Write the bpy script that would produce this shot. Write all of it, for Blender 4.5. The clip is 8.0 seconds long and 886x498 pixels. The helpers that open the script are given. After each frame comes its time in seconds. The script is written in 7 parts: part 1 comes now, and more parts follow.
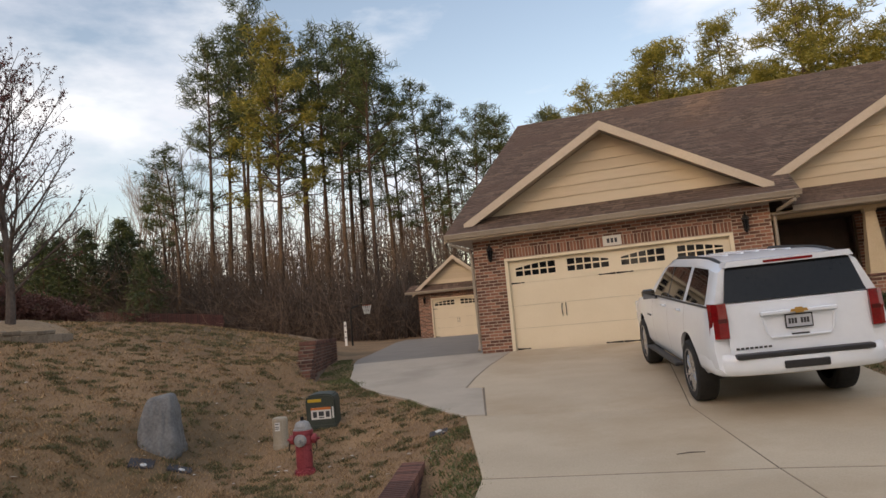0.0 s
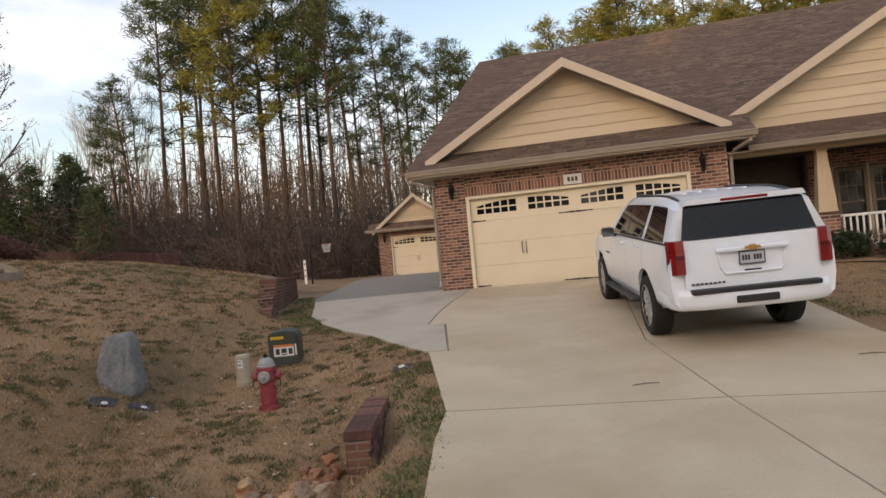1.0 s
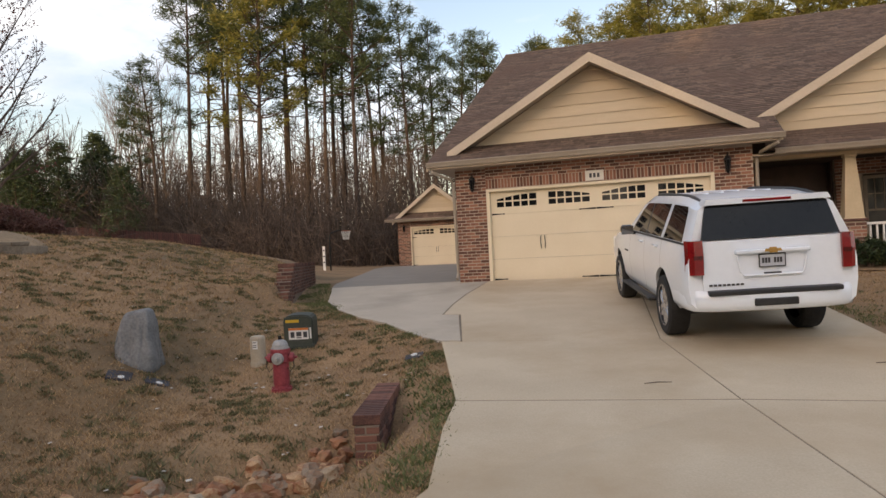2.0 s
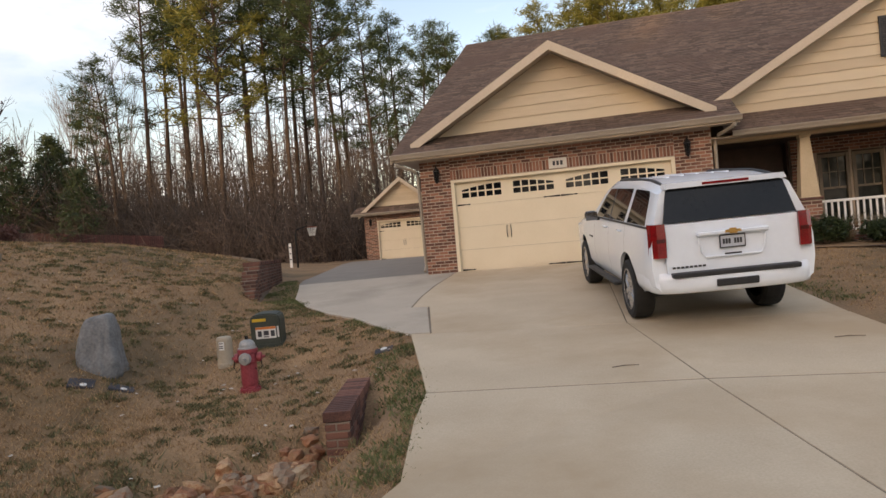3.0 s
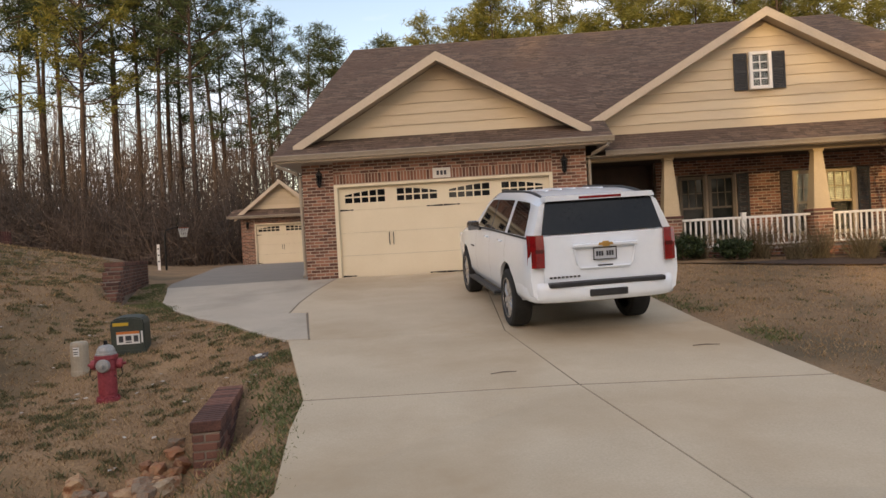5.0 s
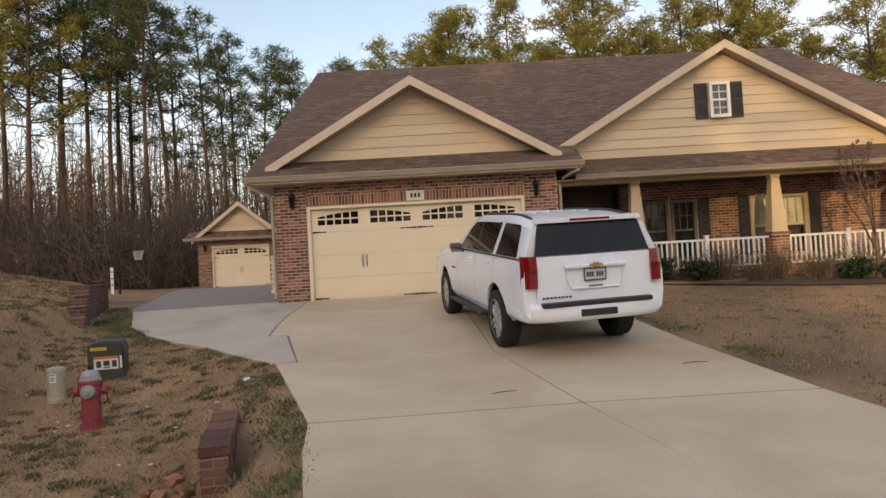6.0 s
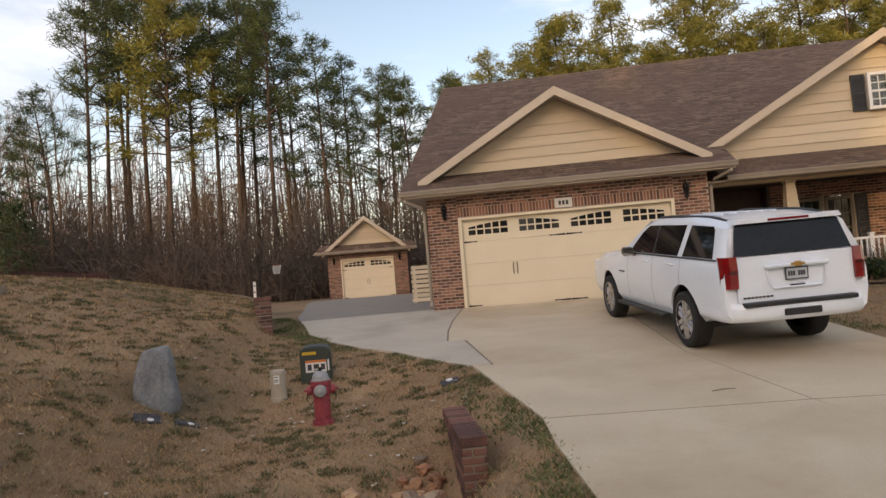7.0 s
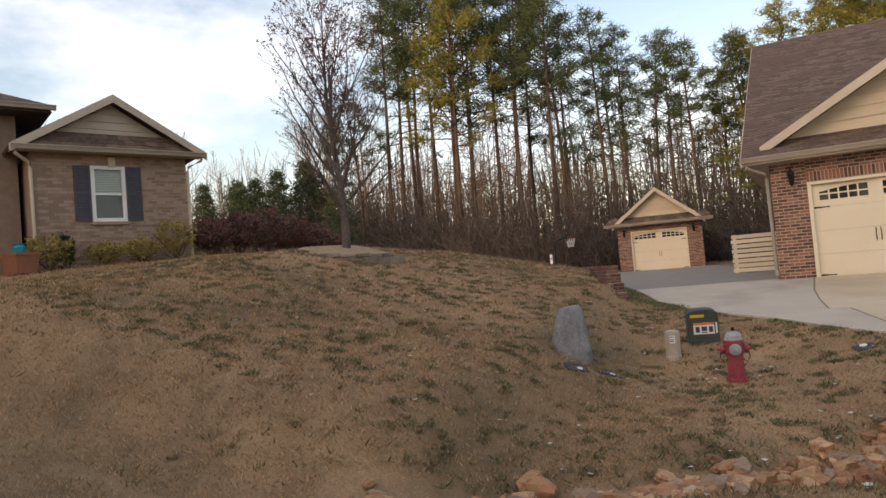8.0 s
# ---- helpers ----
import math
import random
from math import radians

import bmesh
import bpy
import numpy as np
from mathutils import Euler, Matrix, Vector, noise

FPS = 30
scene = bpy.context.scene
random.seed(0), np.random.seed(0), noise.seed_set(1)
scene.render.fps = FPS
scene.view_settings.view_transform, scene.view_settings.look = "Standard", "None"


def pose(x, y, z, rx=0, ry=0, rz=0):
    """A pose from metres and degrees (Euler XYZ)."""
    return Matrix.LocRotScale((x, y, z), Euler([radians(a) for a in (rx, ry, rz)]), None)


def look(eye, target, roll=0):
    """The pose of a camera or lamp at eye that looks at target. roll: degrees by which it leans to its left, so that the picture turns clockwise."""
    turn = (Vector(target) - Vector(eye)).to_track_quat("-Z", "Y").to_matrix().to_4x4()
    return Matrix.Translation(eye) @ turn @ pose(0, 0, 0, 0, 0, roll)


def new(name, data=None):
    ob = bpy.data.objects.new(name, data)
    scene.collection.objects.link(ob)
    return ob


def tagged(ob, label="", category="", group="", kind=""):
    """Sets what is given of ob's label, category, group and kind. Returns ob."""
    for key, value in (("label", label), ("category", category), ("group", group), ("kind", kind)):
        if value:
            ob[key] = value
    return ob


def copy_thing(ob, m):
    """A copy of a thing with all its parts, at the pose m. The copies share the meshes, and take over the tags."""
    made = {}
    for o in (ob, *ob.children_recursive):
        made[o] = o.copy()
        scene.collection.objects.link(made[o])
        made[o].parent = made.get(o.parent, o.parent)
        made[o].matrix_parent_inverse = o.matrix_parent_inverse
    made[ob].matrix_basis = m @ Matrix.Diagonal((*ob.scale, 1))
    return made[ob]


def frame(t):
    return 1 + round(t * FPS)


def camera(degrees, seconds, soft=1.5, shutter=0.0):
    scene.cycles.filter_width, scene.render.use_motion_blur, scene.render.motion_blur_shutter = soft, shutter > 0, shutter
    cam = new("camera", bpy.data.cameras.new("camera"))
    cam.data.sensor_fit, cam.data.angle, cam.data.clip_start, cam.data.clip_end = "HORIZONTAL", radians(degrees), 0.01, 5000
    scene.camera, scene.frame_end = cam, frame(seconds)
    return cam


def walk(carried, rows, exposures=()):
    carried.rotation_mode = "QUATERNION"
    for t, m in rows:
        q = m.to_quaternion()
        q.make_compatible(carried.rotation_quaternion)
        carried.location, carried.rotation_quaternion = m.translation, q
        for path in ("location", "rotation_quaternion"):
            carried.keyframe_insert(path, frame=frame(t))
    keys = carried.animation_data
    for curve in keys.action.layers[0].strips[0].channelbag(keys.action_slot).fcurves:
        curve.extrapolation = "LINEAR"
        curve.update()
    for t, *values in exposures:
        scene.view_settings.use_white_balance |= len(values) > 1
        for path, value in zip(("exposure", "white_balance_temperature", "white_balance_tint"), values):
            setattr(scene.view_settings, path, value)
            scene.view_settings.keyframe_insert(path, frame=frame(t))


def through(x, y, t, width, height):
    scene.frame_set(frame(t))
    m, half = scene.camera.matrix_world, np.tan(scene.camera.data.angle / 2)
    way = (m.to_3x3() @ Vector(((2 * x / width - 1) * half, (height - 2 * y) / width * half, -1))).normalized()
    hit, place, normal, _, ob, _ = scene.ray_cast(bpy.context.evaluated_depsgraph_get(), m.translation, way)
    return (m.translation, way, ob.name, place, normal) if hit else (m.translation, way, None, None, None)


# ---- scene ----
cam = camera(66.5, 8.0)
EXPOSURE = 0.03
PATH = [
    (0, (3.544, -15.677, 0.735), (2.926, -13.789, 0.963), -5.1),
    (0.5, (3.428, -15.699, 0.704), (2.695, -13.845, 0.865), -4.1),
    (0.9, (3.523, -15.619, 0.733), (2.993, -13.69, 0.753), -4.7),
    (1, (3.486, -15.672, 0.727), (2.964, -13.742, 0.764), -5.2),
    (1.5, (3.521, -15.632, 0.692), (2.991, -13.704, 0.736), -1.7),
    (1.7, (3.509, -15.68, 0.697), (2.936, -13.764, 0.735), -2.5),
    (2.8, (3.546, -15.62, 0.686), (3.014, -13.692, 0.676), -4.5),
    (3, (3.537, -15.631, 0.69), (3.047, -13.692, 0.679), -4.9),
    (3.5, (3.544, -15.675, 0.695), (3.079, -13.729, 0.709), -6.0),
    (4, (3.548, -15.639, 0.692), (3.181, -13.674, 0.649), -6.4),
    (4.5, (3.576, -15.603, 0.688), (3.281, -13.626, 0.65), -8.6),
    (5, (3.487, -15.561, 0.656), (3.346, -13.566, 0.646), -3.1),
    (5.2, (3.433, -15.577, 0.658), (3.42, -13.577, 0.659), -2.0),
    (6.3, (2.647, -15.759, 0.668), (2.639, -13.76, 0.726), -3.7),
    (6.5, (2.396, -15.88, 0.68), (2.319, -13.883, 0.741), -4.1),
    (6.8, (1.986, -16.059, 0.695), (1.815, -14.068, 0.774), -4.4),
    (7, (1.672, -16.182, 0.703), (1.406, -14.202, 0.799), -4.6),
    (7.5, (0.776, -16.742, 0.72), (0.169, -14.838, 0.805), -4.9),
    (7.8, (0.299, -17.17, 0.687), (-0.535, -15.355, 0.786), -4.4),
    (7.9, (0.124, -17.36, 0.697), (-0.775, -15.576, 0.784), -4.8),
    (8, (-0.134, -17.585, 0.728), (-1.087, -15.829, 0.812), -4.8),
]
walk(cam, [(t, look(eye, target, roll)) for t, eye, target, roll in PATH], exposures=[(0.0, EXPOSURE - 0.22), (0.5, EXPOSURE - 0.10), (1.0, EXPOSURE - 0.02), (4.0, EXPOSURE - 0.02), (6.5, EXPOSURE - 0.10), (7.2, EXPOSURE - 0.04), (8.0, EXPOSURE + 0.06)])

# ---- sky and sun ----
SUN_AZ, SUN_EL = 196.0, 9.0     # compass-like: degrees clockwise from +Y towards +X, and height
world = bpy.data.worlds.new("sky")
scene.world = world
world.use_nodes = True
wn, wl = world.node_tree.nodes, world.node_tree.links
wn.clear()
w_out = wn.new("ShaderNodeOutputWorld")
w_bg = wn.new("ShaderNodeBackground")
w_sky = wn.new("ShaderNodeTexSky")
w_sky.sky_type, w_sky.sun_disc = "NISHITA", False
w_sky.sun_elevation, w_sky.sun_rotation = radians(24.0), radians(SUN_AZ)
w_sky.dust_density, w_sky.air_density = 1.5, 1.2
w_co = wn.new("ShaderNodeTexCoord")
w_map = wn.new("ShaderNodeMapping")
w_map.inputs["Scale"].default_value = (1.6, 1.6, 4.2)
w_map.inputs["Location"].default_value = (0.35, 0.1, 0.0)
w_no = wn.new("ShaderNodeTexNoise")
w_no.inputs["Scale"].default_value, w_no.inputs["Detail"].default_value = 1.7, 7.0
w_no.inputs["Roughness"].default_value = 0.56
w_ramp = wn.new("ShaderNodeValToRGB")
w_ramp.color_ramp.elements[0].position, w_ramp.color_ramp.elements[1].position = 0.43, 0.68
w_grey = wn.new("ShaderNodeTexNoise")
w_grey.inputs["Scale"].default_value, w_grey.inputs["Detail"].default_value = 2.6, 4.0
w_cloud = wn.new("ShaderNodeValToRGB")
w_cloud.color_ramp.elements[0].position, w_cloud.color_ramp.elements[1].position = 0.35, 0.7
w_cloud.color_ramp.elements[0].color, w_cloud.color_ramp.elements[1].color = (8.7, 8.7, 9.5, 1), (13.4, 12.9, 12.5, 1)
w_tint = wn.new("ShaderNodeMix")
w_tint.data_type, w_tint.blend_type = "RGBA", "MULTIPLY"
w_tint.inputs["Factor"].default_value = 1.0
w_tint.inputs["B"].default_value = (2.52, 2.11, 1.85, 1)
w_mix = wn.new("ShaderNodeMix")
w_mix.data_type = "RGBA"
wl.new(w_co.outputs["Generated"], w_map.inputs["Vector"])
wl.new(w_map.outputs["Vector"], w_no.inputs["Vector"])
wl.new(w_map.outputs["Vector"], w_grey.inputs["Vector"])
wl.new(w_no.outputs["Fac"], w_ramp.inputs["Fac"])
wl.new(w_grey.outputs["Fac"], w_cloud.inputs["Fac"])
wl.new(w_sky.outputs["Color"], w_tint.inputs["A"])
wl.new(w_ramp.outputs["Color"], w_mix.inputs["Factor"])
wl.new(w_tint.outputs["Result"], w_mix.inputs["A"])
wl.new(w_cloud.outputs["Color"], w_mix.inputs["B"])
wl.new(w_mix.outputs["Result"], w_bg.inputs["Color"])
wl.new(w_bg.outputs["Background"], w_out.inputs["Surface"])
w_bg.inputs["Strength"].default_value = 0.12

sun = new("sun", bpy.data.lights.new("sun", "SUN"))
sun.data.energy, sun.data.angle, sun.data.color = 2.8, radians(0.8), (1.0, 0.66, 0.30)
sun_dir = Vector((math.sin(radians(SUN_AZ)) * math.cos(radians(SUN_EL)), math.cos(radians(SUN_AZ)) * math.cos(radians(SUN_EL)), math.sin(radians(SUN_EL))))
sun.matrix_world = look(sun_dir * 60, (0, 0, 0))

# ---- materials ----
def node_mat(name, a, b, rough=0.8, metal=0.0, scale=4.0, fine=40.0, bump=0.1, dist=0.01, stain=None, stain_scale=0.7,
             spread=(0.35, 0.65), per="", coat=0.0, stretch=(1, 1, 1), vary=0.5):
    """A surface of two colours mixed by coarse and fine noise, with relief; stain: a third colour in large blotches;
    per: "object" or "island" varies the mix from piece to piece."""
    m = bpy.data.materials.new(name)
    m.use_nodes = True
    n, l = m.node_tree.nodes, m.node_tree.links
    bs = n["Principled BSDF"]
    co = n.new("ShaderNodeTexCoord")
    mp = n.new("ShaderNodeMapping")
    mp.inputs["Scale"].default_value = stretch
    l.new(co.outputs["Object"], mp.inputs["Vector"])
    n1, n2 = n.new("ShaderNodeTexNoise"), n.new("ShaderNodeTexNoise")
    n1.inputs["Scale"].default_value, n1.inputs["Detail"].default_value = scale, 5
    n2.inputs["Scale"].default_value, n2.inputs["Detail"].default_value = fine, 3
    for k in (n1, n2):
        l.new(mp.outputs["Vector"], k.inputs["Vector"])
    add = n.new("ShaderNodeMath")
    add.operation = "ADD"
    half = n.new("ShaderNodeMath")
    half.operation, half.inputs[1].default_value = "MULTIPLY", 0.5
    l.new(n1.outputs["Fac"], add.inputs[0])
    l.new(n2.outputs["Fac"], add.inputs[1])
    l.new(add.outputs[0], half.inputs[0])
    fac = half.outputs[0]
    if per:
        if per == "object":
            src = n.new("ShaderNodeObjectInfo").outputs["Random"]
        else:
            src = n.new("ShaderNodeNewGeometry").outputs["Random Per Island"]
        mad = n.new("ShaderNodeMath")
        mad.operation, mad.inputs[1].default_value, mad.inputs[2].default_value = "MULTIPLY_ADD", vary, -vary / 2
        l.new(src, mad.inputs[0])
        s2 = n.new("ShaderNodeMath")
        s2.operation = "ADD"
        l.new(fac, s2.inputs[0])
        l.new(mad.outputs[0], s2.inputs[1])
        fac = s2.outputs[0]
    rp = n.new("ShaderNodeValToRGB")
    rp.color_ramp.elements[0].position, rp.color_ramp.elements[1].position = spread
    rp.color_ramp.elements[0].color, rp.color_ramp.elements[1].color = (*a, 1), (*b, 1)
    l.new(fac, rp.inputs["Fac"])
    colour = rp.outputs["Color"]
    if stain:
        n3 = n.new("ShaderNodeTexNoise")
        n3.inputs["Scale"].default_value, n3.inputs["Detail"].default_value = stain_scale, 6
        n3.inputs["Roughness"].default_value = 0.62
        l.new(co.outputs["Object"], n3.inputs["Vector"])
        r3 = n.new("ShaderNodeValToRGB")
        r3.color_ramp.elements[0].position, r3.color_ramp.elements[1].position = 0.46, 0.66
        l.new(n3.outputs["Fac"], r3.inputs["Fac"])
        mx = n.new("ShaderNodeMix")
        mx.data_type = "RGBA"
        mx.inputs["B"].default_value = (*stain, 1)
        l.new(r3.outputs["Color"], mx.inputs["Factor"])
        l.new(colour, mx.inputs["A"])
        colour = mx.outputs["Result"]
    l.new(colour, bs.inputs["Base Color"])
    if bump:
        bp = n.new("ShaderNodeBump")
        bp.inputs["Strength"].default_value, bp.inputs["Distance"].default_value = bump, dist
        l.new(half.outputs[0], bp.inputs["Height"])
        l.new(bp.outputs["Normal"], bs.inputs["Normal"])
    bs.inputs["Roughness"].default_value, bs.inputs["Metallic"].default_value = rough, metal
    bs.inputs["Coat Weight"].default_value = coat
    return m


def leaf_mat(name, a, b, through=0.25, rough=0.6):
    m = node_mat(name, a, b, rough, scale=0.8, fine=6, bump=0, per="island")
    n, l = m.node_tree.nodes, m.node_tree.links
    bs, out = n["Principled BSDF"], n["Material Output"]
    tr = n.new("ShaderNodeBsdfTranslucent")
    mx = n.new("ShaderNodeMixShader")
    mx.inputs[0].default_value = through
    l.new(bs.inputs["Base Color"].links[0].from_socket, tr.inputs["Color"])
    l.new(bs.outputs[0], mx.inputs[1])
    l.new(tr.outputs[0], mx.inputs[2])
    l.new(mx.outputs[0], out.inputs["Surface"])
    return m


M_LAWN = node_mat("dormant_lawn", (0.175, 0.108, 0.056), (0.35, 0.228, 0.122), 0.95, scale=1.3, fine=38, bump=0.6, dist=0.03,
                  stain=(0.112, 0.080, 0.042), stain_scale=0.32)
M_BLADE = leaf_mat("dry_grass_blades", (0.215, 0.132, 0.062), (0.48, 0.322, 0.168), 0.2, 0.8)
M_WEED = leaf_mat("green_weeds", (0.098, 0.092, 0.040), (0.190, 0.172, 0.078), 0.25, 0.7)
M_GREEN = leaf_mat("green_grass", (0.090, 0.105, 0.036), (0.185, 0.195, 0.075), 0.25, 0.7)
M_JOINT = node_mat("joint_filler", (0.15, 0.122, 0.092), (0.26, 0.212, 0.158), 0.95, scale=6, fine=50, bump=0.2)
M_CONC = node_mat("driveway_concrete", (0.46, 0.380, 0.272), (0.565, 0.475, 0.348), 0.85, scale=1.1, fine=60, bump=0.12, dist=0.004,
                  stain=(0.42, 0.325, 0.212), stain_scale=0.35)
M_CONC2 = node_mat("spur_concrete", (0.41, 0.360, 0.29), (0.49, 0.435, 0.355), 0.85, scale=1.1, fine=60, bump=0.12, dist=0.004,
                   stain=(0.33, 0.285, 0.23), stain_scale=0.4)
M_CONC3 = node_mat("darker_grey_concrete", (0.215, 0.195, 0.17), (0.28, 0.255, 0.225), 0.9, scale=1.3, fine=60, bump=0.15, dist=0.004)
M_ASPH = node_mat("asphalt", (0.04, 0.04, 0.042), (0.07, 0.068, 0.066), 0.9, scale=3, fine=90, bump=0.4, dist=0.006)
M_BRICK = node_mat("red_brown_brick", (0.112, 0.050, 0.033), (0.30, 0.140, 0.088), 0.85, scale=7, fine=60, bump=0.35, dist=0.006, per="object", vary=0.65)
M_BRICK_I = node_mat("red_brown_brick_rest", (0.112, 0.050, 0.033), (0.30, 0.140, 0.088), 0.85, scale=7, fine=60, bump=0.35, dist=0.006, per="island", vary=0.65)
M_BRICK_D = node_mat("dark_brick", (0.070, 0.032, 0.025), (0.185, 0.085, 0.060), 0.85, scale=7, fine=60, bump=0.35, dist=0.006, per="object")
M_MORTAR = node_mat("mortar", (0.38, 0.31, 0.24), (0.50, 0.42, 0.335), 0.95, scale=6, fine=70, bump=0.3, dist=0.005)
M_MORTAR_D = node_mat("weathered_mortar", (0.17, 0.135, 0.105), (0.26, 0.21, 0.165), 0.95, scale=6, fine=70, bump=0.3, dist=0.005)
M_TANBRICK = node_mat("tan_brick", (0.24, 0.165, 0.115), (0.36, 0.26, 0.19), 0.9, scale=5, fine=50, bump=0.25, dist=0.005, per="island")
M_SHINGLE = node_mat("brown_shingles", (0.068, 0.046, 0.032), (0.178, 0.118, 0.084), 0.95, scale=9, fine=70, bump=0.5, dist=0.01, per="island", vary=0.28,
                     stain=(0.112, 0.070, 0.050), stain_scale=0.6)
M_SIDING = node_mat("cream_siding", (0.53, 0.432, 0.295), (0.60, 0.498, 0.345), 0.7, scale=2.5, fine=40, bump=0.12, dist=0.004, per="object", stretch=(1, 1, 6))
M_TRIM = node_mat("cream_trim_paint", (0.50, 0.41, 0.30), (0.57, 0.475, 0.355), 0.55, scale=2, fine=30, bump=0.05)
M_GUTTER = node_mat("beige_gutter_metal", (0.31, 0.26, 0.20), (0.37, 0.315, 0.245), 0.42, 0.0, scale=2, fine=25, bump=0.04)
M_SOFFIT = node_mat("soffit_vinyl", (0.40, 0.33, 0.25), (0.46, 0.385, 0.295), 0.6, scale=3, fine=30, bump=0.05)
M_DOOR = node_mat("cream_door_steel", (0.70, 0.61, 0.44), (0.75, 0.66, 0.49), 0.5, scale=1.5, fine=50, bump=0.06, dist=0.003)
M_IRON = node_mat("black_iron", (0.012, 0.012, 0.013), (0.03, 0.029, 0.028), 0.5, 0.6, scale=10, fine=60, bump=0.1, dist=0.003)
M_SHUTTER = node_mat("black_shutter", (0.014, 0.014, 0.016), (0.028, 0.028, 0.031), 0.5, scale=6, fine=40, bump=0.05)
M_SLATE = node_mat("slate_shutter", (0.040, 0.040, 0.055), (0.06, 0.06, 0.08), 0.55, scale=6, fine=40, bump=0.05)
M_WHITE = node_mat("white_vinyl", (0.72, 0.70, 0.66), (0.80, 0.78, 0.74), 0.45, scale=3, fine=40, bump=0.04)
M_COLUMN = node_mat("tan_column_paint", (0.46, 0.36, 0.22), (0.54, 0.43, 0.27), 0.6, scale=3, fine=40, bump=0.06)
# window paint darkened for the frames on the porch's shaded side
M_FRAME_SHADE = node_mat("shaded_window_paint", (0.15, 0.12, 0.085), (0.20, 0.165, 0.12), 0.6, scale=3, fine=40, bump=0.06)
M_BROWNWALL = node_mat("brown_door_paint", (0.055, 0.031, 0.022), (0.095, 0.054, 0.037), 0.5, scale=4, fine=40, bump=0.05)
# ceiling and eave undersides: the shade there is put into this near-black
M_CEILSHADE = node_mat("shade_dark_ceiling", (0.045, 0.032, 0.024), (0.07, 0.05, 0.038), 0.7, scale=4, fine=40, bump=0.05)
M_BLIND = node_mat("pale_blind", (0.50, 0.49, 0.40), (0.58, 0.57, 0.48), 0.7, scale=4, fine=40, bump=0.05)
# interior darkness as a colour, for boards behind windows and doors
M_UNLIT = node_mat("unlit_room_tone", (0.02, 0.018, 0.016), (0.04, 0.036, 0.03), 0.9, scale=2, fine=20, bump=0)
M_BARK_P = node_mat("pine_bark", (0.026, 0.018, 0.014), (0.085, 0.056, 0.040), 0.95, scale=3, fine=16, bump=0.8, dist=0.04, stretch=(1, 1, 0.35))
M_BARK_G = node_mat("grey_bark", (0.085, 0.066, 0.054), (0.19, 0.155, 0.13), 0.95, scale=5, fine=30, bump=0.5, dist=0.02, stretch=(1, 1, 0.4))
M_TWIG = node_mat("brown_twigs", (0.060, 0.043, 0.033), (0.165, 0.120, 0.090), 0.95, scale=0.6, fine=8, bump=0, per="island")
M_THICKET = node_mat("grey_thicket", (0.050, 0.040, 0.034), (0.125, 0.102, 0.086), 0.95, scale=0.6, fine=8, bump=0, per="island")
# lighter twig colour that makes one patch of brush look lit
M_TWIGLIT = node_mat("lit_tan_twigs", (0.115, 0.080, 0.060), (0.22, 0.158, 0.118), 0.95, scale=0.6, fine=8, bump=0, per="island")
M_BARK_M = node_mat("maple_bark", (0.058, 0.044, 0.037), (0.135, 0.108, 0.092), 0.95, scale=5, fine=30, bump=0.5, dist=0.02, stretch=(1, 1, 0.4))
M_TWIGPALE = node_mat("pale_twigs", (0.16, 0.125, 0.105), (0.27, 0.215, 0.18), 0.95, scale=0.6, fine=8, bump=0)
M_BUD = leaf_mat("red_brown_buds", (0.10, 0.036, 0.036), (0.20, 0.08, 0.075), 0.25, 0.7)
M_NEEDLE = leaf_mat("pine_needles", (0.025, 0.043, 0.017), (0.108, 0.134, 0.043), 0.3, 0.6)
# yellow-green needles, made brighter and more golden to hold the low sun
M_NEEDLE_SUN = leaf_mat("sun_tinted_yellow_green_needles", (0.125, 0.130, 0.026), (0.27, 0.245, 0.05), 0.3, 0.6)
M_EVER = leaf_mat("dark_evergreen", (0.024, 0.040, 0.016), (0.070, 0.094, 0.036), 0.2, 0.6)
M_SHRUB = leaf_mat("shrub_leaves", (0.020, 0.034, 0.012), (0.055, 0.078, 0.026), 0.2, 0.5)
M_YSHRUB = leaf_mat("yellow_shrub_leaves", (0.24, 0.19, 0.045), (0.40, 0.31, 0.09), 0.25, 0.6)
M_REDHEDGE = leaf_mat("dark_red_hedge", (0.105, 0.048, 0.038), (0.215, 0.105, 0.082), 0.2, 0.7)
M_STRAW = leaf_mat("dry_ornamental_grass", (0.10, 0.08, 0.045), (0.20, 0.16, 0.09), 0.2, 0.8)
M_STONES = [node_mat("ditch_stone", c0, c1, 0.85, scale=2.2, fine=18, bump=0.6, dist=0.02, per="object", stain=c2, stain_scale=1.6) for c0, c1, c2 in (
    ((0.20, 0.085, 0.042), (0.37, 0.175, 0.090), (0.32, 0.20, 0.11)), ((0.30, 0.175, 0.085), (0.50, 0.33, 0.185), (0.28, 0.11, 0.045)),
    ((0.33, 0.25, 0.165), (0.47, 0.385, 0.275), (0.30, 0.19, 0.11)), ((0.17, 0.125, 0.085), (0.31, 0.235, 0.165), (0.27, 0.12, 0.055)))]
M_FAKEROCK = node_mat("grey_rock_cover", (0.115, 0.118, 0.122), (0.235, 0.236, 0.235), 0.7, scale=4, fine=30, bump=0.6, dist=0.02)
M_HYD = node_mat("faded_red_paint", (0.20, 0.022, 0.034), (0.32, 0.060, 0.072), 0.5, scale=8, fine=40, bump=0.2, dist=0.004)
M_SILVER = node_mat("silver_paint", (0.27, 0.27, 0.27), (0.38, 0.38, 0.37), 0.55, 0.3, scale=10, fine=50, bump=0.15, dist=0.004)
M_BOX = node_mat("green_utility_box", (0.030, 0.038, 0.030), (0.050, 0.060, 0.047), 0.6, scale=5, fine=40, bump=0.1)
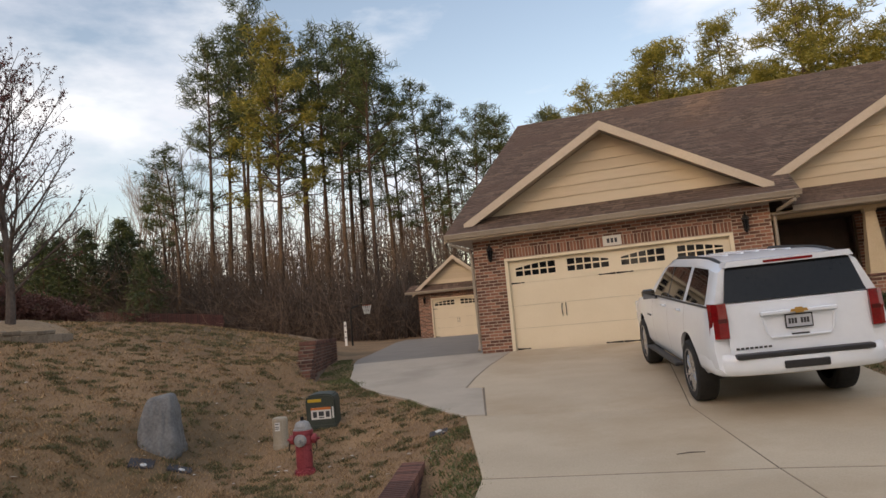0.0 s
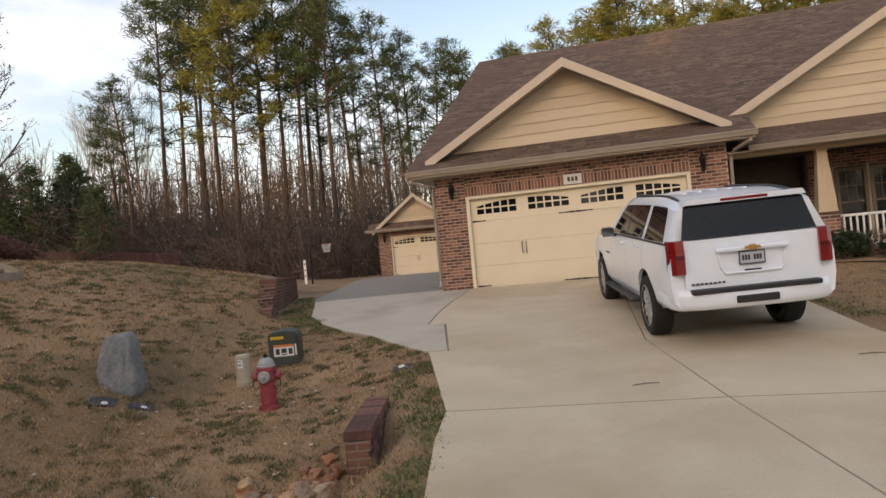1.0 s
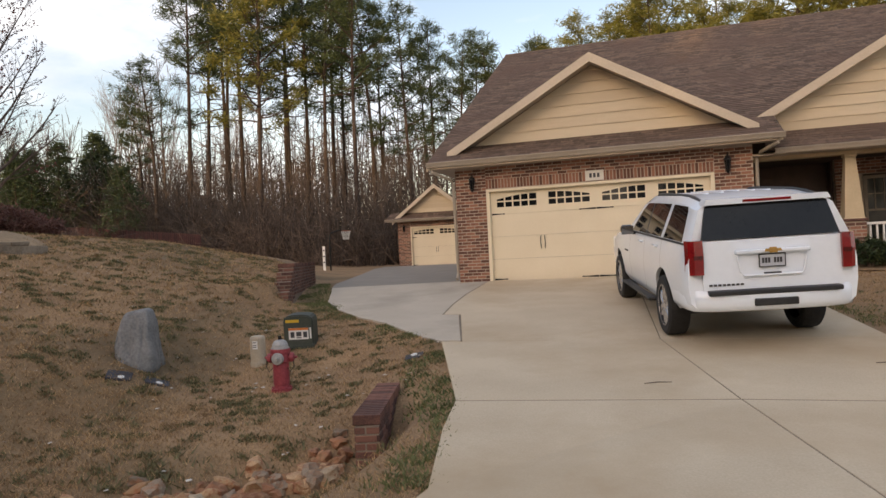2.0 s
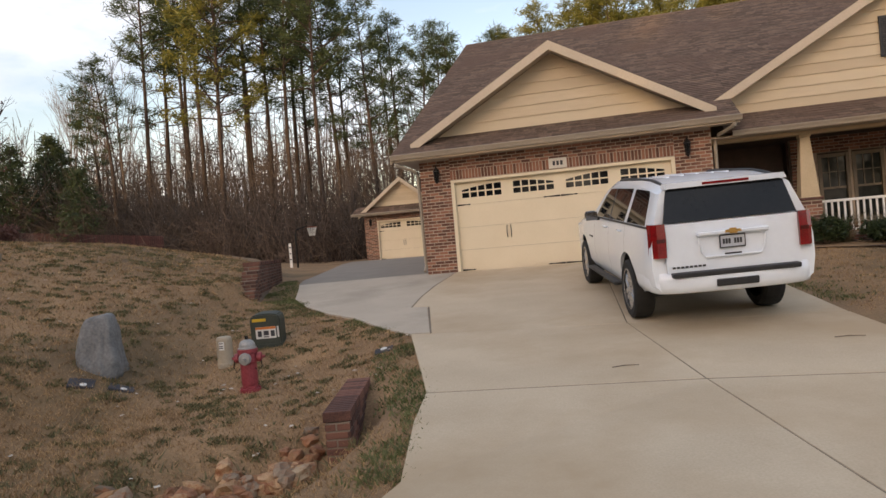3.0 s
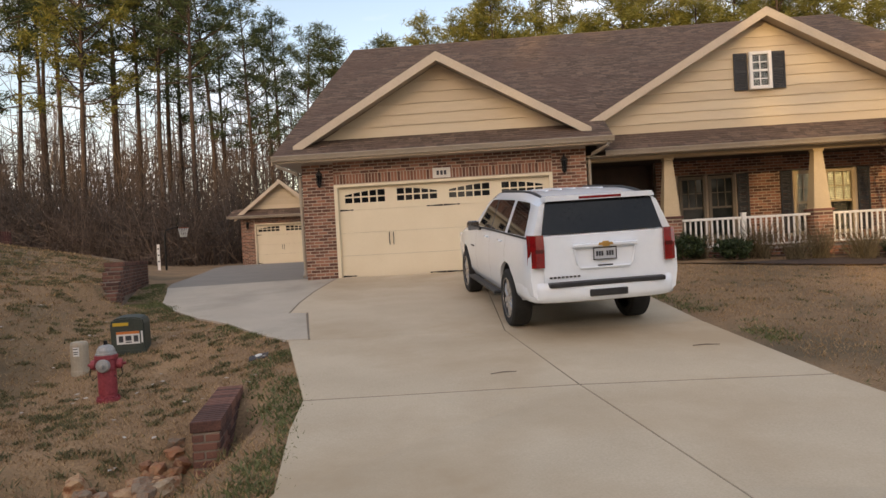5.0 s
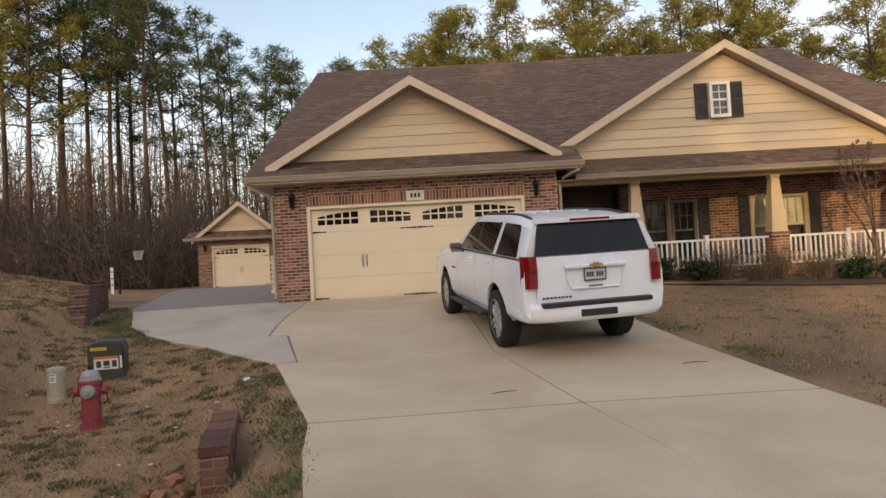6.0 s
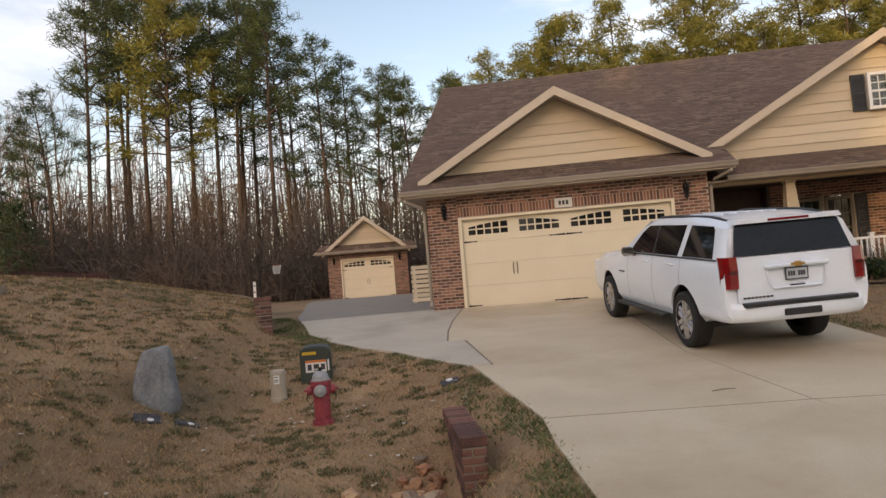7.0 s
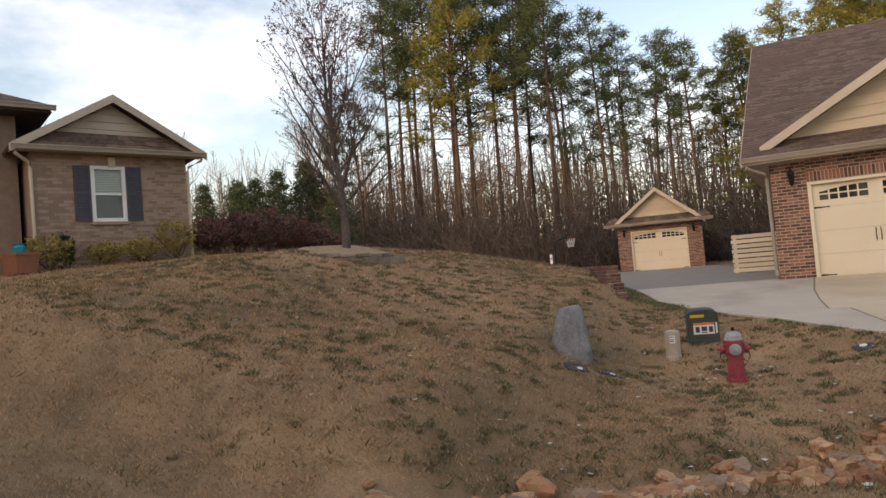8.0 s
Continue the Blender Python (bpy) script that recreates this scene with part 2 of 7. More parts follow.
M_YELLOW = node_mat("yellow_label", (0.50, 0.33, 0.02), (0.60, 0.40, 0.03), 0.6, bump=0)
M_LABEL = node_mat("white_label", (0.62, 0.62, 0.60), (0.72, 0.72, 0.70), 0.6, bump=0)
M_ORANGE = node_mat("orange_label", (0.55, 0.16, 0.03), (0.62, 0.2, 0.04), 0.6, bump=0)
M_INK = node_mat("dark_ink", (0.03, 0.03, 0.035), (0.06, 0.06, 0.065), 0.7, bump=0)
M_POST = node_mat("pale_plastic_post", (0.33, 0.285, 0.215), (0.42, 0.365, 0.28), 0.6, scale=6, fine=40, bump=0.1)
M_LID = node_mat("black_plastic_lid", (0.022, 0.022, 0.028), (0.05, 0.05, 0.058), 0.7, scale=6, fine=40, bump=0.3)
M_PAPER = node_mat("white_plate", (0.62, 0.59, 0.52), (0.70, 0.67, 0.60), 0.6, bump=0)
M_CARWHITE = node_mat("white_car_paint", (0.745, 0.80, 0.87), (0.785, 0.84, 0.91), 0.25, scale=1, fine=12, bump=0, coat=0.6)
M_GLASSDARK = node_mat("tinted_glass", (0.006, 0.007, 0.009), (0.010, 0.011, 0.013), 0.04, scale=2, fine=20, bump=0, coat=0.5)
M_BLACKPL = node_mat("black_plastic", (0.014, 0.014, 0.015), (0.026, 0.026, 0.028), 0.55, scale=8, fine=60, bump=0.1)
M_TYRE = node_mat("tyre_rubber", (0.010, 0.010, 0.010), (0.020, 0.020, 0.020), 0.85, scale=10, fine=60, bump=0.3)
M_CHROME = node_mat("alloy_rim", (0.50, 0.50, 0.51), (0.60, 0.60, 0.61), 0.25, 0.9, scale=5, fine=40, bump=0)
M_RED = node_mat("red_lamp", (0.13, 0.003, 0.005), (0.25, 0.007, 0.009), 0.15, scale=8, fine=60, bump=0, coat=0.6)
M_REDDARK = node_mat("dark_red_lamp", (0.06, 0.002, 0.003), (0.09, 0.004, 0.005), 0.15, bump=0, coat=0.6)
M_GOLD = node_mat("gold_badge", (0.50, 0.30, 0.08), (0.58, 0.36, 0.11), 0.35, 0.7, bump=0)
M_PLATE = node_mat("number_plate", (0.42, 0.45, 0.50), (0.50, 0.53, 0.58), 0.5, bump=0)
M_FENCE = node_mat("red_brown_fence", (0.030, 0.011, 0.011), (0.056, 0.019, 0.018), 0.9, scale=3, fine=30, bump=0.2, per="object")
M_SLAT = node_mat("cream_slat_wood", (0.62, 0.54, 0.40), (0.70, 0.62, 0.47), 0.6, scale=4, fine=40, bump=0.1, per="object")
M_MULCH = node_mat("dark_mulch", (0.040, 0.024, 0.016), (0.085, 0.052, 0.036), 0.95, scale=9, fine=50, bump=0.8, dist=0.03)
M_CHIPS = node_mat("pale_wood_chips", (0.22, 0.155, 0.09), (0.34, 0.25, 0.155), 0.95, scale=12, fine=60, bump=0.8, dist=0.02)
M_EDGE = node_mat("edging_stone", (0.13, 0.105, 0.078), (0.25, 0.205, 0.155), 0.9, scale=6, fine=40, bump=0.4, per="object")
M_POT = node_mat("terracotta", (0.20, 0.080, 0.042), (0.27, 0.115, 0.062), 0.8, scale=6, fine=40, bump=0.15)
M_TEAL = node_mat("teal_glaze", (0.005, 0.18, 0.24), (0.01, 0.24, 0.30), 0.3, bump=0)
M_LITTER = node_mat("pale_leaf_litter", (0.36, 0.32, 0.27), (0.56, 0.52, 0.46), 0.9, scale=5, fine=30, bump=0, per="island")
M_RIM = node_mat("orange_hoop", (0.30, 0.06, 0.02), (0.36, 0.08, 0.03), 0.5, bump=0)
M_NET = node_mat("white_net", (0.55, 0.55, 0.53), (0.65, 0.65, 0.62), 0.8, bump=0)


def glass_mat(name):
    m = bpy.data.materials.new(name)
    m.use_nodes = True
    n, l = m.node_tree.nodes, m.node_tree.links
    bs = n["Principled BSDF"]
    bs.inputs["Base Color"].default_value = (0.9, 0.95, 0.93, 1)
    bs.inputs["Roughness"].default_value, bs.inputs["Transmission Weight"].default_value = 0.02, 1.0
    bs.inputs["IOR"].default_value = 1.45
    return m


M_GLASS = glass_mat("window_glass")
M_PANE = node_mat("dark_window_glass", (0.010, 0.013, 0.012), (0.018, 0.022, 0.020), 0.03, scale=2, fine=20, bump=0)
M_PANE.node_tree.nodes["Principled BSDF"].inputs["Specular IOR Level"].default_value = 0.22
M_MIRROR = node_mat("mirror_glass", (0.22, 0.23, 0.24), (0.28, 0.29, 0.30), 0.08, 1.0, bump=0)

M_GLASSDARK.node_tree.nodes["Principled BSDF"].inputs["Specular IOR Level"].default_value = 0.28
M_GLASSDARK.node_tree.nodes["Principled BSDF"].inputs["Coat Weight"].default_value = 0.0


# ---- helpers of this scene ----
def mesh_of(name, bm, mat):
    me = bpy.data.meshes.new(name)
    bm.to_mesh(me)
    bm.free()
    for k in (mat if isinstance(mat, (list, tuple)) else [mat]):
        me.materials.append(k)
    return me


def part(name, bm, mat, parent=None, label="", smooth=False):
    me = mesh_of(name, bm, mat)
    if smooth:
        for p in me.polygons:
            p.use_smooth = True
    ob = new(name, me)
    ob.parent = parent
    return tagged(ob, label)


def piece(name, me, m, parent):
    ob = new(name, me)
    ob.parent = parent
    ob.matrix_basis = m
    return ob


def raw(name, verts, faces, mat, parent=None, label="", smooth=False):
    me = bpy.data.meshes.new(name)
    me.from_pydata([tuple(v) for v in verts], [], faces)
    me.update()
    for k in (mat if isinstance(mat, (list, tuple)) else [mat]):
        me.materials.append(k)
    if smooth:
        for p in me.polygons:
            p.use_smooth = True
    ob = new(name, me)
    ob.parent = parent
    return tagged(ob, label)


def empty(name, m, label, category, group="", kind=""):
    ob = new(name)
    ob.matrix_basis = m
    ob.empty_display_size = 0.1
    return tagged(ob, label, category, group, kind)


def box(bm, x0, x1, y0, y1, z0, z1, bevel=0.0, m=None):
    vs = [bm.verts.new((x, y, z)) for z in (z0, z1) for y in (y0, y1) for x in (x0, x1)]
    fs = [(0, 2, 3, 1), (4, 5, 7, 6), (0, 1, 5, 4), (2, 6, 7, 3), (0, 4, 6, 2), (1, 3, 7, 5)]
    faces = [bm.faces.new([vs[i] for i in f]) for f in fs]
    if bevel:
        edges = list({e for f in faces for e in f.edges})
        got = bmesh.ops.bevel(bm, geom=edges, offset=bevel, segments=1, affect="EDGES")
        vs = list({v for f in got["faces"] for v in f.verts} | {v for v in vs if v.is_valid})
    if m is not None:
        for v in vs:
            v.co = m @ v.co
    return vs


def prism(bm, poly, y0, y1, axis="y"):
    """A slab with the outline poly, (x, z) pairs, from y0 to y1 (or (x, y) pairs from z0 to z1 with axis "z")."""
    def at(p, d):
        return (p[0], d, p[1]) if axis == "y" else (p[0], p[1], d)
    a = [bm.verts.new(at(p, y0)) for p in poly]
    b = [bm.verts.new(at(p, y1)) for p in poly]
    k = len(poly)
    fs = [bm.faces.new(a), bm.faces.new(b[::-1])]
    for i in range(k):
        fs.append(bm.faces.new((a[i], b[i], b[(i + 1) % k], a[(i + 1) % k])))
    bmesh.ops.recalc_face_normals(bm, faces=fs)
    return a + b


def lathe(bm, rings, sides=16, m=None, cap=True):
    """A turned form: rings of (radius, z) from bottom to top."""
    rows = []
    for r, z in rings:
        rows.append([bm.verts.new(((m or Matrix()) @ Vector((r * math.cos(2 * math.pi * i / sides), r * math.sin(2 * math.pi * i / sides), z)))) for i in range(sides)])
    for a, b in zip(rows, rows[1:]):
        for i in range(sides):
            bm.faces.new((a[i], a[(i + 1) % sides], b[(i + 1) % sides], b[i]))
    if cap:
        bm.faces.new(rows[0][::-1])
        bm.faces.new(rows[-1])


def tube(bm, pts, radii, sides=5):
    """A round bar through points, with a radius for each."""
    rows = []
    for i, p in enumerate(pts):
        d = (Vector(pts[min(i + 1, len(pts) - 1)]) - Vector(pts[max(i - 1, 0)])).normalized()
        u = d.orthogonal().normalized()
        w = d.cross(u)
        rows.append([bm.verts.new(Vector(p) + (u * math.cos(2 * math.pi * k / sides) + w * math.sin(2 * math.pi * k / sides)) * radii[i]) for k in range(sides)])
    for a, b in zip(rows, rows[1:]):
        for k in range(sides):
            bm.faces.new((a[k], a[(k + 1) % sides], b[(k + 1) % sides], b[k]))
    bm.faces.new(rows[0][::-1])
    bm.faces.new(rows[-1])


def smooth(a, b, v):
    t = min(1.0, max(0.0, (v - a) / (b - a)))
    return t * t * (3 - 2 * t)


# ---- ground ----
SLOPE = 0.085


def base_z(y):
    """The fall of the driveway towards the street, level behind the garage."""
    if y > 0:
        return 0.012 * min(y, 40)
    if y > -11.5:
        return SLOPE * y
    return SLOPE * -11.5 - 0.02 * (1 - math.exp((y + 11.5) / 2.0)) * 2


def wall_x(y):
    """Line of the retaining wall between the lawn and the spur."""
    return -3.85 - 0.414 * (y + 3.2)


def left_edge(y):
    """Where the concrete ends towards the left lawn."""
    if y <= -6.46:
        return 0.67 + (-6.5 - y) * (0.36 if y > -9.2 else 0.0) + (0.97 + (-9.2 - y) * 0.17 if y <= -9.2 else 0.0)
    return 0.55 - (y + 6.4) * 0.93


def ground_z(x, y):
    b = base_z(y)
    # right lawn: a little above the drive, falling away along the porch
    right = 0.10 * smooth(6.3, 7.5, x) * smooth(-12, -2.0, y) - 0.035 * max(0.0, min(x, 18) - 7.0) * smooth(-14, -6, y)
    # left lawn: a shallow ditch beside the drive, then a bank up to the neighbour
    cut = smooth(-5.2, -7.6, y)
    ditch = -0.31 * smooth(0.0, 1.7, left_edge(y) - x) * cut
    u = max(0.0, -2.45 - x)
    far = u if u < 7.2 else 7.2 + (u - 7.2) * 0.25
    bank = (0.272 * far + 0.31 * cut) * smooth(0.0, 1.6, u)
    fall = 1 - 0.62 * smooth(-6.5, 9.0, y)
    k = smooth(-5.2, -3.3, y)
    soft = 0.3 * max(0.0, y - 1.5) + 0.9 * max(0.0, -3.3 - y)
    step = smooth(wall_x(y) + 0.10 + 0.3 * soft, wall_x(y) - 0.10 - 1.7 * soft, x)
    bank_z = bank * fall * (1 - k + k * step)
    # towards the street the bank falls into the stone-lined ditch
    line = -10.1 + 0.60 * (x - 0.3)
    line = max(line, -13.2 + 0.04 * x)
    d = y - line
    swale = -0.34 * math.exp(-((d / 0.85) ** 2)) * smooth(1.40, 0.85, x)
    low = smooth(2.2, -1.0, d) * smooth(1.0, -1.0, x)
    z = b + right + ditch * (1 - 0.6 * low) + bank_z * (1 - 0.72 * low) + swale
    z += 0.025 * noise.noise(Vector((x * 0.7, y * 0.7, 0))) * smooth(0, -3, min(x, y))
    # mound at the young tree, foot of the retaining wall, and the rise towards the picket fence
    z += 0.15 * math.exp(-(((x + 9.2) / 2.4) ** 2 + ((y + 5.4) / 2.0) ** 2))
    z += 0.24 * math.exp(-(((x + 3.85) / 0.7) ** 2 + ((y + 3.60) / 0.6) ** 2))
    z += 0.20 * math.exp(-(((x + 2.85) / 0.65) ** 2 + ((y + 8.45) / 0.6) ** 2)) - 0.08 * math.exp(-(((x - 0.39) / 0.35) ** 2 + ((y + 6.9) / 0.4) ** 2))
    z += 0.08 * max(0.0, min(-21.0 - x, 20.0)) * smooth(4.0, 17.0, y)
    return z - 0.35 * smooth(-16.6, -17.2, y) * smooth(-27.0, -26.2, y)


def axis_steps(parts):
    out = []
    for a, b, n in parts:
        out += [a + (b - a) * i / n for i in range(n)]
    return out + [parts[-1][1]]


gx = axis_steps([(-900, -120, 6), (-120, -40, 12), (-40, -16, 24), (-16, -6.5, 38), (-6.5, 2.6, 80), (2.6, 8, 12), (8, 18, 20), (18, 60, 14), (60, 900, 8)])
gy = axis_steps([(-900, -60, 8), (-60, -20, 12), (-20, -13, 20), (-13, -8, 40), (-8, 3, 74), (3, 16, 30), (16, 60, 20), (60, 900, 10)])


verts, faces = [], []
for yv in gy:
    for xv in gx:
        verts.append((xv, yv, ground_z(xv, yv)))
nx = len(gx)
for j in range(len(gy) - 1):
    for i in range(nx - 1):
        q = j * nx + i
        faces.append((q, q + 1, q + nx + 1, q + nx))
tagged(raw("ground", verts, faces, M_LAWN, smooth=True), "dormant tan lawn with green patches, sloping to the street", "lawn", kind="structure")

# concrete slabs, cut along their joints


def slab(name, plan, mat, parent, top=0.0, label=""):
    """A concrete slab on the driveway's plane, about 0.1 m thick, with softened edges."""
    bm = bmesh.new()
    a = [bm.verts.new((x, y, base_z(y) + top)) for x, y in plan]
    b = [bm.verts.new((x, y, base_z(y) + top - 0.14)) for x, y in plan]
    k = len(plan)
    up = bm.faces.new(a)
    bm.faces.new(b[::-1])
    for i in range(k):
        bm.faces.new((a[i], b[i], b[(i + 1) % k], a[(i + 1) % k]))
    bmesh.ops.recalc_face_normals(bm, faces=bm.faces[:])
    bmesh.ops.bevel(bm, geom=list(up.edges), offset=0.004, segments=1, affect="EDGES")
    return part(name, bm, mat, parent, label)


drive = empty("driveway", pose(0, 0, 0), "pale tan concrete driveway in jointed slabs", "driveway", kind="structure")
g = 0.007
TOP = 0.03
slab("slab", [(-0.12, -0.02), (-0.14, -2.0), (-0.07, -3.3), (0.05, -4.33), (0.37, -4.38), (0.95, -6.46), (0.97, -6.52), (3.62 - g, -6.52), (3.2 - g, -0.02)], M_CONC, drive, TOP)
slab("slab", [(3.2 + g, -0.02), (3.62 + g, -6.52), (6.22, -6.52), (6.0, -4.2), (5.95, -0.02)], M_CONC, drive, TOP)
slab("slab", [(0.67, -6.52 - g), (1.62, -9.2), (4.26 - g, -9.02), (3.63 - g, -6.52 - g)], M_CONC, drive, TOP)
slab("slab", [(3.63 + g, -6.52 - g), (4.26 + g, -9.02), (6.62, -9.0), (6.23, -6.52 - g)], M_CONC, drive, TOP)
slab("slab", [(1.62, -9.2 - 4 * g), (1.72, -10.0), (1.97, -11.2), (1.7, -12.6), (1.0, -13.8), (5.42 - g, -13.8), (4.92 - g, -11.3), (4.27 - g, -9.02 - 4 * g)], M_CONC, drive, TOP)
slab("slab", [(4.27 + g, -9.02 - 4 * g), (4.92 + g, -11.3), (5.42 + g, -13.8), (8.6, -13.8), (7.2, -11.4), (6.62, -9.0 - 4 * g)], M_CONC, drive, TOP)

def joint(a, b, w):
    """Dark filler in a joint between two slabs, a little below their tops."""
    a, b = Vector((*a, 0)), Vector((*b, 0))
    n = (b - a).normalized().cross(Vector((0, 0, 1))) * (w / 2)
    bm = bmesh.new()
    up_, lo_ = [], []
    for p in (a + n, a - n, b - n, b + n):
        z = base_z(p.y) + TOP
        up_.append(bm.verts.new((p.x, p.y, z - 0.003)))
        lo_.append(bm.verts.new((p.x, p.y, z - 0.06)))
    bm.faces.new(up_)
    bm.faces.new(lo_[::-1])
    for k in range(4):
        bm.faces.new((up_[k], lo_[k], lo_[(k + 1) % 4], up_[(k + 1) % 4]))
    bmesh.ops.recalc_face_normals(bm, faces=bm.faces[:])
    return part("joint_filler", bm, M_JOINT, drive)


for a_, b_, w_ in (((1.62, -9.2 - 2 * g), (4.27, -9.02 - 2 * g), 0.022), ((4.27, -9.02 - 2 * g), (6.62, -9.0 - 2 * g), 0.022), ((3.2, -0.05), (3.62, -6.5), 0.009),
                   ((-0.13, -0.4), (-0.155, -2.0), 0.026), ((-0.155, -2.0), (-0.085, -3.3), 0.026), ((-0.085, -3.3), (0.035, -4.34), 0.026), ((0.355, -4.40), (0.94, -6.46), 0.028),
                   ((3.63, -6.54), (4.26, -9.0), 0.009), ((4.27, -9.06), (4.92, -11.3), 0.009), ((4.92, -11.3), (5.42, -13.7), 0.009)):
    joint(a_, b_, w_)


slab("apron", [(1.0, -13.82), (0.1, -16.48), (9.7, -16.48), (8.6, -13.82)], M_CONC, drive, TOP)

spur = empty("side_driveway", pose(0, 0, 0), "grey concrete spur curving to the small garage", "driveway", kind="structure")
slab("slab", [(-0.15, -0.02), (-0.17, -2.0), (-0.10, -3.3), (0.02, -4.36), (0.34, -4.42), (0.925, -6.46), (0.62, -6.46), (0.15, -6.08), (-0.75, -5.05), (-1.5, -4.45), (-2.35, -3.55),
              (-3.1, -2.5), (-3.75, -1.0), (-4.1, -0.25), (-0.86, 0.35)], M_CONC2, spur, TOP)
slab("slab", [(-0.88, 0.37), (-4.12, -0.23), (-4.75, 1.3), (-5.6, 4.0), (-6.9, 8.0), (-8.9, 14.0), (-9.6, 17.1), (-4.2, 17.1), (-2.2, 9.0), (-0.9, 6.0)], M_CONC3, spur, TOP,
     "darker grey concrete")

bm = bmesh.new()
box(bm, -60, 60, -27, -16.5, -1.2, base_z(-18) + 0.006)
tagged(part("road", bm, M_ASPH), "grey asphalt street in front of the houses", "road", kind="structure")


# ---- brickwork ----
BL, BH, BJ = 0.1965, 0.0575, 0.0170   # brick length, height, joint


def brick_mesh(name, l, h, mat, d=0.05):
    bm = bmesh.new()
    box(bm, 0, l, 0, d, 0, h, 0.004)
    return mesh_of(name, bm, mat)


brick_cache = {}


def lay_bricks(parent, m, width, height, mat, skip=None, limit=300, proud=0.007, name="brick"):
    """Running bond over a width by height field: x along, z up, the face towards -y. skip(x0, x1, z0, z1) leaves an opening.
    Past the limit the bricks are joined into one part."""
    course, count, rest_v, rest_f, row = BH + BJ, 0, [], [], 0
    rnd = random.Random(7)
    z = 0.0
    while z + BH <= height + 0.002:
        x = -(BL + BJ) * 0.5 if row % 2 else 0.0
        while x < width - 0.03:
            x0, x1 = max(0.0, x), min(width, x + BL)
            if x1 - x0 > 0.04 and not (skip and skip(x0, x1, z, z + BH)):
                l = round(x1 - x0, 2)
                out = proud + rnd.uniform(-0.002, 0.002)
                if count < limit:
                    key = (l, BH, mat.name)
                    if key not in brick_cache:
                        brick_cache[key] = brick_mesh("brick", l, BH, mat)
                    piece(name, brick_cache[key], m @ Matrix.Translation((x0, -out, z)), parent)
                else:
                    k = len(rest_v)
                    for zz in (z, z + BH):
                        for yy in (-out, 0.03):
                            for xx in (x0, x1):
                                rest_v.append(m @ Vector((xx, yy, zz)))
                    rest_f += [tuple(k + i for i in f) for f in ((0, 1, 5, 4), (4, 5, 7, 6), (0, 4, 6, 2), (1, 3, 7, 5), (0, 2, 3, 1))]
                count += 1
            x += BL + BJ
        z += course
        row += 1
    if rest_v:
        tagged(raw("brickwork", rest_v, rest_f, M_BRICK_I if mat is M_BRICK else mat, parent), kind="stuff")


def soldier(parent, m, width, height, mat):
    """A course of bricks on end."""
    n = int(width / (BH + BJ))
    key = (BH, height, mat.name)
    if key not in brick_cache:
        brick_cache[key] = brick_mesh("brick", BH, height, mat)
    for i in range(n):
        piece("brick", brick_cache[key], m @ Matrix.Translation((i * width / n, -0.011, 0)), parent)


# ---- roofs ----
def shingle_roof(name, corners, parent, expo=0.145, mat=M_SHINGLE, thick=0.05):
    """A roof plane from (eave a, eave b, top b, top a), laid in overlapping courses broken into tabs."""
    a, b, c, d = [Vector(v) for v in corners]
    up = ((d - a) + (c - b)) * 0.5
    nrm = (b - a).cross(up).normalized() if (b - a).length > 0.01 else (c - d).cross(up).normalized()
    if nrm.z < 0:
        nrm = -nrm
    rows = max(2, int(up.length / expo))
    vs, fs = [], []
    rnd = random.Random(3)
    for r in range(rows):
        t0, t1 = r / rows, (r + 1) / rows
        l0, r0 = a.lerp(d, t0), b.lerp(c, t0)
        l1, r1 = a.lerp(d, t1), b.lerp(c, t1)
        span = (r0 - l0).length
        n = max(1, int(span / 0.26))
        off = rnd.random() / n
        cuts = sorted({0.0, 1.0, *[min(1, max(0, (i + off))) for i in [k / n for k in range(n + 1)]]})
        for s0, s1 in zip(cuts, cuts[1:]):
            lift = 0.007 + rnd.uniform(0, 0.005)
            k = len(vs)
            p0, p1 = l0.lerp(r0, s0), l0.lerp(r0, s1)
            q0, q1 = l1.lerp(r1, s0), l1.lerp(r1, s1)
            vs += [p0 + nrm * lift, p1 + nrm * lift, q1 + nrm * 0.002, q0 + nrm * 0.002, p0 - nrm * 0.01, p1 - nrm * 0.01]
            fs += [(k, k + 1, k + 2, k + 3), (k + 4, k + 5, k + 1, k)]
    k = len(vs)
    vs += [p - nrm * 0.004 for p in (a, b, c, d)] + [p - nrm * thick for p in (a, b, c, d)]
    fs += [(k, k + 1, k + 2, k + 3), (k + 7, k + 6, k + 5, k + 4), (k, k + 4, k + 5, k + 1), (k + 1, k + 5, k + 6, k + 2), (k + 2, k + 6, k + 7, k + 3), (k + 3, k + 7, k + 4, k)]
    return raw(name, vs, fs, mat, parent)


def beam(bm, p, q, width, depth, side=Vector((0, 0, 1))):
    """A straight board from p to q: width across (down from the line), depth along y."""
    p, q = Vector(p), Vector(q)
    d = (q - p).normalized()
    n = d.cross(Vector((0, 1, 0))).normalized()
    if n.z > 0:
        n = -n
    vs = [bm.verts.new(v + n * w + Vector((0, e, 0))) for v in (p, q) for w in (0, width) for e in (0, depth)]
    fs = [(0, 1, 3, 2), (4, 6, 7, 5), (0, 4, 5, 1), (2, 3, 7, 6), (0, 2, 6, 4), (1, 5, 7, 3)]
    ff = [bm.faces.new([vs[i] for i in f]) for f in fs]
    bmesh.ops.recalc_face_normals(bm, faces=ff)


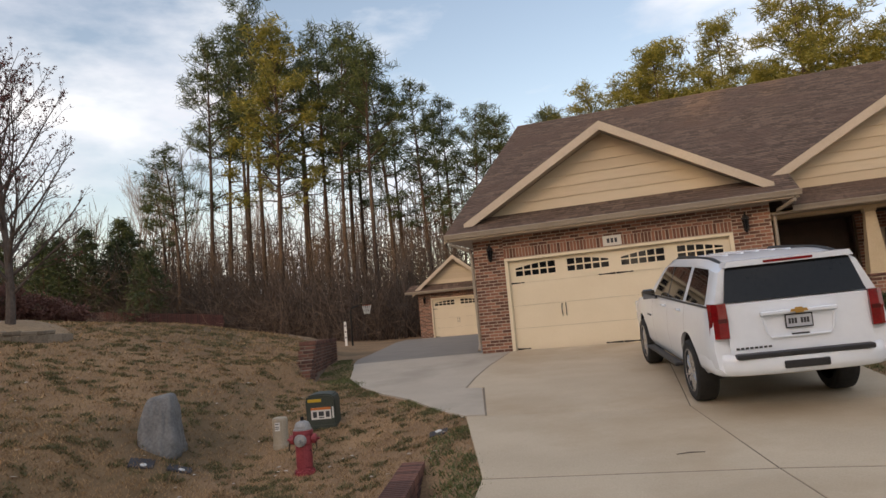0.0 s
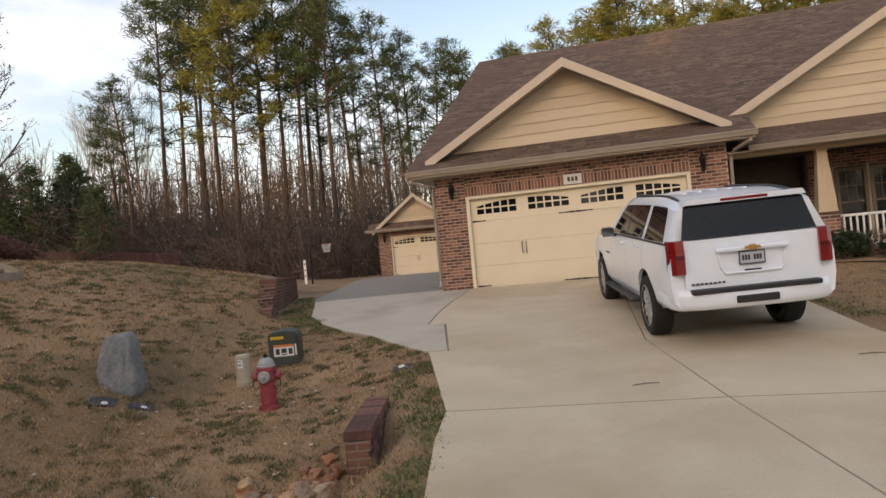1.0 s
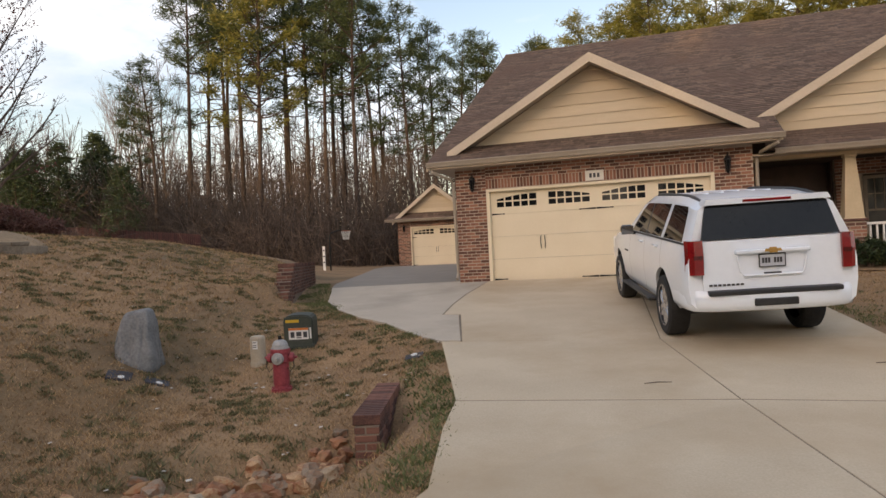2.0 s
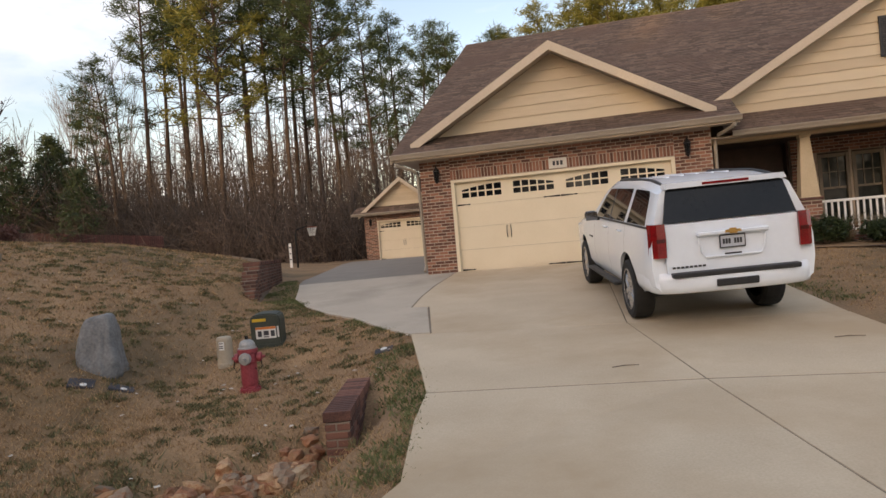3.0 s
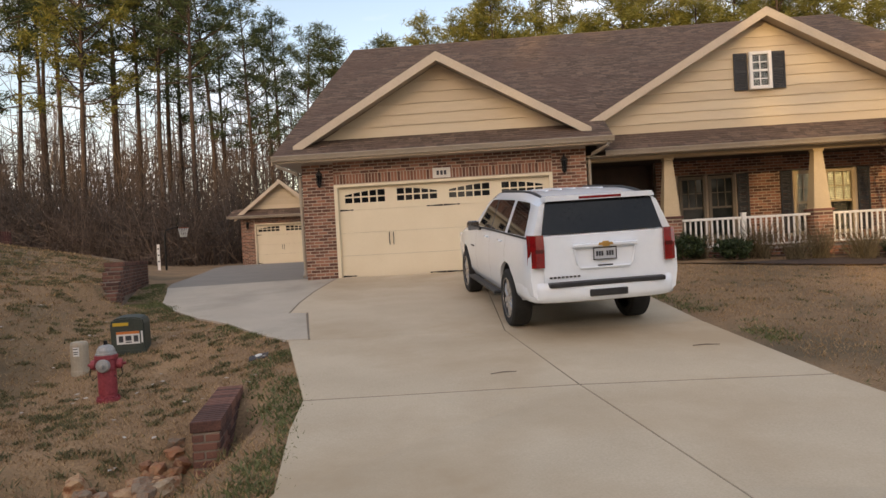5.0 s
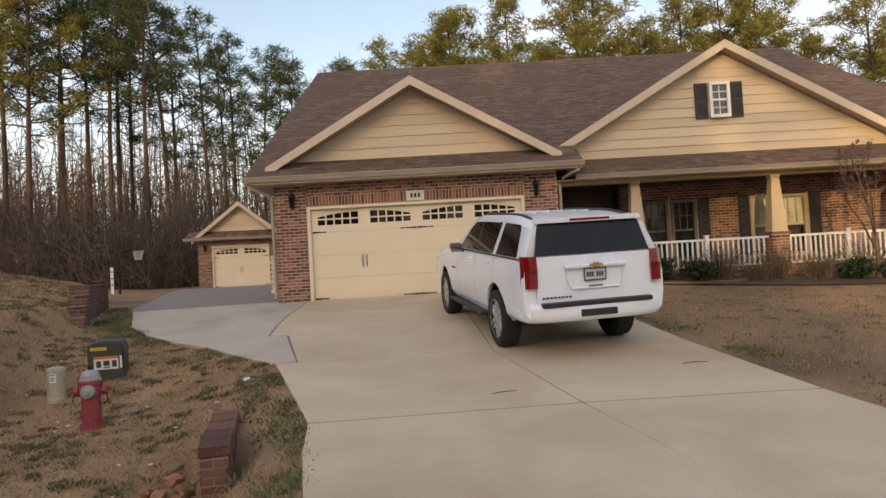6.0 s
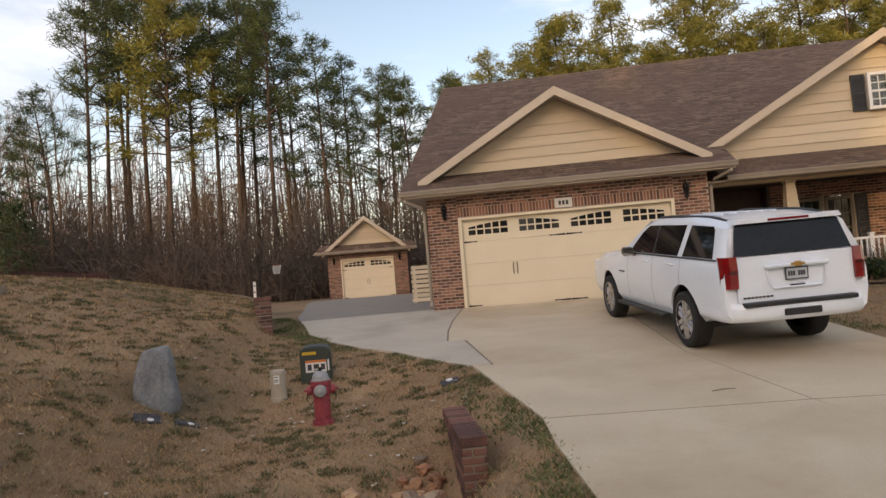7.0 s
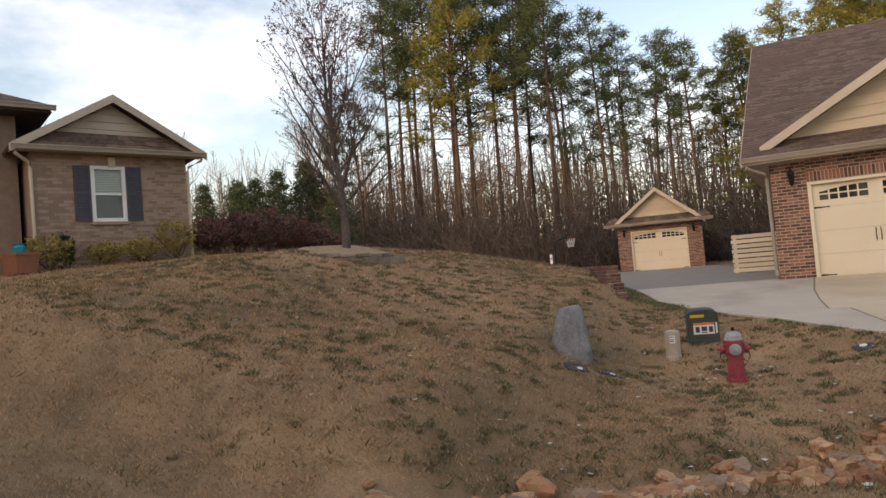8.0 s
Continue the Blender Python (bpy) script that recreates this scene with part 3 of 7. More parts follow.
def gable_front(parent, x0, x1, zb, xa, za, slope, y, expo, mat=M_SIDING, narrow_from=9.0, seed=1):
    """Lapped boards that fill a gable triangle, each with a slightly wavy lower edge, and a plain wall behind."""
    bm = bmesh.new()
    prism(bm, [(x0, zb), (x1, zb), (xa, za)], y, y + 0.12)
    part("gable_wall", bm, mat, parent)
    rnd = random.Random(seed)
    z = zb + 0.002
    while z < za - 0.06:
        h = expo if z < narrow_from else 0.1
        top = min(z + h + 0.015, za - 0.03)
        def half(zz):
            return max(0.0, (za - zz) / slope)
        wb, wt = half(z), half(top)
        n = max(2, int(2 * wb / 0.35))
        bm = bmesh.new()
        lo, hi, lob = [], [], []
        for i in range(n + 1):
            s = -1 + 2 * i / n
            wob = rnd.uniform(-0.009, 0.009)
            xb, xt = xa + s * wb, xa + s * wt
            xb, xt = min(max(xb, x0), x1), min(max(xt, x0), x1)
            lo.append(bm.verts.new((xb, y - 0.028, z + wob)))
            lob.append(bm.verts.new((xb, y - 0.002, z + wob)))
            hi.append(bm.verts.new((xt, y - 0.006, top)))
        for i in range(n):
            bm.faces.new((lo[i], lo[i + 1], hi[i + 1], hi[i]))
            bm.faces.new((lob[i], lob[i + 1], lo[i + 1], lo[i]))
        part("siding_board", bm, mat, parent)
        z += h


def gutter(parent, x0, x1, y, z, label="beige metal gutter"):
    """A moulded gutter along x, its front towards -y, its lip at z."""
    bm = bmesh.new()
    prof = [(0, 0), (-0.105, 0), (-0.115, -0.012), (-0.105, -0.03), (-0.085, -0.065), (-0.07, -0.115), (0, -0.12), (0, -0.108), (-0.06, -0.105), (-0.09, -0.03), (-0.095, -0.012), (0, -0.01)]
    a = [bm.verts.new((x0, y + p, z + q)) for p, q in prof]
    b = [bm.verts.new((x1, y + p, z + q)) for p, q in prof]
    k = len(prof)
    for i in range(k):
        bm.faces.new((a[i], b[i], b[(i + 1) % k], a[(i + 1) % k]))
    bm.faces.new(a)
    bm.faces.new(b[::-1])
    bmesh.ops.recalc_face_normals(bm, faces=bm.faces[:])
    return part("gutter", bm, M_GUTTER, parent, label)


def sash_window(parent, x0, x1, z0, z1, y, cols, rows_top, frame_mat, blind=0.0, muntins_bottom=True, name="window", back=0.3, light_trim=0.06, pane_mat=None):
    """A double-hung window set in a wall whose face is at y: frame, meeting rail, glazing bars, panes, and a dark board
    for the unlit room behind.
    """
    w = part(name, frame_bm(x0, x1, z0, z1, y, light_trim), frame_mat, parent)
    zm = (z0 + z1) / 2
    bm = bmesh.new()
    box(bm, x0 + 0.03, x1 - 0.03, y + 0.01, y + 0.05, zm - 0.025, zm + 0.025)
    part("meeting_rail", bm, frame_mat, w)
    spans = [(zm + 0.025, z1 - 0.03)] + ([(z0 + 0.03, zm - 0.025)] if muntins_bottom else [])
    for a, b in spans:
        for i in range(1, cols):
            x = x0 + (x1 - x0) * i / cols
            bm = bmesh.new()
            box(bm, x - 0.011, x + 0.011, y + 0.015, y + 0.035, a, b)
            part("glazing_bar", bm, frame_mat, w)
        for i in range(1, rows_top):
            z = a + (b - a) * i / rows_top
            bm = bmesh.new()
            box(bm, x0 + 0.03, x1 - 0.03, y + 0.013, y + 0.037, z - 0.011, z + 0.011)
            part("glazing_bar", bm, frame_mat, w)
    for a, b in ((z0 + 0.02, zm), (zm, z1 - 0.02)):
        bm = bmesh.new()
        box(bm, x0 + 0.02, x1 - 0.02, y + 0.04, y + 0.046, a, b)
        g_ob = part("pane", bm, pane_mat or M_GLASS, w)
        g_ob.visible_shadow = False
    # near-black board in place of a room without light
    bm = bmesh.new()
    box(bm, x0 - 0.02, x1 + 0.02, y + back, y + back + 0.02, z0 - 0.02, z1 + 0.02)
    part("unlit_backing", bm, M_UNLIT, w)
    if blind > 0:
        zz = z1 - 0.03
        bm = bmesh.new()
        while zz > z1 - blind * (z1 - z0):
            box(bm, x0 + 0.03, x1 - 0.03, y + 0.07, y + 0.085, zz - 0.038, zz - 0.004)
            zz -= 0.045
        part("blind", bm, M_BLIND, w, "pale slatted blind, lowered")
    return w


def frame_bm(x0, x1, z0, z1, y, t):
    bm = bmesh.new()
    box(bm, x0 - t, x0 + 0.03, y - 0.03, y + 0.06, z0 - t, z1 + t, 0.004)
    box(bm, x1 - 0.03, x1 + t, y - 0.03, y + 0.06, z0 - t, z1 + t, 0.004)
    box(bm, x0 + 0.03, x1 - 0.03, y - 0.028, y + 0.058, z1 - 0.03, z1 + t, 0.004)
    box(bm, x0 + 0.03, x1 - 0.03, y - 0.045, y + 0.058, z0 - t, z0 + 0.03, 0.004)
    return bm


def shutter(parent, x0, x1, z0, z1, y, mat=M_SHUTTER):
    """A louvred shutter with stiles, rails and slats."""
    bm = bmesh.new()
    box(bm, x0, x0 + 0.045, y - 0.035, y, z0, z1, 0.003)
    box(bm, x1 - 0.045, x1, y - 0.035, y, z0, z1, 0.003)
    for z in (z0, (z0 + z1) / 2 - 0.03, z1 - 0.06):
        box(bm, x0 + 0.045, x1 - 0.045, y - 0.033, y, z, z + 0.06)
    s = part("shutter", bm, mat, parent, "dark louvred shutter")
    bm = bmesh.new()
    z = z0 + 0.07
    while z < z1 - 0.07:
        box(bm, x0 + 0.045, x1 - 0.045, y - 0.026, y - 0.004, z, z + 0.03)
        z += 0.038
    part("louvres", bm, mat, s)
    return s


# ---- the house ----
EAVE, EY = 2.88, -0.45
RY, RZ = 10.2, 8.33
RS = (RZ - EAVE) / (RY - EY)


def main_z(y):
    return EAVE + RS * (y - EY)


house = empty("house", pose(0, 0, 0), "brick house with cream gables, brown shingle roof and white-railed porch", "house")
WL, WR, WT = -0.82, 5.75, 2.74
# garage front wall core: two piers and the head over the door, mortar-coloured behind the bricks
bm = bmesh.new()
box(bm, WL, -0.08, 0.0, 0.2, -0.25, WT)
box(bm, 4.97, WR, 0.0, 0.2, -0.25, WT)
box(bm, -0.08, 4.97, 0.0, 0.2, 2.19, WT)
front = part("front_wall", bm, M_MORTAR, house, "red-brown brick wall round the garage door")
bm = bmesh.new()
box(bm, WL, WL + 0.2, 0.2, 20.2, -0.25, WT)
side = part("side_wall", bm, M_MORTAR, house, "red-brown brick side wall")
bm = bmesh.new()
box(bm, WR - 0.2, WR, 0.2, 3.05, -0.25, WT)
part("return_wall", bm, M_MORTAR, house)
bm = bmesh.new()
box(bm, WL, 16.0, 20.2, 20.4, -0.25, WT)
part("back_wall", bm, M_MORTAR, house)
bm = bmesh.new()
box(bm, 15.8, 16.0, 2.6, 20.2, -0.25, WT)
part("end_wall", bm, M_MORTAR, house)
bm = bmesh.new()
prism(bm, [(EY + 0.3, EAVE - 0.1), (2 * RY - EY - 0.3, EAVE - 0.1), (RY, RZ - 0.12)], 0, 0.15)
for v in bm.verts:
    v.co = Vector((WL + 0.02 + v.co.y, v.co.x, v.co.z))
part("end_gable", bm, M_SIDING, house)

# roof planes
shingle_roof("roof", [(-1.38, EY, EAVE), (6.3, EY, EAVE), (6.3, RY, RZ), (-1.38, RY, RZ)], house)
shingle_roof("roof", [(6.3, 0.95, main_z(0.95)), (16.44, 0.95, main_z(0.95)), (16.44, RY, RZ), (6.3, RY, RZ)], house)
shingle_roof("roof", [(16.44, 2 * RY - EY, EAVE), (-1.38, 2 * RY - EY, EAVE), (-1.38, RY, RZ), (16.44, RY, RZ)], house)
bm = bmesh.new()
prism(bm, [(-0.15, -0.065), (0, 0.03), (0.15, -0.065), (0.15, -0.085), (0, 0.012), (-0.15, -0.085)], 0, 0.29)
for v in bm.verts:
    v.co = Vector((v.co.y, v.co.x, v.co.z))
cap_me = mesh_of("ridge_cap", bm, M_SHINGLE)
for i in range(60):
    piece("ridge_cap", cap_me, pose(-1.38 + 0.297 * i, RY, RZ, 0, 0.6, 0), house)
# end rake boards of the main roof
for xe in (-1.40, 16.42):
    bm = bmesh.new()
    for ye, s in ((EY, 1), (2 * RY - EY, -1)):
        vs = [(xe, ye, EAVE - 0.03), (xe, RY, RZ - 0.03), (xe, RY, RZ - 0.22), (xe, ye, EAVE - 0.2)]
        a = [bm.verts.new(v) for v in vs]
        b = [bm.verts.new((v[0] + 0.03, v[1], v[2])) for v in vs]
        bm.faces.new(a)
        bm.faces.new(b[::-1])
        for i in range(4):
            bm.faces.new((a[i], b[i], b[(i + 1) % 4], a[(i + 1) % 4]))
    bmesh.ops.recalc_face_normals(bm, faces=bm.faces[:])
    part("rake_board", bm, M_TRIM, house)
gutter(house, -1.38, 6.32, EY + 0.02, EAVE + 0.0)
# soffits and fascia under the eaves
bm = bmesh.new()
box(bm, -1.38, 6.28, EY + 0.03, -0.001, WT - 0.0, WT + 0.02)
box(bm, -1.36, WL - 0.001, 0.0, 20.2, WT, WT + 0.02)
part("soffit", bm, M_SOFFIT, house)
bm = bmesh.new()
box(bm, -1.38, 6.28, EY + 0.02, EY + 0.045, WT - 0.02, EAVE - 0.02)
part("fascia", bm, M_TRIM, house)
# downspout bend at the garage's outer corner
bm = bmesh.new()
tube(bm, [(-1.3, -0.47, 2.78), (-1.28, -0.44, 2.66), (-0.93, -0.10, 2.50), (-0.90, 0.06, 2.40), (-0.88, 0.08, 0.25), (-0.88, -0.06, 0.1)], [0.04] * 6, 8)
part("downspout", bm, M_GUTTER, house)
bm = bmesh.new()
tube(bm, [(6.2, -0.47, 2.78), (6.18, -0.44, 2.68), (5.90, -0.05, 2.55), (5.84, 0.12, 2.45), (5.82, 0.14, 0.3)], [0.04] * 5, 8)
part("downspout", bm, M_GUTTER, house)


def dormer_gable(xa, za, slope, yf, yw, half, zb, expo, narrow, seed):
    """A front gable that stands on the main roof: two roof planes, rakes, soffits and a boarded wall."""
    yb = (za - EAVE) / RS + EY
    zt = za - slope * half
    yt = max(yf + 0.02, (zt - EAVE) / RS + EY)
    for s in (-1, 1):
        a, b, c = Vector((xa + s * half, yf, zt)), Vector((xa, yf, za)), Vector((xa, yb, za))
        d = Vector((xa + s * half, yt, zt))
        shingle_roof("gable_roof", [a, d, c, b] if s < 0 else [d, a, b, c], house)
        bm = bmesh.new()
        prism(bm, [(xa + s * (half + 0.02), zt - 0.012), (xa, za), (xa, za - 0.21), (xa + s * (half + 0.02), zt - 0.222)], yf - 0.03, yf + 0.005)
        part("rake_board", bm, M_TRIM, house, "cream painted rake board")
        bm = bmesh.new()
        beam(bm, (xa + s * (half - 0.05), yf + 0.005, zt - 0.10), (xa, yf + 0.005, za - 0.14), 0.02, yw - yf - 0.005)
        part("soffit", bm, M_SOFFIT, house)
    gable_front(house, xa - (za - 0.17 - zb) / slope, xa + (za - 0.17 - zb) / slope, zb, xa, za - 0.17, slope, yw, expo, narrow_from=narrow, seed=seed)


dormer_gable(2.46, 5.12, 0.572, -0.06, 0.40, 3.42, main_z(0.40) - 0.02, 0.255, 4.62, 4)
dormer_gable(10.10, 5.76, 0.572, 0.55, 0.92, 4.3, 3.05, 0.235, 5.35, 5)

# porch roof over the columns
shingle_roof("porch_roof", [(6.05, -0.02, 2.62), (16.4, -0.02, 2.62), (16.4, 0.95, 3.10), (6.05, 0.95, 3.10)], house)
gutter(house, 6.18, 16.4, 0.0, 2.60)
bm = bmesh.new()
box(bm, 5.76, 16.4, 0.34, 0.62, 2.40, 2.56, 0.006)
part("porch_beam", bm, M_COLUMN, house, "tan painted porch beam")
bm = bmesh.new()
box(bm, 5.76, 16.4, -0.02, 0.34, 2.47, 2.49)
part("soffit", bm, M_SOFFIT, house)
# ceiling coloured with the deep porch's shade
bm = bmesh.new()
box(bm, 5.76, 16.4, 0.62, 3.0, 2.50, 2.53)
part("porch_ceiling", bm, M_CEILSHADE, house)
# floor, unseen behind the plinth; dark tone picked to dim the porch
bm = bmesh.new()
box(bm, 5.76, 16.0, 0.275, 2.35, 0.02, 0.20)
part("porch_floor", bm, M_CONC3, house)
bm = bmesh.new()
box(bm, 5.76, 16.0, 0.26, 0.42, -0.6, 0.018)
plinth = part("porch_plinth", bm, M_MORTAR, house)

# recessed front wall behind the porch, with real openings
FY = 2.35
WINS = [(8.42, 9.10), (9.16, 9.84), (11.30, 11.98), (12.06, 12.80)]
bm = bmesh.new()
xs = [7.85, 8.42, 9.10, 9.16, 9.84, 11.30, 11.98, 12.06, 12.80, 16.0]
for a, b in zip(xs, xs[1:]):
    if (a, b) in WINS:
        box(bm, a, b, FY, FY + 0.2, 0.2, 0.45)
        box(bm, a, b, FY, FY + 0.2, 2.12, 2.5)
    else:
        box(bm, a, b, FY, FY + 0.2, 0.2, 2.5)
porch_wall = part("porch_wall", bm, M_MORTAR, house, "red-brown brick wall behind the porch")
# frames left of x = 11 have the porch shade in their colour
for a, b in WINS:
    sash_window(house, a + 0.05, b - 0.05, 0.50, 2.03, FY, 3, 2, M_COLUMN if a > 11 else M_FRAME_SHADE, blind=0.5 if a > 11 else 0.0, muntins_bottom=False, light_trim=0.05, pane_mat=None if a > 11 else M_PANE)
for a, b in ((9.88, 10.18), (10.96, 11.26), (12.86, 13.16)):
    shutter(house, a, b, 0.50, 2.10, FY - 0.012)
bm = bmesh.new()
box(bm, 5.78, 7.85, FY + 0.6, FY + 0.7, 0.2, 2.5)
box(bm, 7.80, 7.85, FY + 0.2, FY + 0.6, 0.2, 2.5)
part("entry_wall", bm, M_BROWNWALL, house, "dark brown recessed entry")
bm = bmesh.new()
box(bm, 5.88, 6.62, FY + 0.56, FY + 0.598, 0.2, 2.22, 0.006)
d1 = part("front_door", bm, M_BROWNWALL, house, "dark brown front door")
for i in range(2):
    for z0, z1 in ((0.32, 0.95), (1.1, 1.75)):
        bm = bmesh.new()
        box(bm, 5.96 + i * 0.34, 6.20 + i * 0.34, FY + 0.545, FY + 0.565, z0, z1, 0.008)
        part("panel", bm, M_BROWNWALL, d1)


def porch_column(x):
    bm = bmesh.new()
    a, b = 0.19, 0.10
    vs = [bm.verts.new((x + sx * w, 0.48 + sy * w, z)) for w, z in ((0.20, 1.04), (0.185, 1.06), (0.095, 2.34), (0.115, 2.345), (0.115, 2.40)) for sx, sy in ((-1, -1), (1, -1), (1, 1), (-1, 1))]
    for r in range(4):
        for i in range(4):
            bm.faces.new((vs[r * 4 + i], vs[r * 4 + (i + 1) % 4], vs[r * 4 + 4 + (i + 1) % 4], vs[r * 4 + 4 + i]))
    bm.faces.new(vs[:4][::-1])
    bm.faces.new(vs[-4:])
    c = part("column", bm, M_COLUMN, house, "tapered tan porch column on a brick pier")
    bm = bmesh.new()
    box(bm, x - 0.20, x + 0.20, 0.28, 0.68, -0.15, 0.985)
    p = part("brick_pier", bm, M_MORTAR, c)
    bm = bmesh.new()
    box(bm, x - 0.235, x + 0.235, 0.245, 0.715, 0.985, 1.04, 0.006)
    part("cap_stone", bm, M_BRICK_D, c)
    return p


piers = [porch_column(x) for x in (7.68, 11.02, 14.4)]


def railing(x0, x1, mid):
    r = empty("porch_railing", pose(0, 0, 0), "white vinyl balustrade between porch columns", "railing", "porch railings")
    for z0, z1, d in ((0.90, 0.955, 0.035), (0.27, 0.32, 0.03)):
        bm = bmesh.new()
        box(bm, x0, x1, 0.48 - d, 0.48 + d, z0, z1, 0.006)
        part("rail", bm, M_WHITE, r)
    bm = bmesh.new()
    box(bm, mid - 0.05, mid + 0.05, 0.43, 0.53, 0.18, 1.02, 0.006)
    box(bm, mid - 0.06, mid + 0.06, 0.42, 0.54, 1.02, 1.045, 0.006)
    part("post", bm, M_WHITE, r)
    bm = bmesh.new()
    box(bm, -0.018, 0.018, -0.018, 0.018, 0.32, 0.90)
    bal = mesh_of("baluster", bm, M_WHITE)
    n = int((x1 - x0) / 0.118)
    for i in range(1, n):
        x = x0 + (x1 - x0) * i / n
        if abs(x - mid) > 0.07:
            piece("baluster", bal, pose(x, 0.48, 0), r)


railing(7.88, 10.82, 9.33)
railing(11.22, 14.2, 12.72)

# upper gable window with shutters
up = sash_window(house, 9.80, 10.22, 3.97, 4.76, 0.80, 2, 2, M_WHITE, back=0.05, muntins_bottom=True, light_trim=0.045)
shutter(house, 9.42, 9.73, 3.93, 4.80, 0.885)
shutter(house, 10.29, 10.60, 3.93, 4.80, 0.885)


# ---- garage doors ----
def garage_door(parent, width, height, pairs, handles, y=0.09):
    """A sectional carriage-style door: four sections, arched window lights, strap hinges and handles. Local to the parent."""
    d = new("garage_door")
    d.parent = parent
    tagged(d, "cream carriage-style sectional garage door, closed")
    rows = 4
    sh = height / rows
    win = []
    for x0, x1, up_right in pairs:
        win.append((x0, x1, up_right))
    for r in range(rows):
        bm = bmesh.new()
        z0, z1 = r * sh + 0.0015, (r + 1) * sh - 0.0015
        if r < rows - 1:
            box(bm, 0, width, y, y + 0.05, z0, z1, 0.003)
        else:
            zb, zt = z0 + 0.165, z1 - 0.075
            box(bm, 0, width, y, y + 0.05, z0, zb)
            box(bm, 0, width, y, y + 0.05, zt, z1)
            xs = [0] + [v for w in win for v in w[:2]] + [width]
            for a, b in zip(xs[::2], xs[1::2]):
                box(bm, a, b, y + 0.001, y + 0.049, zb, zt)
            for x0, x1, up_right in win:
                # the arch's filler over the panes
                n = 8
                pts = []
                for i in range(n + 1):
                    s = i / n
                    k = s if up_right else 1 - s
                    pts.append((x0 + (x1 - x0) * s, zt - 0.10 * (1 - math.sin(k * math.pi / 2)) ** 1.2))
                prism(bm, pts + [(x1, zt + 0.001), (x0, zt + 0.001)], y + 0.002, y + 0.048)
        part("section", bm, M_DOOR, d)
    zb, zt = (rows - 1) * sh + 0.169, height - 0.079
    for x0, x1, up_right in win:
        bm = bmesh.new()
        box(bm, x0, x1, y + 0.032, y + 0.038, zb, zt)
        pane = part("window_pane", bm, M_GLASSDARK, d)
        n = 5
        for i in range(1, n):
            x = x0 + (x1 - x0) * i / n
            bm = bmesh.new()
            box(bm, x - 0.016, x + 0.016, y + 0.008, y + 0.031, zb, zt)
            part("glazing_bar", bm, M_DOOR, pane)
        bm = bmesh.new()
        zm = zb + (zt - zb) * 0.47
        box(bm, x0, x1, y + 0.006, y + 0.030, zm - 0.016, zm + 0.016)
        part("glazing_bar", bm, M_DOOR, pane)
    # raised stiles that suggest swing leaves
    for hx in handles:
        for s in (-1, 1):
            bm = bmesh.new()
            tube(bm, [(hx + s * 0.045, y - 0.004, height * 0.355), (hx + s * 0.045, y - 0.04, height * 0.37), (hx + s * 0.052, y - 0.048, height * 0.42),
                      (hx + s * 0.045, y - 0.04, height * 0.47), (hx + s * 0.045, y - 0.004, height * 0.485)], [0.012, 0.011, 0.009, 0.011, 0.012], 6)
            part("handle", bm, M_IRON, d, "black iron pull handle")

    def strap(x0, x1, z):
        bm = bmesh.new()
        k = 1 if x1 > x0 else -1
        L = abs(x1 - x0)
        prism(bm, [(x0, z - 0.022), (x0 + k * L * 0.75, z - 0.009), (x0 + k * L * 0.9, z - 0.016), (x1, z), (x0 + k * L * 0.9, z + 0.016), (x0 + k * L * 0.75, z + 0.009), (x0, z + 0.022)], y - 0.008, y + 0.002)
        part("strap_hinge", bm, M_IRON, d, "black iron strap hinge")
    leaf = 0.36 if width > 4 else 0.26
    for z in (height * 0.752, 0.055):
        strap(0.015, leaf - 0.02, z)
        strap(width - 0.015, width - leaf + 0.02, z)
        if width > 4:
            strap(width / 2 - 0.01, width / 2 - 0.40, z)
            strap(width / 2 + 0.01, width / 2 + 0.40, z)
    bm = bmesh.new()
    box(bm, 0, width, y - 0.002, y + 0.052, -0.012, 0.003)
    part("rubber_seal", bm, M_BLACKPL, d)
    return d


garage_door(house, 4.89, 2.13, [(0.14, 1.09, True), (1.37, 2.31, False), (2.59, 3.53, True), (3.81, 4.75, False)], (1.20, 3.69))
bm = bmesh.new()
box(bm, -0.085, -0.002, -0.02, 0.12, 0.0, 2.133, 0.005)
box(bm, 4.892, 4.975, -0.02, 0.12, 0.0, 2.133, 0.005)
box(bm, -0.085, 4.975, -0.024, 0.12, 2.133, 2.195, 0.005)
part("door_trim", bm, M_DOOR, house, "cream trim round the garage door")
# board that paints the garage's inner darkness behind the door
bm = bmesh.new()
box(bm, -0.08, 4.97, 0.2, 0.24, 0.0, 2.2)
part("garage_unlit_backing", bm, M_UNLIT, house)


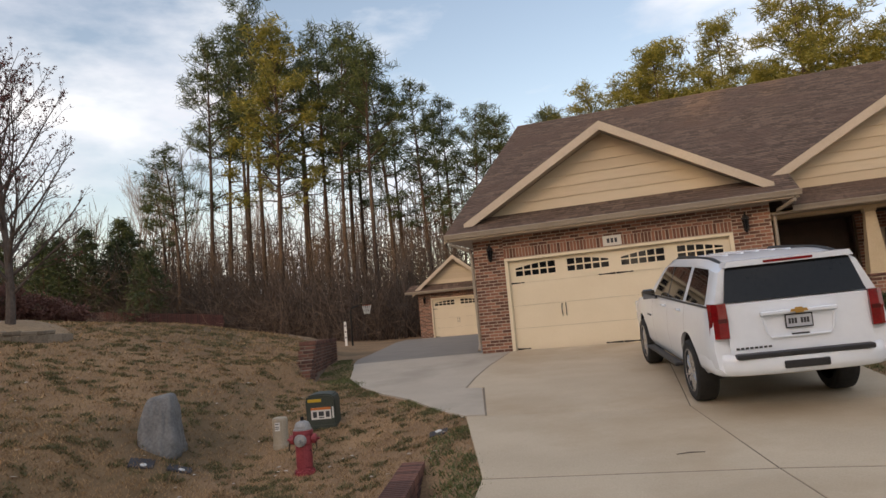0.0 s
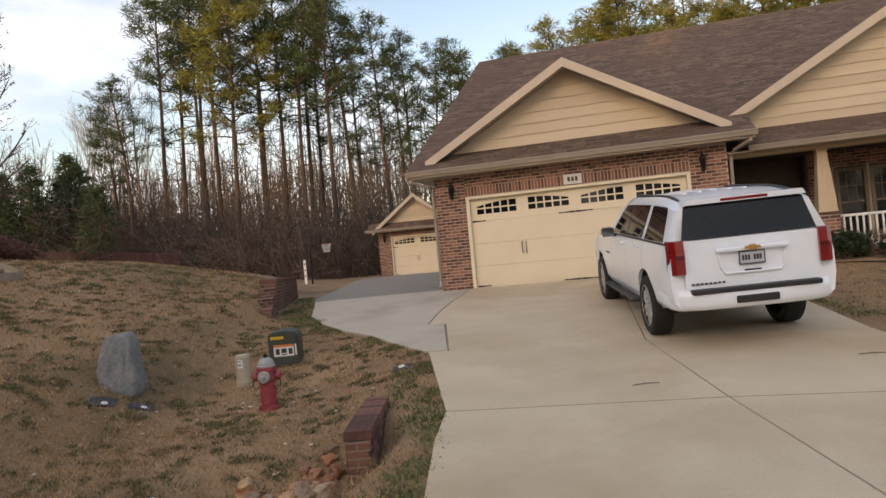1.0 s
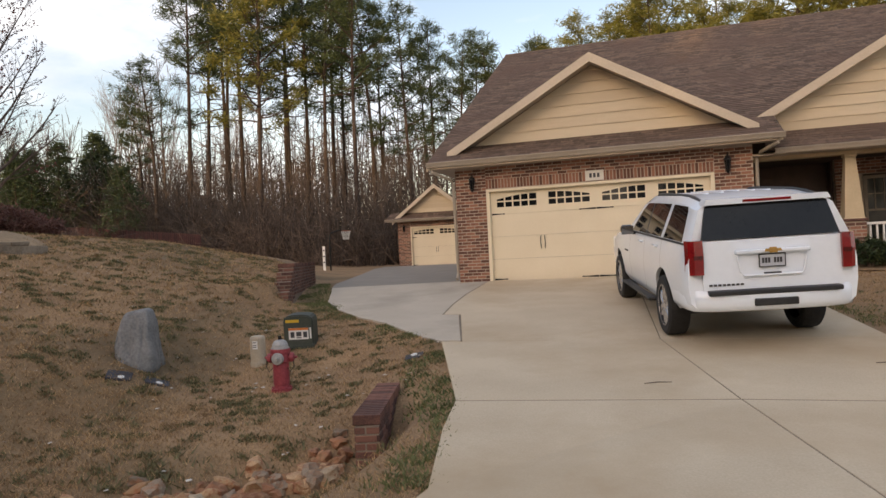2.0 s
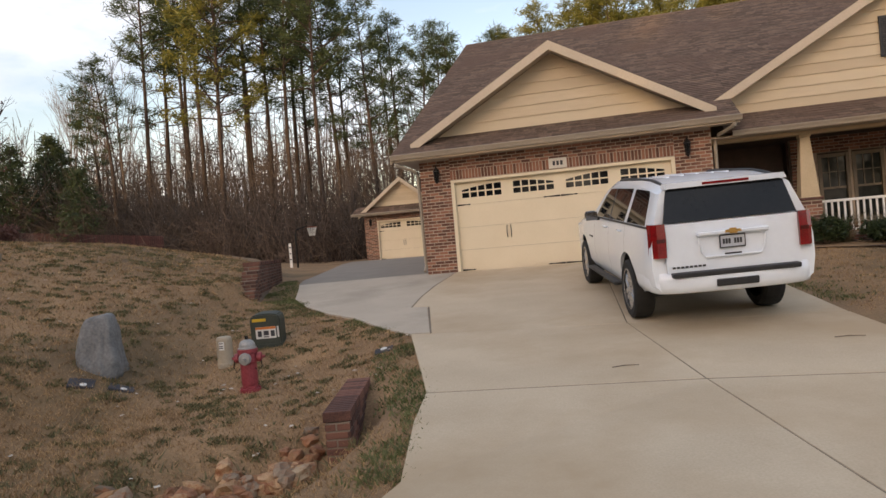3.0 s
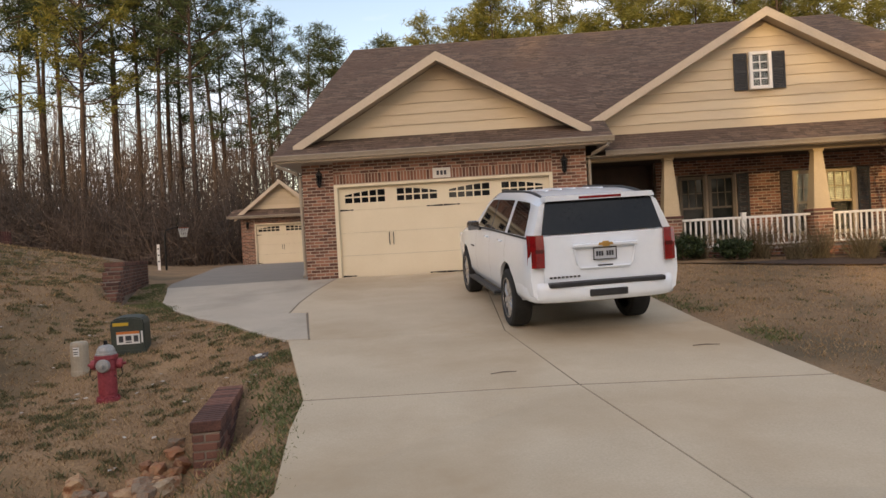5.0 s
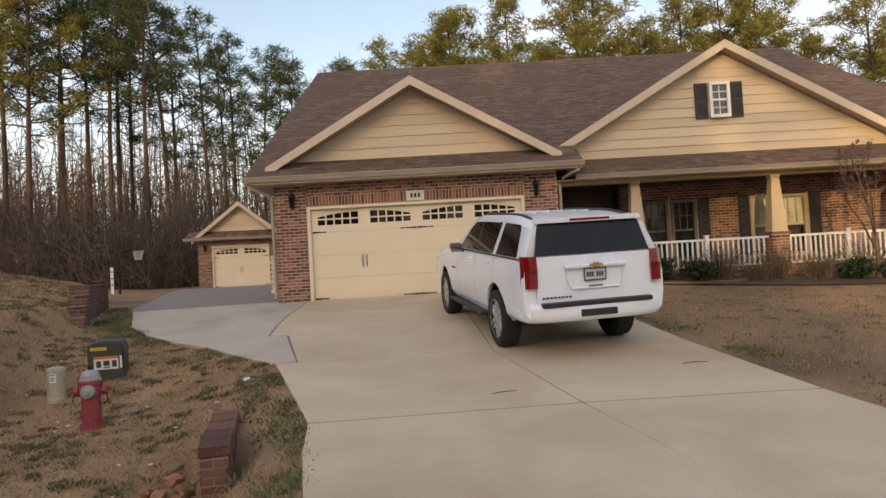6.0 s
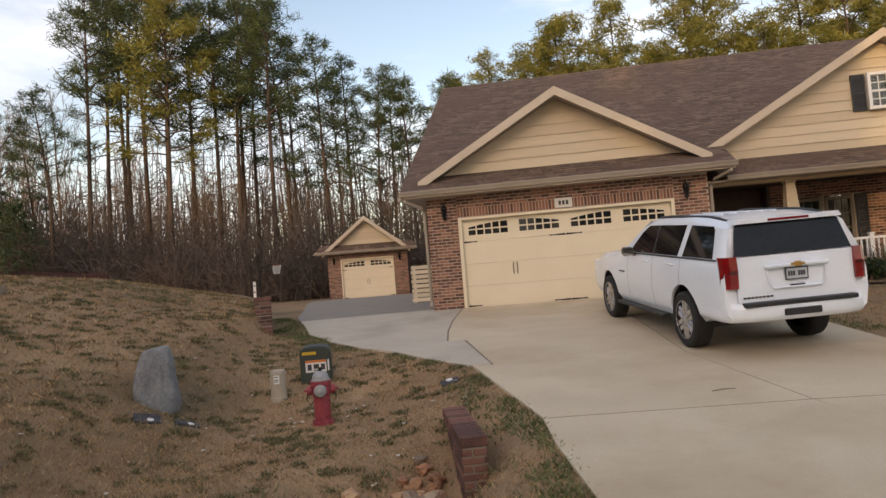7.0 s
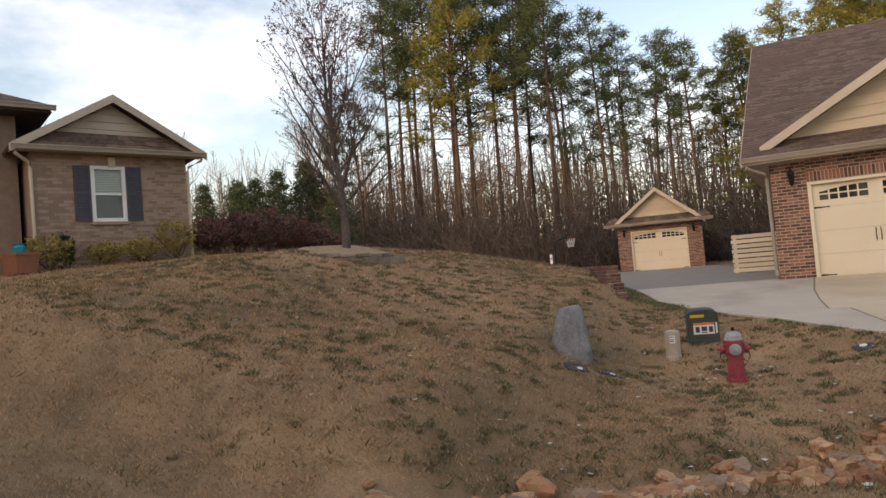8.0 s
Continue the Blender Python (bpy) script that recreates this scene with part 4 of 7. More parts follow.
def wall_lantern(m):
    l = empty("wall_lantern", m, "black iron wall lantern on brick, unlit", "lantern", "wall lanterns")
    bm = bmesh.new()
    lathe(bm, [(0.055, -0.02), (0.05, 0.0), (0.02, 0.012)], 10, pose(0, -0.005, 0.02, 90))
    tube(bm, [(0, -0.01, 0.02), (0, -0.07, 0.05), (0, -0.11, 0.13), (0, -0.12, 0.17)], [0.011, 0.01, 0.01, 0.012], 6)
    part("bracket", bm, M_IRON, l)
    bm = bmesh.new()
    lathe(bm, [(0.012, -0.23), (0.035, -0.20), (0.05, -0.18), (0.052, -0.17)], 6, pose(0, -0.12, 0))
    for i in range(6):
        a = 2 * math.pi * i / 6
        tube(bm, [(0.047 * math.cos(a), -0.12 + 0.047 * math.sin(a), -0.17), (0.068 * math.cos(a), -0.12 + 0.068 * math.sin(a), 0.06)], [0.006, 0.006], 4)
    lathe(bm, [(0.085, 0.06), (0.075, 0.085), (0.03, 0.14), (0.012, 0.17), (0.018, 0.19), (0.005, 0.21)], 6, pose(0, -0.12, 0))
    part("cage", bm, M_IRON, l)
    bm = bmesh.new()
    lathe(bm, [(0.040, -0.165), (0.060, 0.055)], 6, pose(0, -0.12, 0))
    part("glass", bm, M_GLASSDARK, l)
    bm = bmesh.new()
    lathe(bm, [(0.014, -0.16), (0.014, -0.05), (0.006, -0.03)], 8, pose(0, -0.12, 0))
    part("candle_tube", bm, M_PAPER, l)


wall_lantern(pose(-0.39, -0.015, 2.38))
wall_lantern(pose(5.24, -0.015, 2.38))

plaque = empty("house_plaque", pose(2.45, -0.022, 2.335), "cream stone plaque with dark number bars over the door", "plaque")
bm = bmesh.new()
box(bm, -0.205, 0.205, -0.03, 0.0, -0.115, 0.115, 0.006)
part("plate", bm, M_PAPER, plaque)
for x in (-0.085, 0.0, 0.085):
    bm = bmesh.new()
    box(bm, x - 0.028, x + 0.028, -0.034, -0.029, -0.05, 0.05)
    part("number_bar", bm, M_INK, plaque)

# ---- brick pieces of the garage front: piers, soldier course, courses over it ----
SOLDIER_Z, SOLDIER_H = 2.215, 0.215
lay_bricks(front, pose(WL, 0, -0.05), -0.09 - WL, WT + 0.03, M_BRICK, limit=150)
lay_bricks(front, pose(4.98, 0, -0.05), WR - 4.98, WT + 0.03, M_BRICK, limit=150)
soldier(front, pose(-0.085, 0, SOLDIER_Z), 5.06, SOLDIER_H, M_BRICK)
lay_bricks(front, pose(-0.085, 0, SOLDIER_Z + SOLDIER_H + 0.012), 5.06, WT - SOLDIER_Z - SOLDIER_H - 0.01, M_BRICK, limit=100)
lay_bricks(side, pose(WL, 20.2, -0.05, 0, 0, -90), 20.2, WT + 0.03, M_BRICK, limit=0)
lay_bricks(porch_wall, pose(7.85, FY, 0.2), 8.1, 2.3, M_BRICK, skip=lambda x0, x1, z0, z1: any(x0 + 7.85 < b + 0.06 and x1 + 7.85 > a - 0.06 for a, b in WINS) and z1 > 0.24 and z0 < 1.92, limit=0)
lay_bricks(plinth, pose(5.76, 0.26, -0.4), 10.2, 0.60, M_BRICK, limit=0)
for p_ob, px in zip(piers, (7.68, 11.02, 14.4)):
    lay_bricks(p_ob, pose(px - 0.205, 0.28, -0.15), 0.41, 1.13, M_BRICK, limit=0)
    lay_bricks(p_ob, pose(px - 0.2, 0.69, -0.15, 0, 0, -90), 0.41, 1.13, M_BRICK, limit=0)


# ---- the small garage at the end of the spur ----
SGY, SGZ = 17.3, 0.2
shed = empty("small_garage", pose(-6.75, SGY, SGZ, 0, 0, 9), "small brick garage with steep cream gable and cream door", "garage")
bm = bmesh.new()
box(bm, -2.0, -1.33, 0, 0.2, -0.15, 2.35)
box(bm, 1.33, 2.05, 0, 0.2, -0.15, 2.35)
box(bm, -1.33, 1.33, 0, 0.2, 2.02, 2.35)
sfront = part("front_wall", bm, M_MORTAR, shed, "red-brown brick wall round the door")
for a, b in ((-2.0, -1.8), (1.85, 2.05)):
    bm = bmesh.new()
    box(bm, a, b, 0.2, 6.0, -0.15, 2.35)
    part("side_wall", bm, M_BRICK_D, shed)
bm = bmesh.new()
box(bm, -2.0, 2.05, 6.0, 6.2, -0.15, 2.35)
part("back_wall", bm, M_BRICK_D, shed)
garage_door(shed, 2.56, 1.95, [(0.10, 1.12, True), (1.44, 2.46, False)], (1.28,), y=0.09)
for ob in [o for o in shed.children if o.name.startswith("garage_door")]:
    ob.location = (-1.28, 0, 0)
bm = bmesh.new()
box(bm, -1.34, -1.282, -0.02, 0.12, 0.0, 1.952, 0.005)
box(bm, 1.282, 1.34, -0.02, 0.12, 0.0, 1.952, 0.005)
box(bm, -1.34, 1.34, -0.024, 0.12, 1.952, 2.02, 0.005)
part("door_trim", bm, M_DOOR, shed)
SA, SS = 4.14, 0.80
for s in (-1, 1):
    a, b = Vector((s * 2.20, -0.32, SA - SS * 2.20)), Vector((0, -0.32, SA))
    c, d = Vector((0, 6.4, SA)), Vector((s * 2.20, 6.4, SA - SS * 2.20))
    shingle_roof("roof", [a, d, c, b] if s < 0 else [d, a, b, c], shed)
    bm = bmesh.new()
    prism(bm, [(s * 2.22, SA - SS * 2.22), (0, SA), (0, SA - 0.21), (s * 2.22, SA - SS * 2.22 - 0.21)], -0.35, -0.315)
    part("rake_board", bm, M_TRIM, shed)
    bm = bmesh.new()
    beam(bm, (s * 2.16, -0.31, SA - SS * 2.20 - 0.06), (0, -0.31, SA - 0.13), 0.02, 0.33)
    part("soffit", bm, M_SOFFIT, shed)
gable_front(shed, -1.86, 1.86, 2.74, 0, SA - 0.19, SS, 0.03, 0.2, narrow_from=3.75, seed=8)
shingle_roof("skirt_roof", [(-2.55, -0.42, 2.42), (2.55, -0.42, 2.42), (2.3, 0.06, 2.76), (-2.3, 0.06, 2.76)], shed)
bm = bmesh.new()
box(bm, -2.5, 2.5, -0.40, 0.0, 2.30, 2.33)
part("soffit", bm, M_SOFFIT, shed)
gutter(shed, -2.58, 2.58, -0.40, 2.42)
lay_bricks(sfront, pose(-2.0, 0, -0.1), 0.66, 2.4, M_BRICK, limit=0)
lay_bricks(sfront, pose(1.34, 0, -0.1), 0.71, 2.4, M_BRICK, limit=0)
lay_bricks(sfront, pose(-1.33, 0, 2.04), 2.66, 0.3, M_BRICK, limit=0)
wall_lantern(pose(-6.75, SGY, SGZ, 0, 0, 9) @ pose(-1.66, -0.015, 1.98))
wall_lantern(pose(-6.75, SGY, SGZ, 0, 0, 9) @ pose(1.66, -0.015, 1.98))

# slatted screen beside the garage
screen = empty("slat_screen", pose(-2.25, 5.2, 0.08, 0, 0, -6), "cream horizontal wooden slat screen beside the garage", "fence")
for i, x in enumerate((0.04, 1.36)):
    bm = bmesh.new()
    box(bm, x - 0.045, x + 0.045, 0.02, 0.11, -0.1, 1.2, 0.005)
    part("post", bm, M_SLAT, screen)
for i in range(8):
    bm = bmesh.new()
    box(bm, -0.06 + 0.02 * (i % 2), 1.42 - 0.03 * ((i + 1) % 3), 0, 0.02, 0.04 + i * 0.148, 0.155 + i * 0.148, 0.003)
    part("slat", bm, M_SLAT, screen)


# ---- the parked car ----
def solid_cut(bm, cutters, mat):
    """bm with each cutter bmesh taken away, as a mesh."""
    me = mesh_of("car_body", bm, mat)
    ob = new("body_work", me)
    tmp = []
    for c in cutters:
        k = new("cutter", mesh_of("cutter", c, mat[0]))
        tmp.append(k)
        md = ob.modifiers.new("cut", "BOOLEAN")
        md.operation, md.object, md.solver = "DIFFERENCE", k, "EXACT"
    deps = bpy.context.evaluated_depsgraph_get()
    out = bpy.data.meshes.new_from_object(ob.evaluated_get(deps))
    for k in (*tmp, ob):
        bpy.data.objects.remove(k, do_unlink=True)
    return out


def suv(m):
    """A long white sport-utility car. Local: the rear axle's middle on the ground at 0, forward +y, x right."""
    car = empty("parked_car", m, "white full-size SUV with tinted glass, parked on the driveway", "car")
    # side outline of the body, and half-widths by height
    WB = 3.30
    WR_ = 0.40
    def section(y):
        """Heights and half-widths of the shell at a station along the car."""
        rear = smooth(-1.02, -1.27, y)
        nose = smooth(3.2, 4.42, y)
        tuck = 1 - 0.035 * rear - 0.10 * nose
        if y > 2.62:                       # bonnet
            t = (y - 2.62) / (4.42 - 2.62)
            top = 1.30 - 0.10 * t - 0.14 * smooth(0.75, 1.0, t)
            rows = [(0.40, 0.90), (0.52, 0.975), (0.80, 1.0), (1.02, 0.995), (top - 0.10, 0.96), (top - 0.02, 0.86), (top, 0.60), (top + 0.012, 0.0)]
        else:
            roof = 1.86 - 0.085 * smooth(-0.1, -1.15, y)
            if y > 1.75:                   # windscreen
                roof = 1.80 - (y - 1.75) * 0.56
            elif y > 1.4:
                roof = 1.845 - 0.045 * smooth(1.4, 1.75, y)
            belt = 1.27
            wr = 0.775 - 0.0 * rear
            hi = max(roof - 0.10, belt + 0.012)
            up_ = smooth(-0.52, -0.75, y)
            rows = [(0.40 + 0.13 * up_, 0.90), (0.52 + 0.07 * up_, 0.975), (0.80, 1.005), (1.05, 0.995), (belt, 0.955), (hi, max(0.955 - (hi - belt) * 0.37, 0.5)), (roof - 0.025, 0.70), (roof, 0.0)]
        return [(z, w * tuck) for z, w in rows]
    stations = [-1.20, -1.10, -0.95, -0.75, -0.4, 0.0, 0.5, 1.0, 1.4, 1.75, 2.1, 2.45, 2.62, 2.9, 3.4, 3.9, 4.2, 4.36, 4.42]
    bm = bmesh.new()
    rings = []
    for y in stations:
        sec = section(y)
        # the tailgate's upper part leans forward
        def yy(z):
            lean = 0.0
            if y < -0.9 and z > 1.2:
                lean = (z - 1.2) * 0.30 * smooth(-0.85, -1.2, y)
            return y + lean
        half = [(w, z) for z, w in sec]
        loop = [(-w, z) for w, z in half[:-1]] + [(0, half[-1][1])] + [(w, z) for w, z in half[:-1][::-1]]
        rings.append([bm.verts.new((x, yy(z), z)) for x, z in loop])
    k = len(rings[0])
    for a, b in zip(rings, rings[1:]):
        for i in range(k - 1):
            bm.faces.new((a[i], b[i], b[i + 1], a[i + 1]))
        bm.faces.new((a[k - 1], b[k - 1], b[0], a[0]))
    bm.faces.new(rings[0])
    bm.faces.new(rings[-1][::-1])
    bmesh.ops.recalc_face_normals(bm, faces=bm.faces[:])
    cutters = []
    for yc in (0.0, WB):
        for s in (-1, 1):
            c = bmesh.new()
            lathe(c, [(0.475, 0.0), (0.475, 0.42)], 28, pose(s * 1.1, yc, WR_ + 0.03, 0, -s * 90, 0))
            bmesh.ops.recalc_face_normals(c, faces=c.faces[:])
            cutters.append(c)
    me = solid_cut(bm, cutters, [M_CARWHITE])
    for p in me.polygons:
        p.use_smooth = True
    body = new("body", me)
    body.parent = car
    tagged(body, "glossy white painted body")
    bv = body.modifiers.new("edge", "BEVEL")
    bv.width, bv.segments, bv.limit_method, bv.angle_limit = 0.018, 2, "ANGLE", radians(28)
    body.modifiers.new("normals", "WEIGHTED_NORMAL")

    # glass: side panes lie on the greenhouse's slanted sides
    def side_x(z):
        return 0.955 - (z - 1.27) * 0.37 + 0.004
    def side_pane(name, pts, s, mat, out=0.0, thick=0.012):
        b = bmesh.new()
        a = [b.verts.new((s * (side_x(z) + out), y, z)) for y, z in pts]
        c = [b.verts.new((s * (side_x(z) + out - thick), y, z)) for y, z in pts]
        n = len(pts)
        b.faces.new(a)
        b.faces.new(c[::-1])
        for i in range(n):
            b.faces.new((a[i], c[i], c[(i + 1) % n], a[(i + 1) % n]))
        bmesh.ops.recalc_face_normals(b, faces=b.faces[:])
        return part(name, b, mat, car)
    for s in (-1, 1):
        side_pane("side_window", [(-0.88, 1.30), (0.03, 1.30), (-0.04, 1.71), (-0.06, 1.73), (-0.70, 1.71), (-0.76, 1.66)], s, M_GLASSDARK)
        side_pane("side_window", [(0.19, 1.30), (1.06, 1.30), (1.06, 1.735), (0.11, 1.735)], s, M_GLASSDARK)
        side_pane("side_window", [(1.12, 1.30), (2.12, 1.30), (2.02, 1.40), (1.74, 1.62), (1.5, 1.73), (1.12, 1.735)], s, M_GLASSDARK)
        side_pane("window_pillar", [(1.055, 1.30), (1.125, 1.30), (1.125, 1.735), (1.055, 1.735)], s, M_BLACKPL, -0.001)
        side_pane("belt_trim", [(-0.99, 1.270), (2.2, 1.270), (2.2, 1.293), (-0.99, 1.293)], s, M_BLACKPL, 0.004)
    # rear glass and its surround
    def rear_y(z):
        return -1.20 + max(0.0, z - 1.2) * 0.30
    def rear_panel(name, pts, mat, out=0.006, thick=0.02, parent=car, label=""):
        b = bmesh.new()
        a = [b.verts.new((x, rear_y(z) - out, z)) for x, z in pts]
        c = [b.verts.new((x, rear_y(z) - out + thick, z)) for x, z in pts]
        n = len(pts)
        b.faces.new(a)
        b.faces.new(c[::-1])
        for i in range(n):
            b.faces.new((a[i], c[i], c[(i + 1) % n], a[(i + 1) % n]))
        bmesh.ops.recalc_face_normals(b, faces=b.faces[:])
        return part(name, b, mat, parent, label)
    gate = rear_panel("tailgate", [(-0.80, 0.74), (0.80, 0.74), (0.80, 1.31), (-0.80, 1.31)], M_CARWHITE, 0.014)
    rear_panel("rear_window", [(-0.80, 1.325), (0.80, 1.325), (0.79, 1.36), (0.708, 1.705), (0.67, 1.72), (-0.67, 1.72), (-0.708, 1.705), (-0.79, 1.36)], M_GLASSDARK, 0.012, 0.02, gate, "tinted rear window")
    b = bmesh.new()
    prism(b, [(-0.735, 1.722), (0.735, 1.722), (0.70, 1.785), (-0.70, 1.785)], -1.12, -0.90)
    part("spoiler", b, M_CARWHITE, gate)
    b = bmesh.new()
    box(b, -0.28, 0.28, -1.128, -1.11, 1.735, 1.765, 0.003)
    part("high_brake_light", b, M_RED, gate)
    b = bmesh.new()
    box(b, -0.43, 0.43, -1.255, -1.20, 1.145, 1.195, 0.012)
    part("tailgate_handle", b, M_CARWHITE, gate)
    b = bmesh.new()
    box(b, -0.15, 0.15, -1.222, -1.20, 0.985, 1.135, 0.004)
    pl = part("number_plate", b, M_PLATE, gate)
    b = bmesh.new()
    for x0, x1, z0, z1 in ((-0.15, 0.15, 1.126, 1.138), (-0.15, 0.15, 0.982, 0.994), (-0.153, -0.143, 0.985, 1.135), (0.143, 0.153, 0.985, 1.135)):
        box(b, x0, x1, -1.228, -1.21, z0, z1)
    part("plate_frame", b, M_BLACKPL, pl)
    for k_ in (0, 1, 2, 4, 5, 6):
        b = bmesh.new()
        box(b, -0.118 + k_ * 0.034, -0.092 + k_ * 0.034, -1.2255, -1.2215, 1.03, 1.09)
        part("plate_bar", b, M_INK, pl)
    # recess lip round the plate
    b = bmesh.new()
    tube(b, [(-0.40, -1.216, 1.13), (-0.37, -1.222, 0.95), (-0.33, -1.224, 0.895), (0.33, -1.224, 0.895), (0.37, -1.222, 0.95), (0.40, -1.216, 1.13)], [0.014] * 6, 6)
    part("plate_surround", b, M_CARWHITE, gate)
    b = bmesh.new()
    box(b, -0.10, 0.10, -1.232, -1.214, 0.905, 0.925, 0.004)
    part("release_pad", b, M_BLACKPL, gate)
    b = bmesh.new()
    prism(b, [(-0.10, 1.165), (-0.045, 1.165), (-0.04, 1.148), (0.045, 1.148), (0.05, 1.165), (0.10, 1.165), (0.085, 1.195), (0.04, 1.195), (0.035, 1.212), (-0.04, 1.212), (-0.045, 1.195), (-0.085, 1.195)], -1.268, -1.252)
    part("badge", b, M_GOLD, gate, "gold badge")
    for i in range(8):
        b = bmesh.new()
        box(b, -0.735 + i * 0.052, -0.70 + i * 0.052, -1.222, -1.213, 0.79, 0.812)
        part("badge_letter_bar", b, M_INK, gate)
    # bumper, wrapped round both corners
    b = bmesh.new()
    plan = [(-0.99, -0.50), (-0.995, -0.80), (-0.985, -1.02), (-0.95, -1.15), (-0.86, -1.235), (-0.65, -1.285), (-0.35, -1.30), (0, -1.305)]
    plan = plan + [(-x, y) for x, y in plan[-2::-1]]
    rows = []
    for zv, inn in ((0.495, 0.05), (0.51, 0.02), (0.57, 0.0), (0.66, 0.0), (0.715, 0.015), (0.738, 0.045), (0.738, 0.12)):
        rows.append([b.verts.new((x * (1 - inn), y + inn * (1.0 if abs(x) < 0.9 else 0.4), zv + (0.05 if abs(x) > 0.9 and zv > 0.7 else 0.0))) for x, y in plan])
    for r0, r1 in zip(rows, rows[1:]):
        for i in range(len(plan) - 1):
            b.faces.new((r0[i], r0[i + 1], r1[i + 1], r1[i]))
    bmesh.ops.recalc_face_normals(b, faces=b.faces[:])
    bump_ob = part("rear_bumper", b, M_CARWHITE, car, smooth=True)
    b = bmesh.new()
    box(b, -0.76, 0.76, -1.316, -1.05, 0.690, 0.745, 0.010)
    part("step_pad", b, M_BLACKPL, bump_ob)
    b = bmesh.new()
    box(b, -0.25, 0.25, -1.325, -1.27, 0.555, 0.64, 0.01)
    part("hitch_cover", b, M_BLACKPL, bump_ob)
    b = bmesh.new()
    box(b, -0.70, 0.70, -0.90, -0.2, 0.46, 0.54, 0.02)
    box(b, -0.80, 0.80, -0.25, 3.9, 0.30, 0.42, 0.02)
    part("underbody", b, M_BLACKPL, car)
    # tail lamps wrap round the corners
    for s in (-1, 1):
        b = bmesh.new()
        plan = [(0.795, -1.235), (0.90, -1.225), (0.968, -1.185), (0.988, -1.115), (0.975, -1.07), (0.80, -1.15)]
        lo = [b.verts.new((s * x, y, 0.93)) for x, y in plan]
        mid = [b.verts.new((s * x * 0.995, y, 1.14)) for x, y in plan]
        hi = [b.verts.new((s * (x * (0.988 if i in (2, 3, 4) else 0.995) if i not in (0, 5) else x), y + 0.02 + (0.02 if i in (3, 4) else 0), 1.325)) for i, (x, y) in enumerate(plan)]
        n = len(plan)
        for r0, r1 in ((lo, mid), (mid, hi)):
            for i in range(n):
                b.faces.new((r0[i], r0[(i + 1) % n], r1[(i + 1) % n], r1[i]))
        b.faces.new(lo[::-1])
        b.faces.new(hi)
        bmesh.ops.recalc_face_normals(b, faces=b.faces[:])
        tl = part("tail_light", b, M_RED, car, "red wraparound tail light")
        b = bmesh.new()
        box(b, 0.0, 0.1, -0.006, 0.004, 0, 0.045)
        for v in b.verts:
            v.co = Vector((s * (0.805 + v.co.x), -1.238 + v.co.y + v.co.x * 0.12, 1.11 + v.co.z))
        part("lamp_band", b, M_REDDARK, tl)
    # roof rails
    for s in (-1, 1):
        b = bmesh.new()
        tube(b, [(s * 0.68, -0.85, 1.765), (s * 0.675, -0.6, 1.805), (s * 0.67, -0.3, 1.835), (s * 0.67, 0.9, 1.858), (s * 0.675, 1.25, 1.85), (s * 0.68, 1.35, 1.82)], [0.022, 0.026, 0.022, 0.022, 0.024, 0.02], 6)
        part("roof_rail", b, M_BLACKPL, car)
    for i in range(5):
        b = bmesh.new()
        x = -0.4 + 0.2 * i
        box(b, x - 0.02, x + 0.02, -0.2, 1.2, 1.835, 1.866 - 0.006 * abs(i - 2), 0.005)
        part("roof_bead", b, M_CARWHITE, body)
    # mirrors, handles, door seams, steps
    for s in (-1, 1):
        b = bmesh.new()
        box(b, 1.0, 1.20, 1.80, 1.92, 1.26, 1.40, 0.035)
        for v in b.verts:
            v.co.x *= s
        bmesh.ops.recalc_face_normals(b, faces=b.faces[:])
        mi = part("wing_mirror", b, M_MIRROR, car, "bright mirror housing")
        b = bmesh.new()
        box(b, 1.0, 1.195, 1.794, 1.803, 1.25, 1.385, 0.002)
        for v in b.verts:
            v.co.x *= s
        bmesh.ops.recalc_face_normals(b, faces=b.faces[:])
        part("mirror_glass", b, M_MIRROR, mi)
        b = bmesh.new()
        box(b, 0.92, 1.02, 1.84, 1.92, 1.24, 1.29, 0.01)
        for v in b.verts:
            v.co.x *= s
        bmesh.ops.recalc_face_normals(b, faces=b.faces[:])
        part("mirror_arm", b, M_BLACKPL, mi)
        for y in (0.28, 1.22):
            b = bmesh.new()
            tube(b, [(s * 0.985, y, 1.17), (s * 1.015, y + 0.03, 1.175), (s * 1.018, y + 0.15, 1.175), (s * 0.985, y + 0.19, 1.17)], [0.016, 0.017, 0.017, 0.015], 6)
            part("door_handle", b, M_CARWHITE, car)
        for y in (0.08, 1.10, 2.2):
            b = bmesh.new()
            pts = [(0.50, 0.975), (0.80, 1.007), (1.05, 0.997), (1.27, 0.957)]
            for (z0, w0), (z1, w1) in zip(pts, pts[1:]):
                f = [b.verts.new((s * (w + 0.0015), y + d, z)) for d in (-0.004, 0.004) for z, w in ((z0, w0), (z1, w1))]
                b.faces.new((f[0], f[1], f[3], f[2]))
            part("door_seam", b, M_BLACKPL, body)
        b = bmesh.new()
        box(b, 0.93, 1.06, 0.62, 2.70, 0.36, 0.41, 0.015)
        for v in b.verts:
            v.co.x *= s
        bmesh.ops.recalc_face_normals(b, faces=b.faces[:])
        part("running_board", b, M_BLACKPL, car)
        b = bmesh.new()
        box(b, 0.994, 1.012, 2.36, 2.62, 0.93, 0.955, 0.002)
        for v in b.verts:
            v.co.x *= s
        bmesh.ops.recalc_face_normals(b, faces=b.faces[:])
        part("fender_badge", b, M_INK, car)
    # windscreen and front end
    b = bmesh.new()
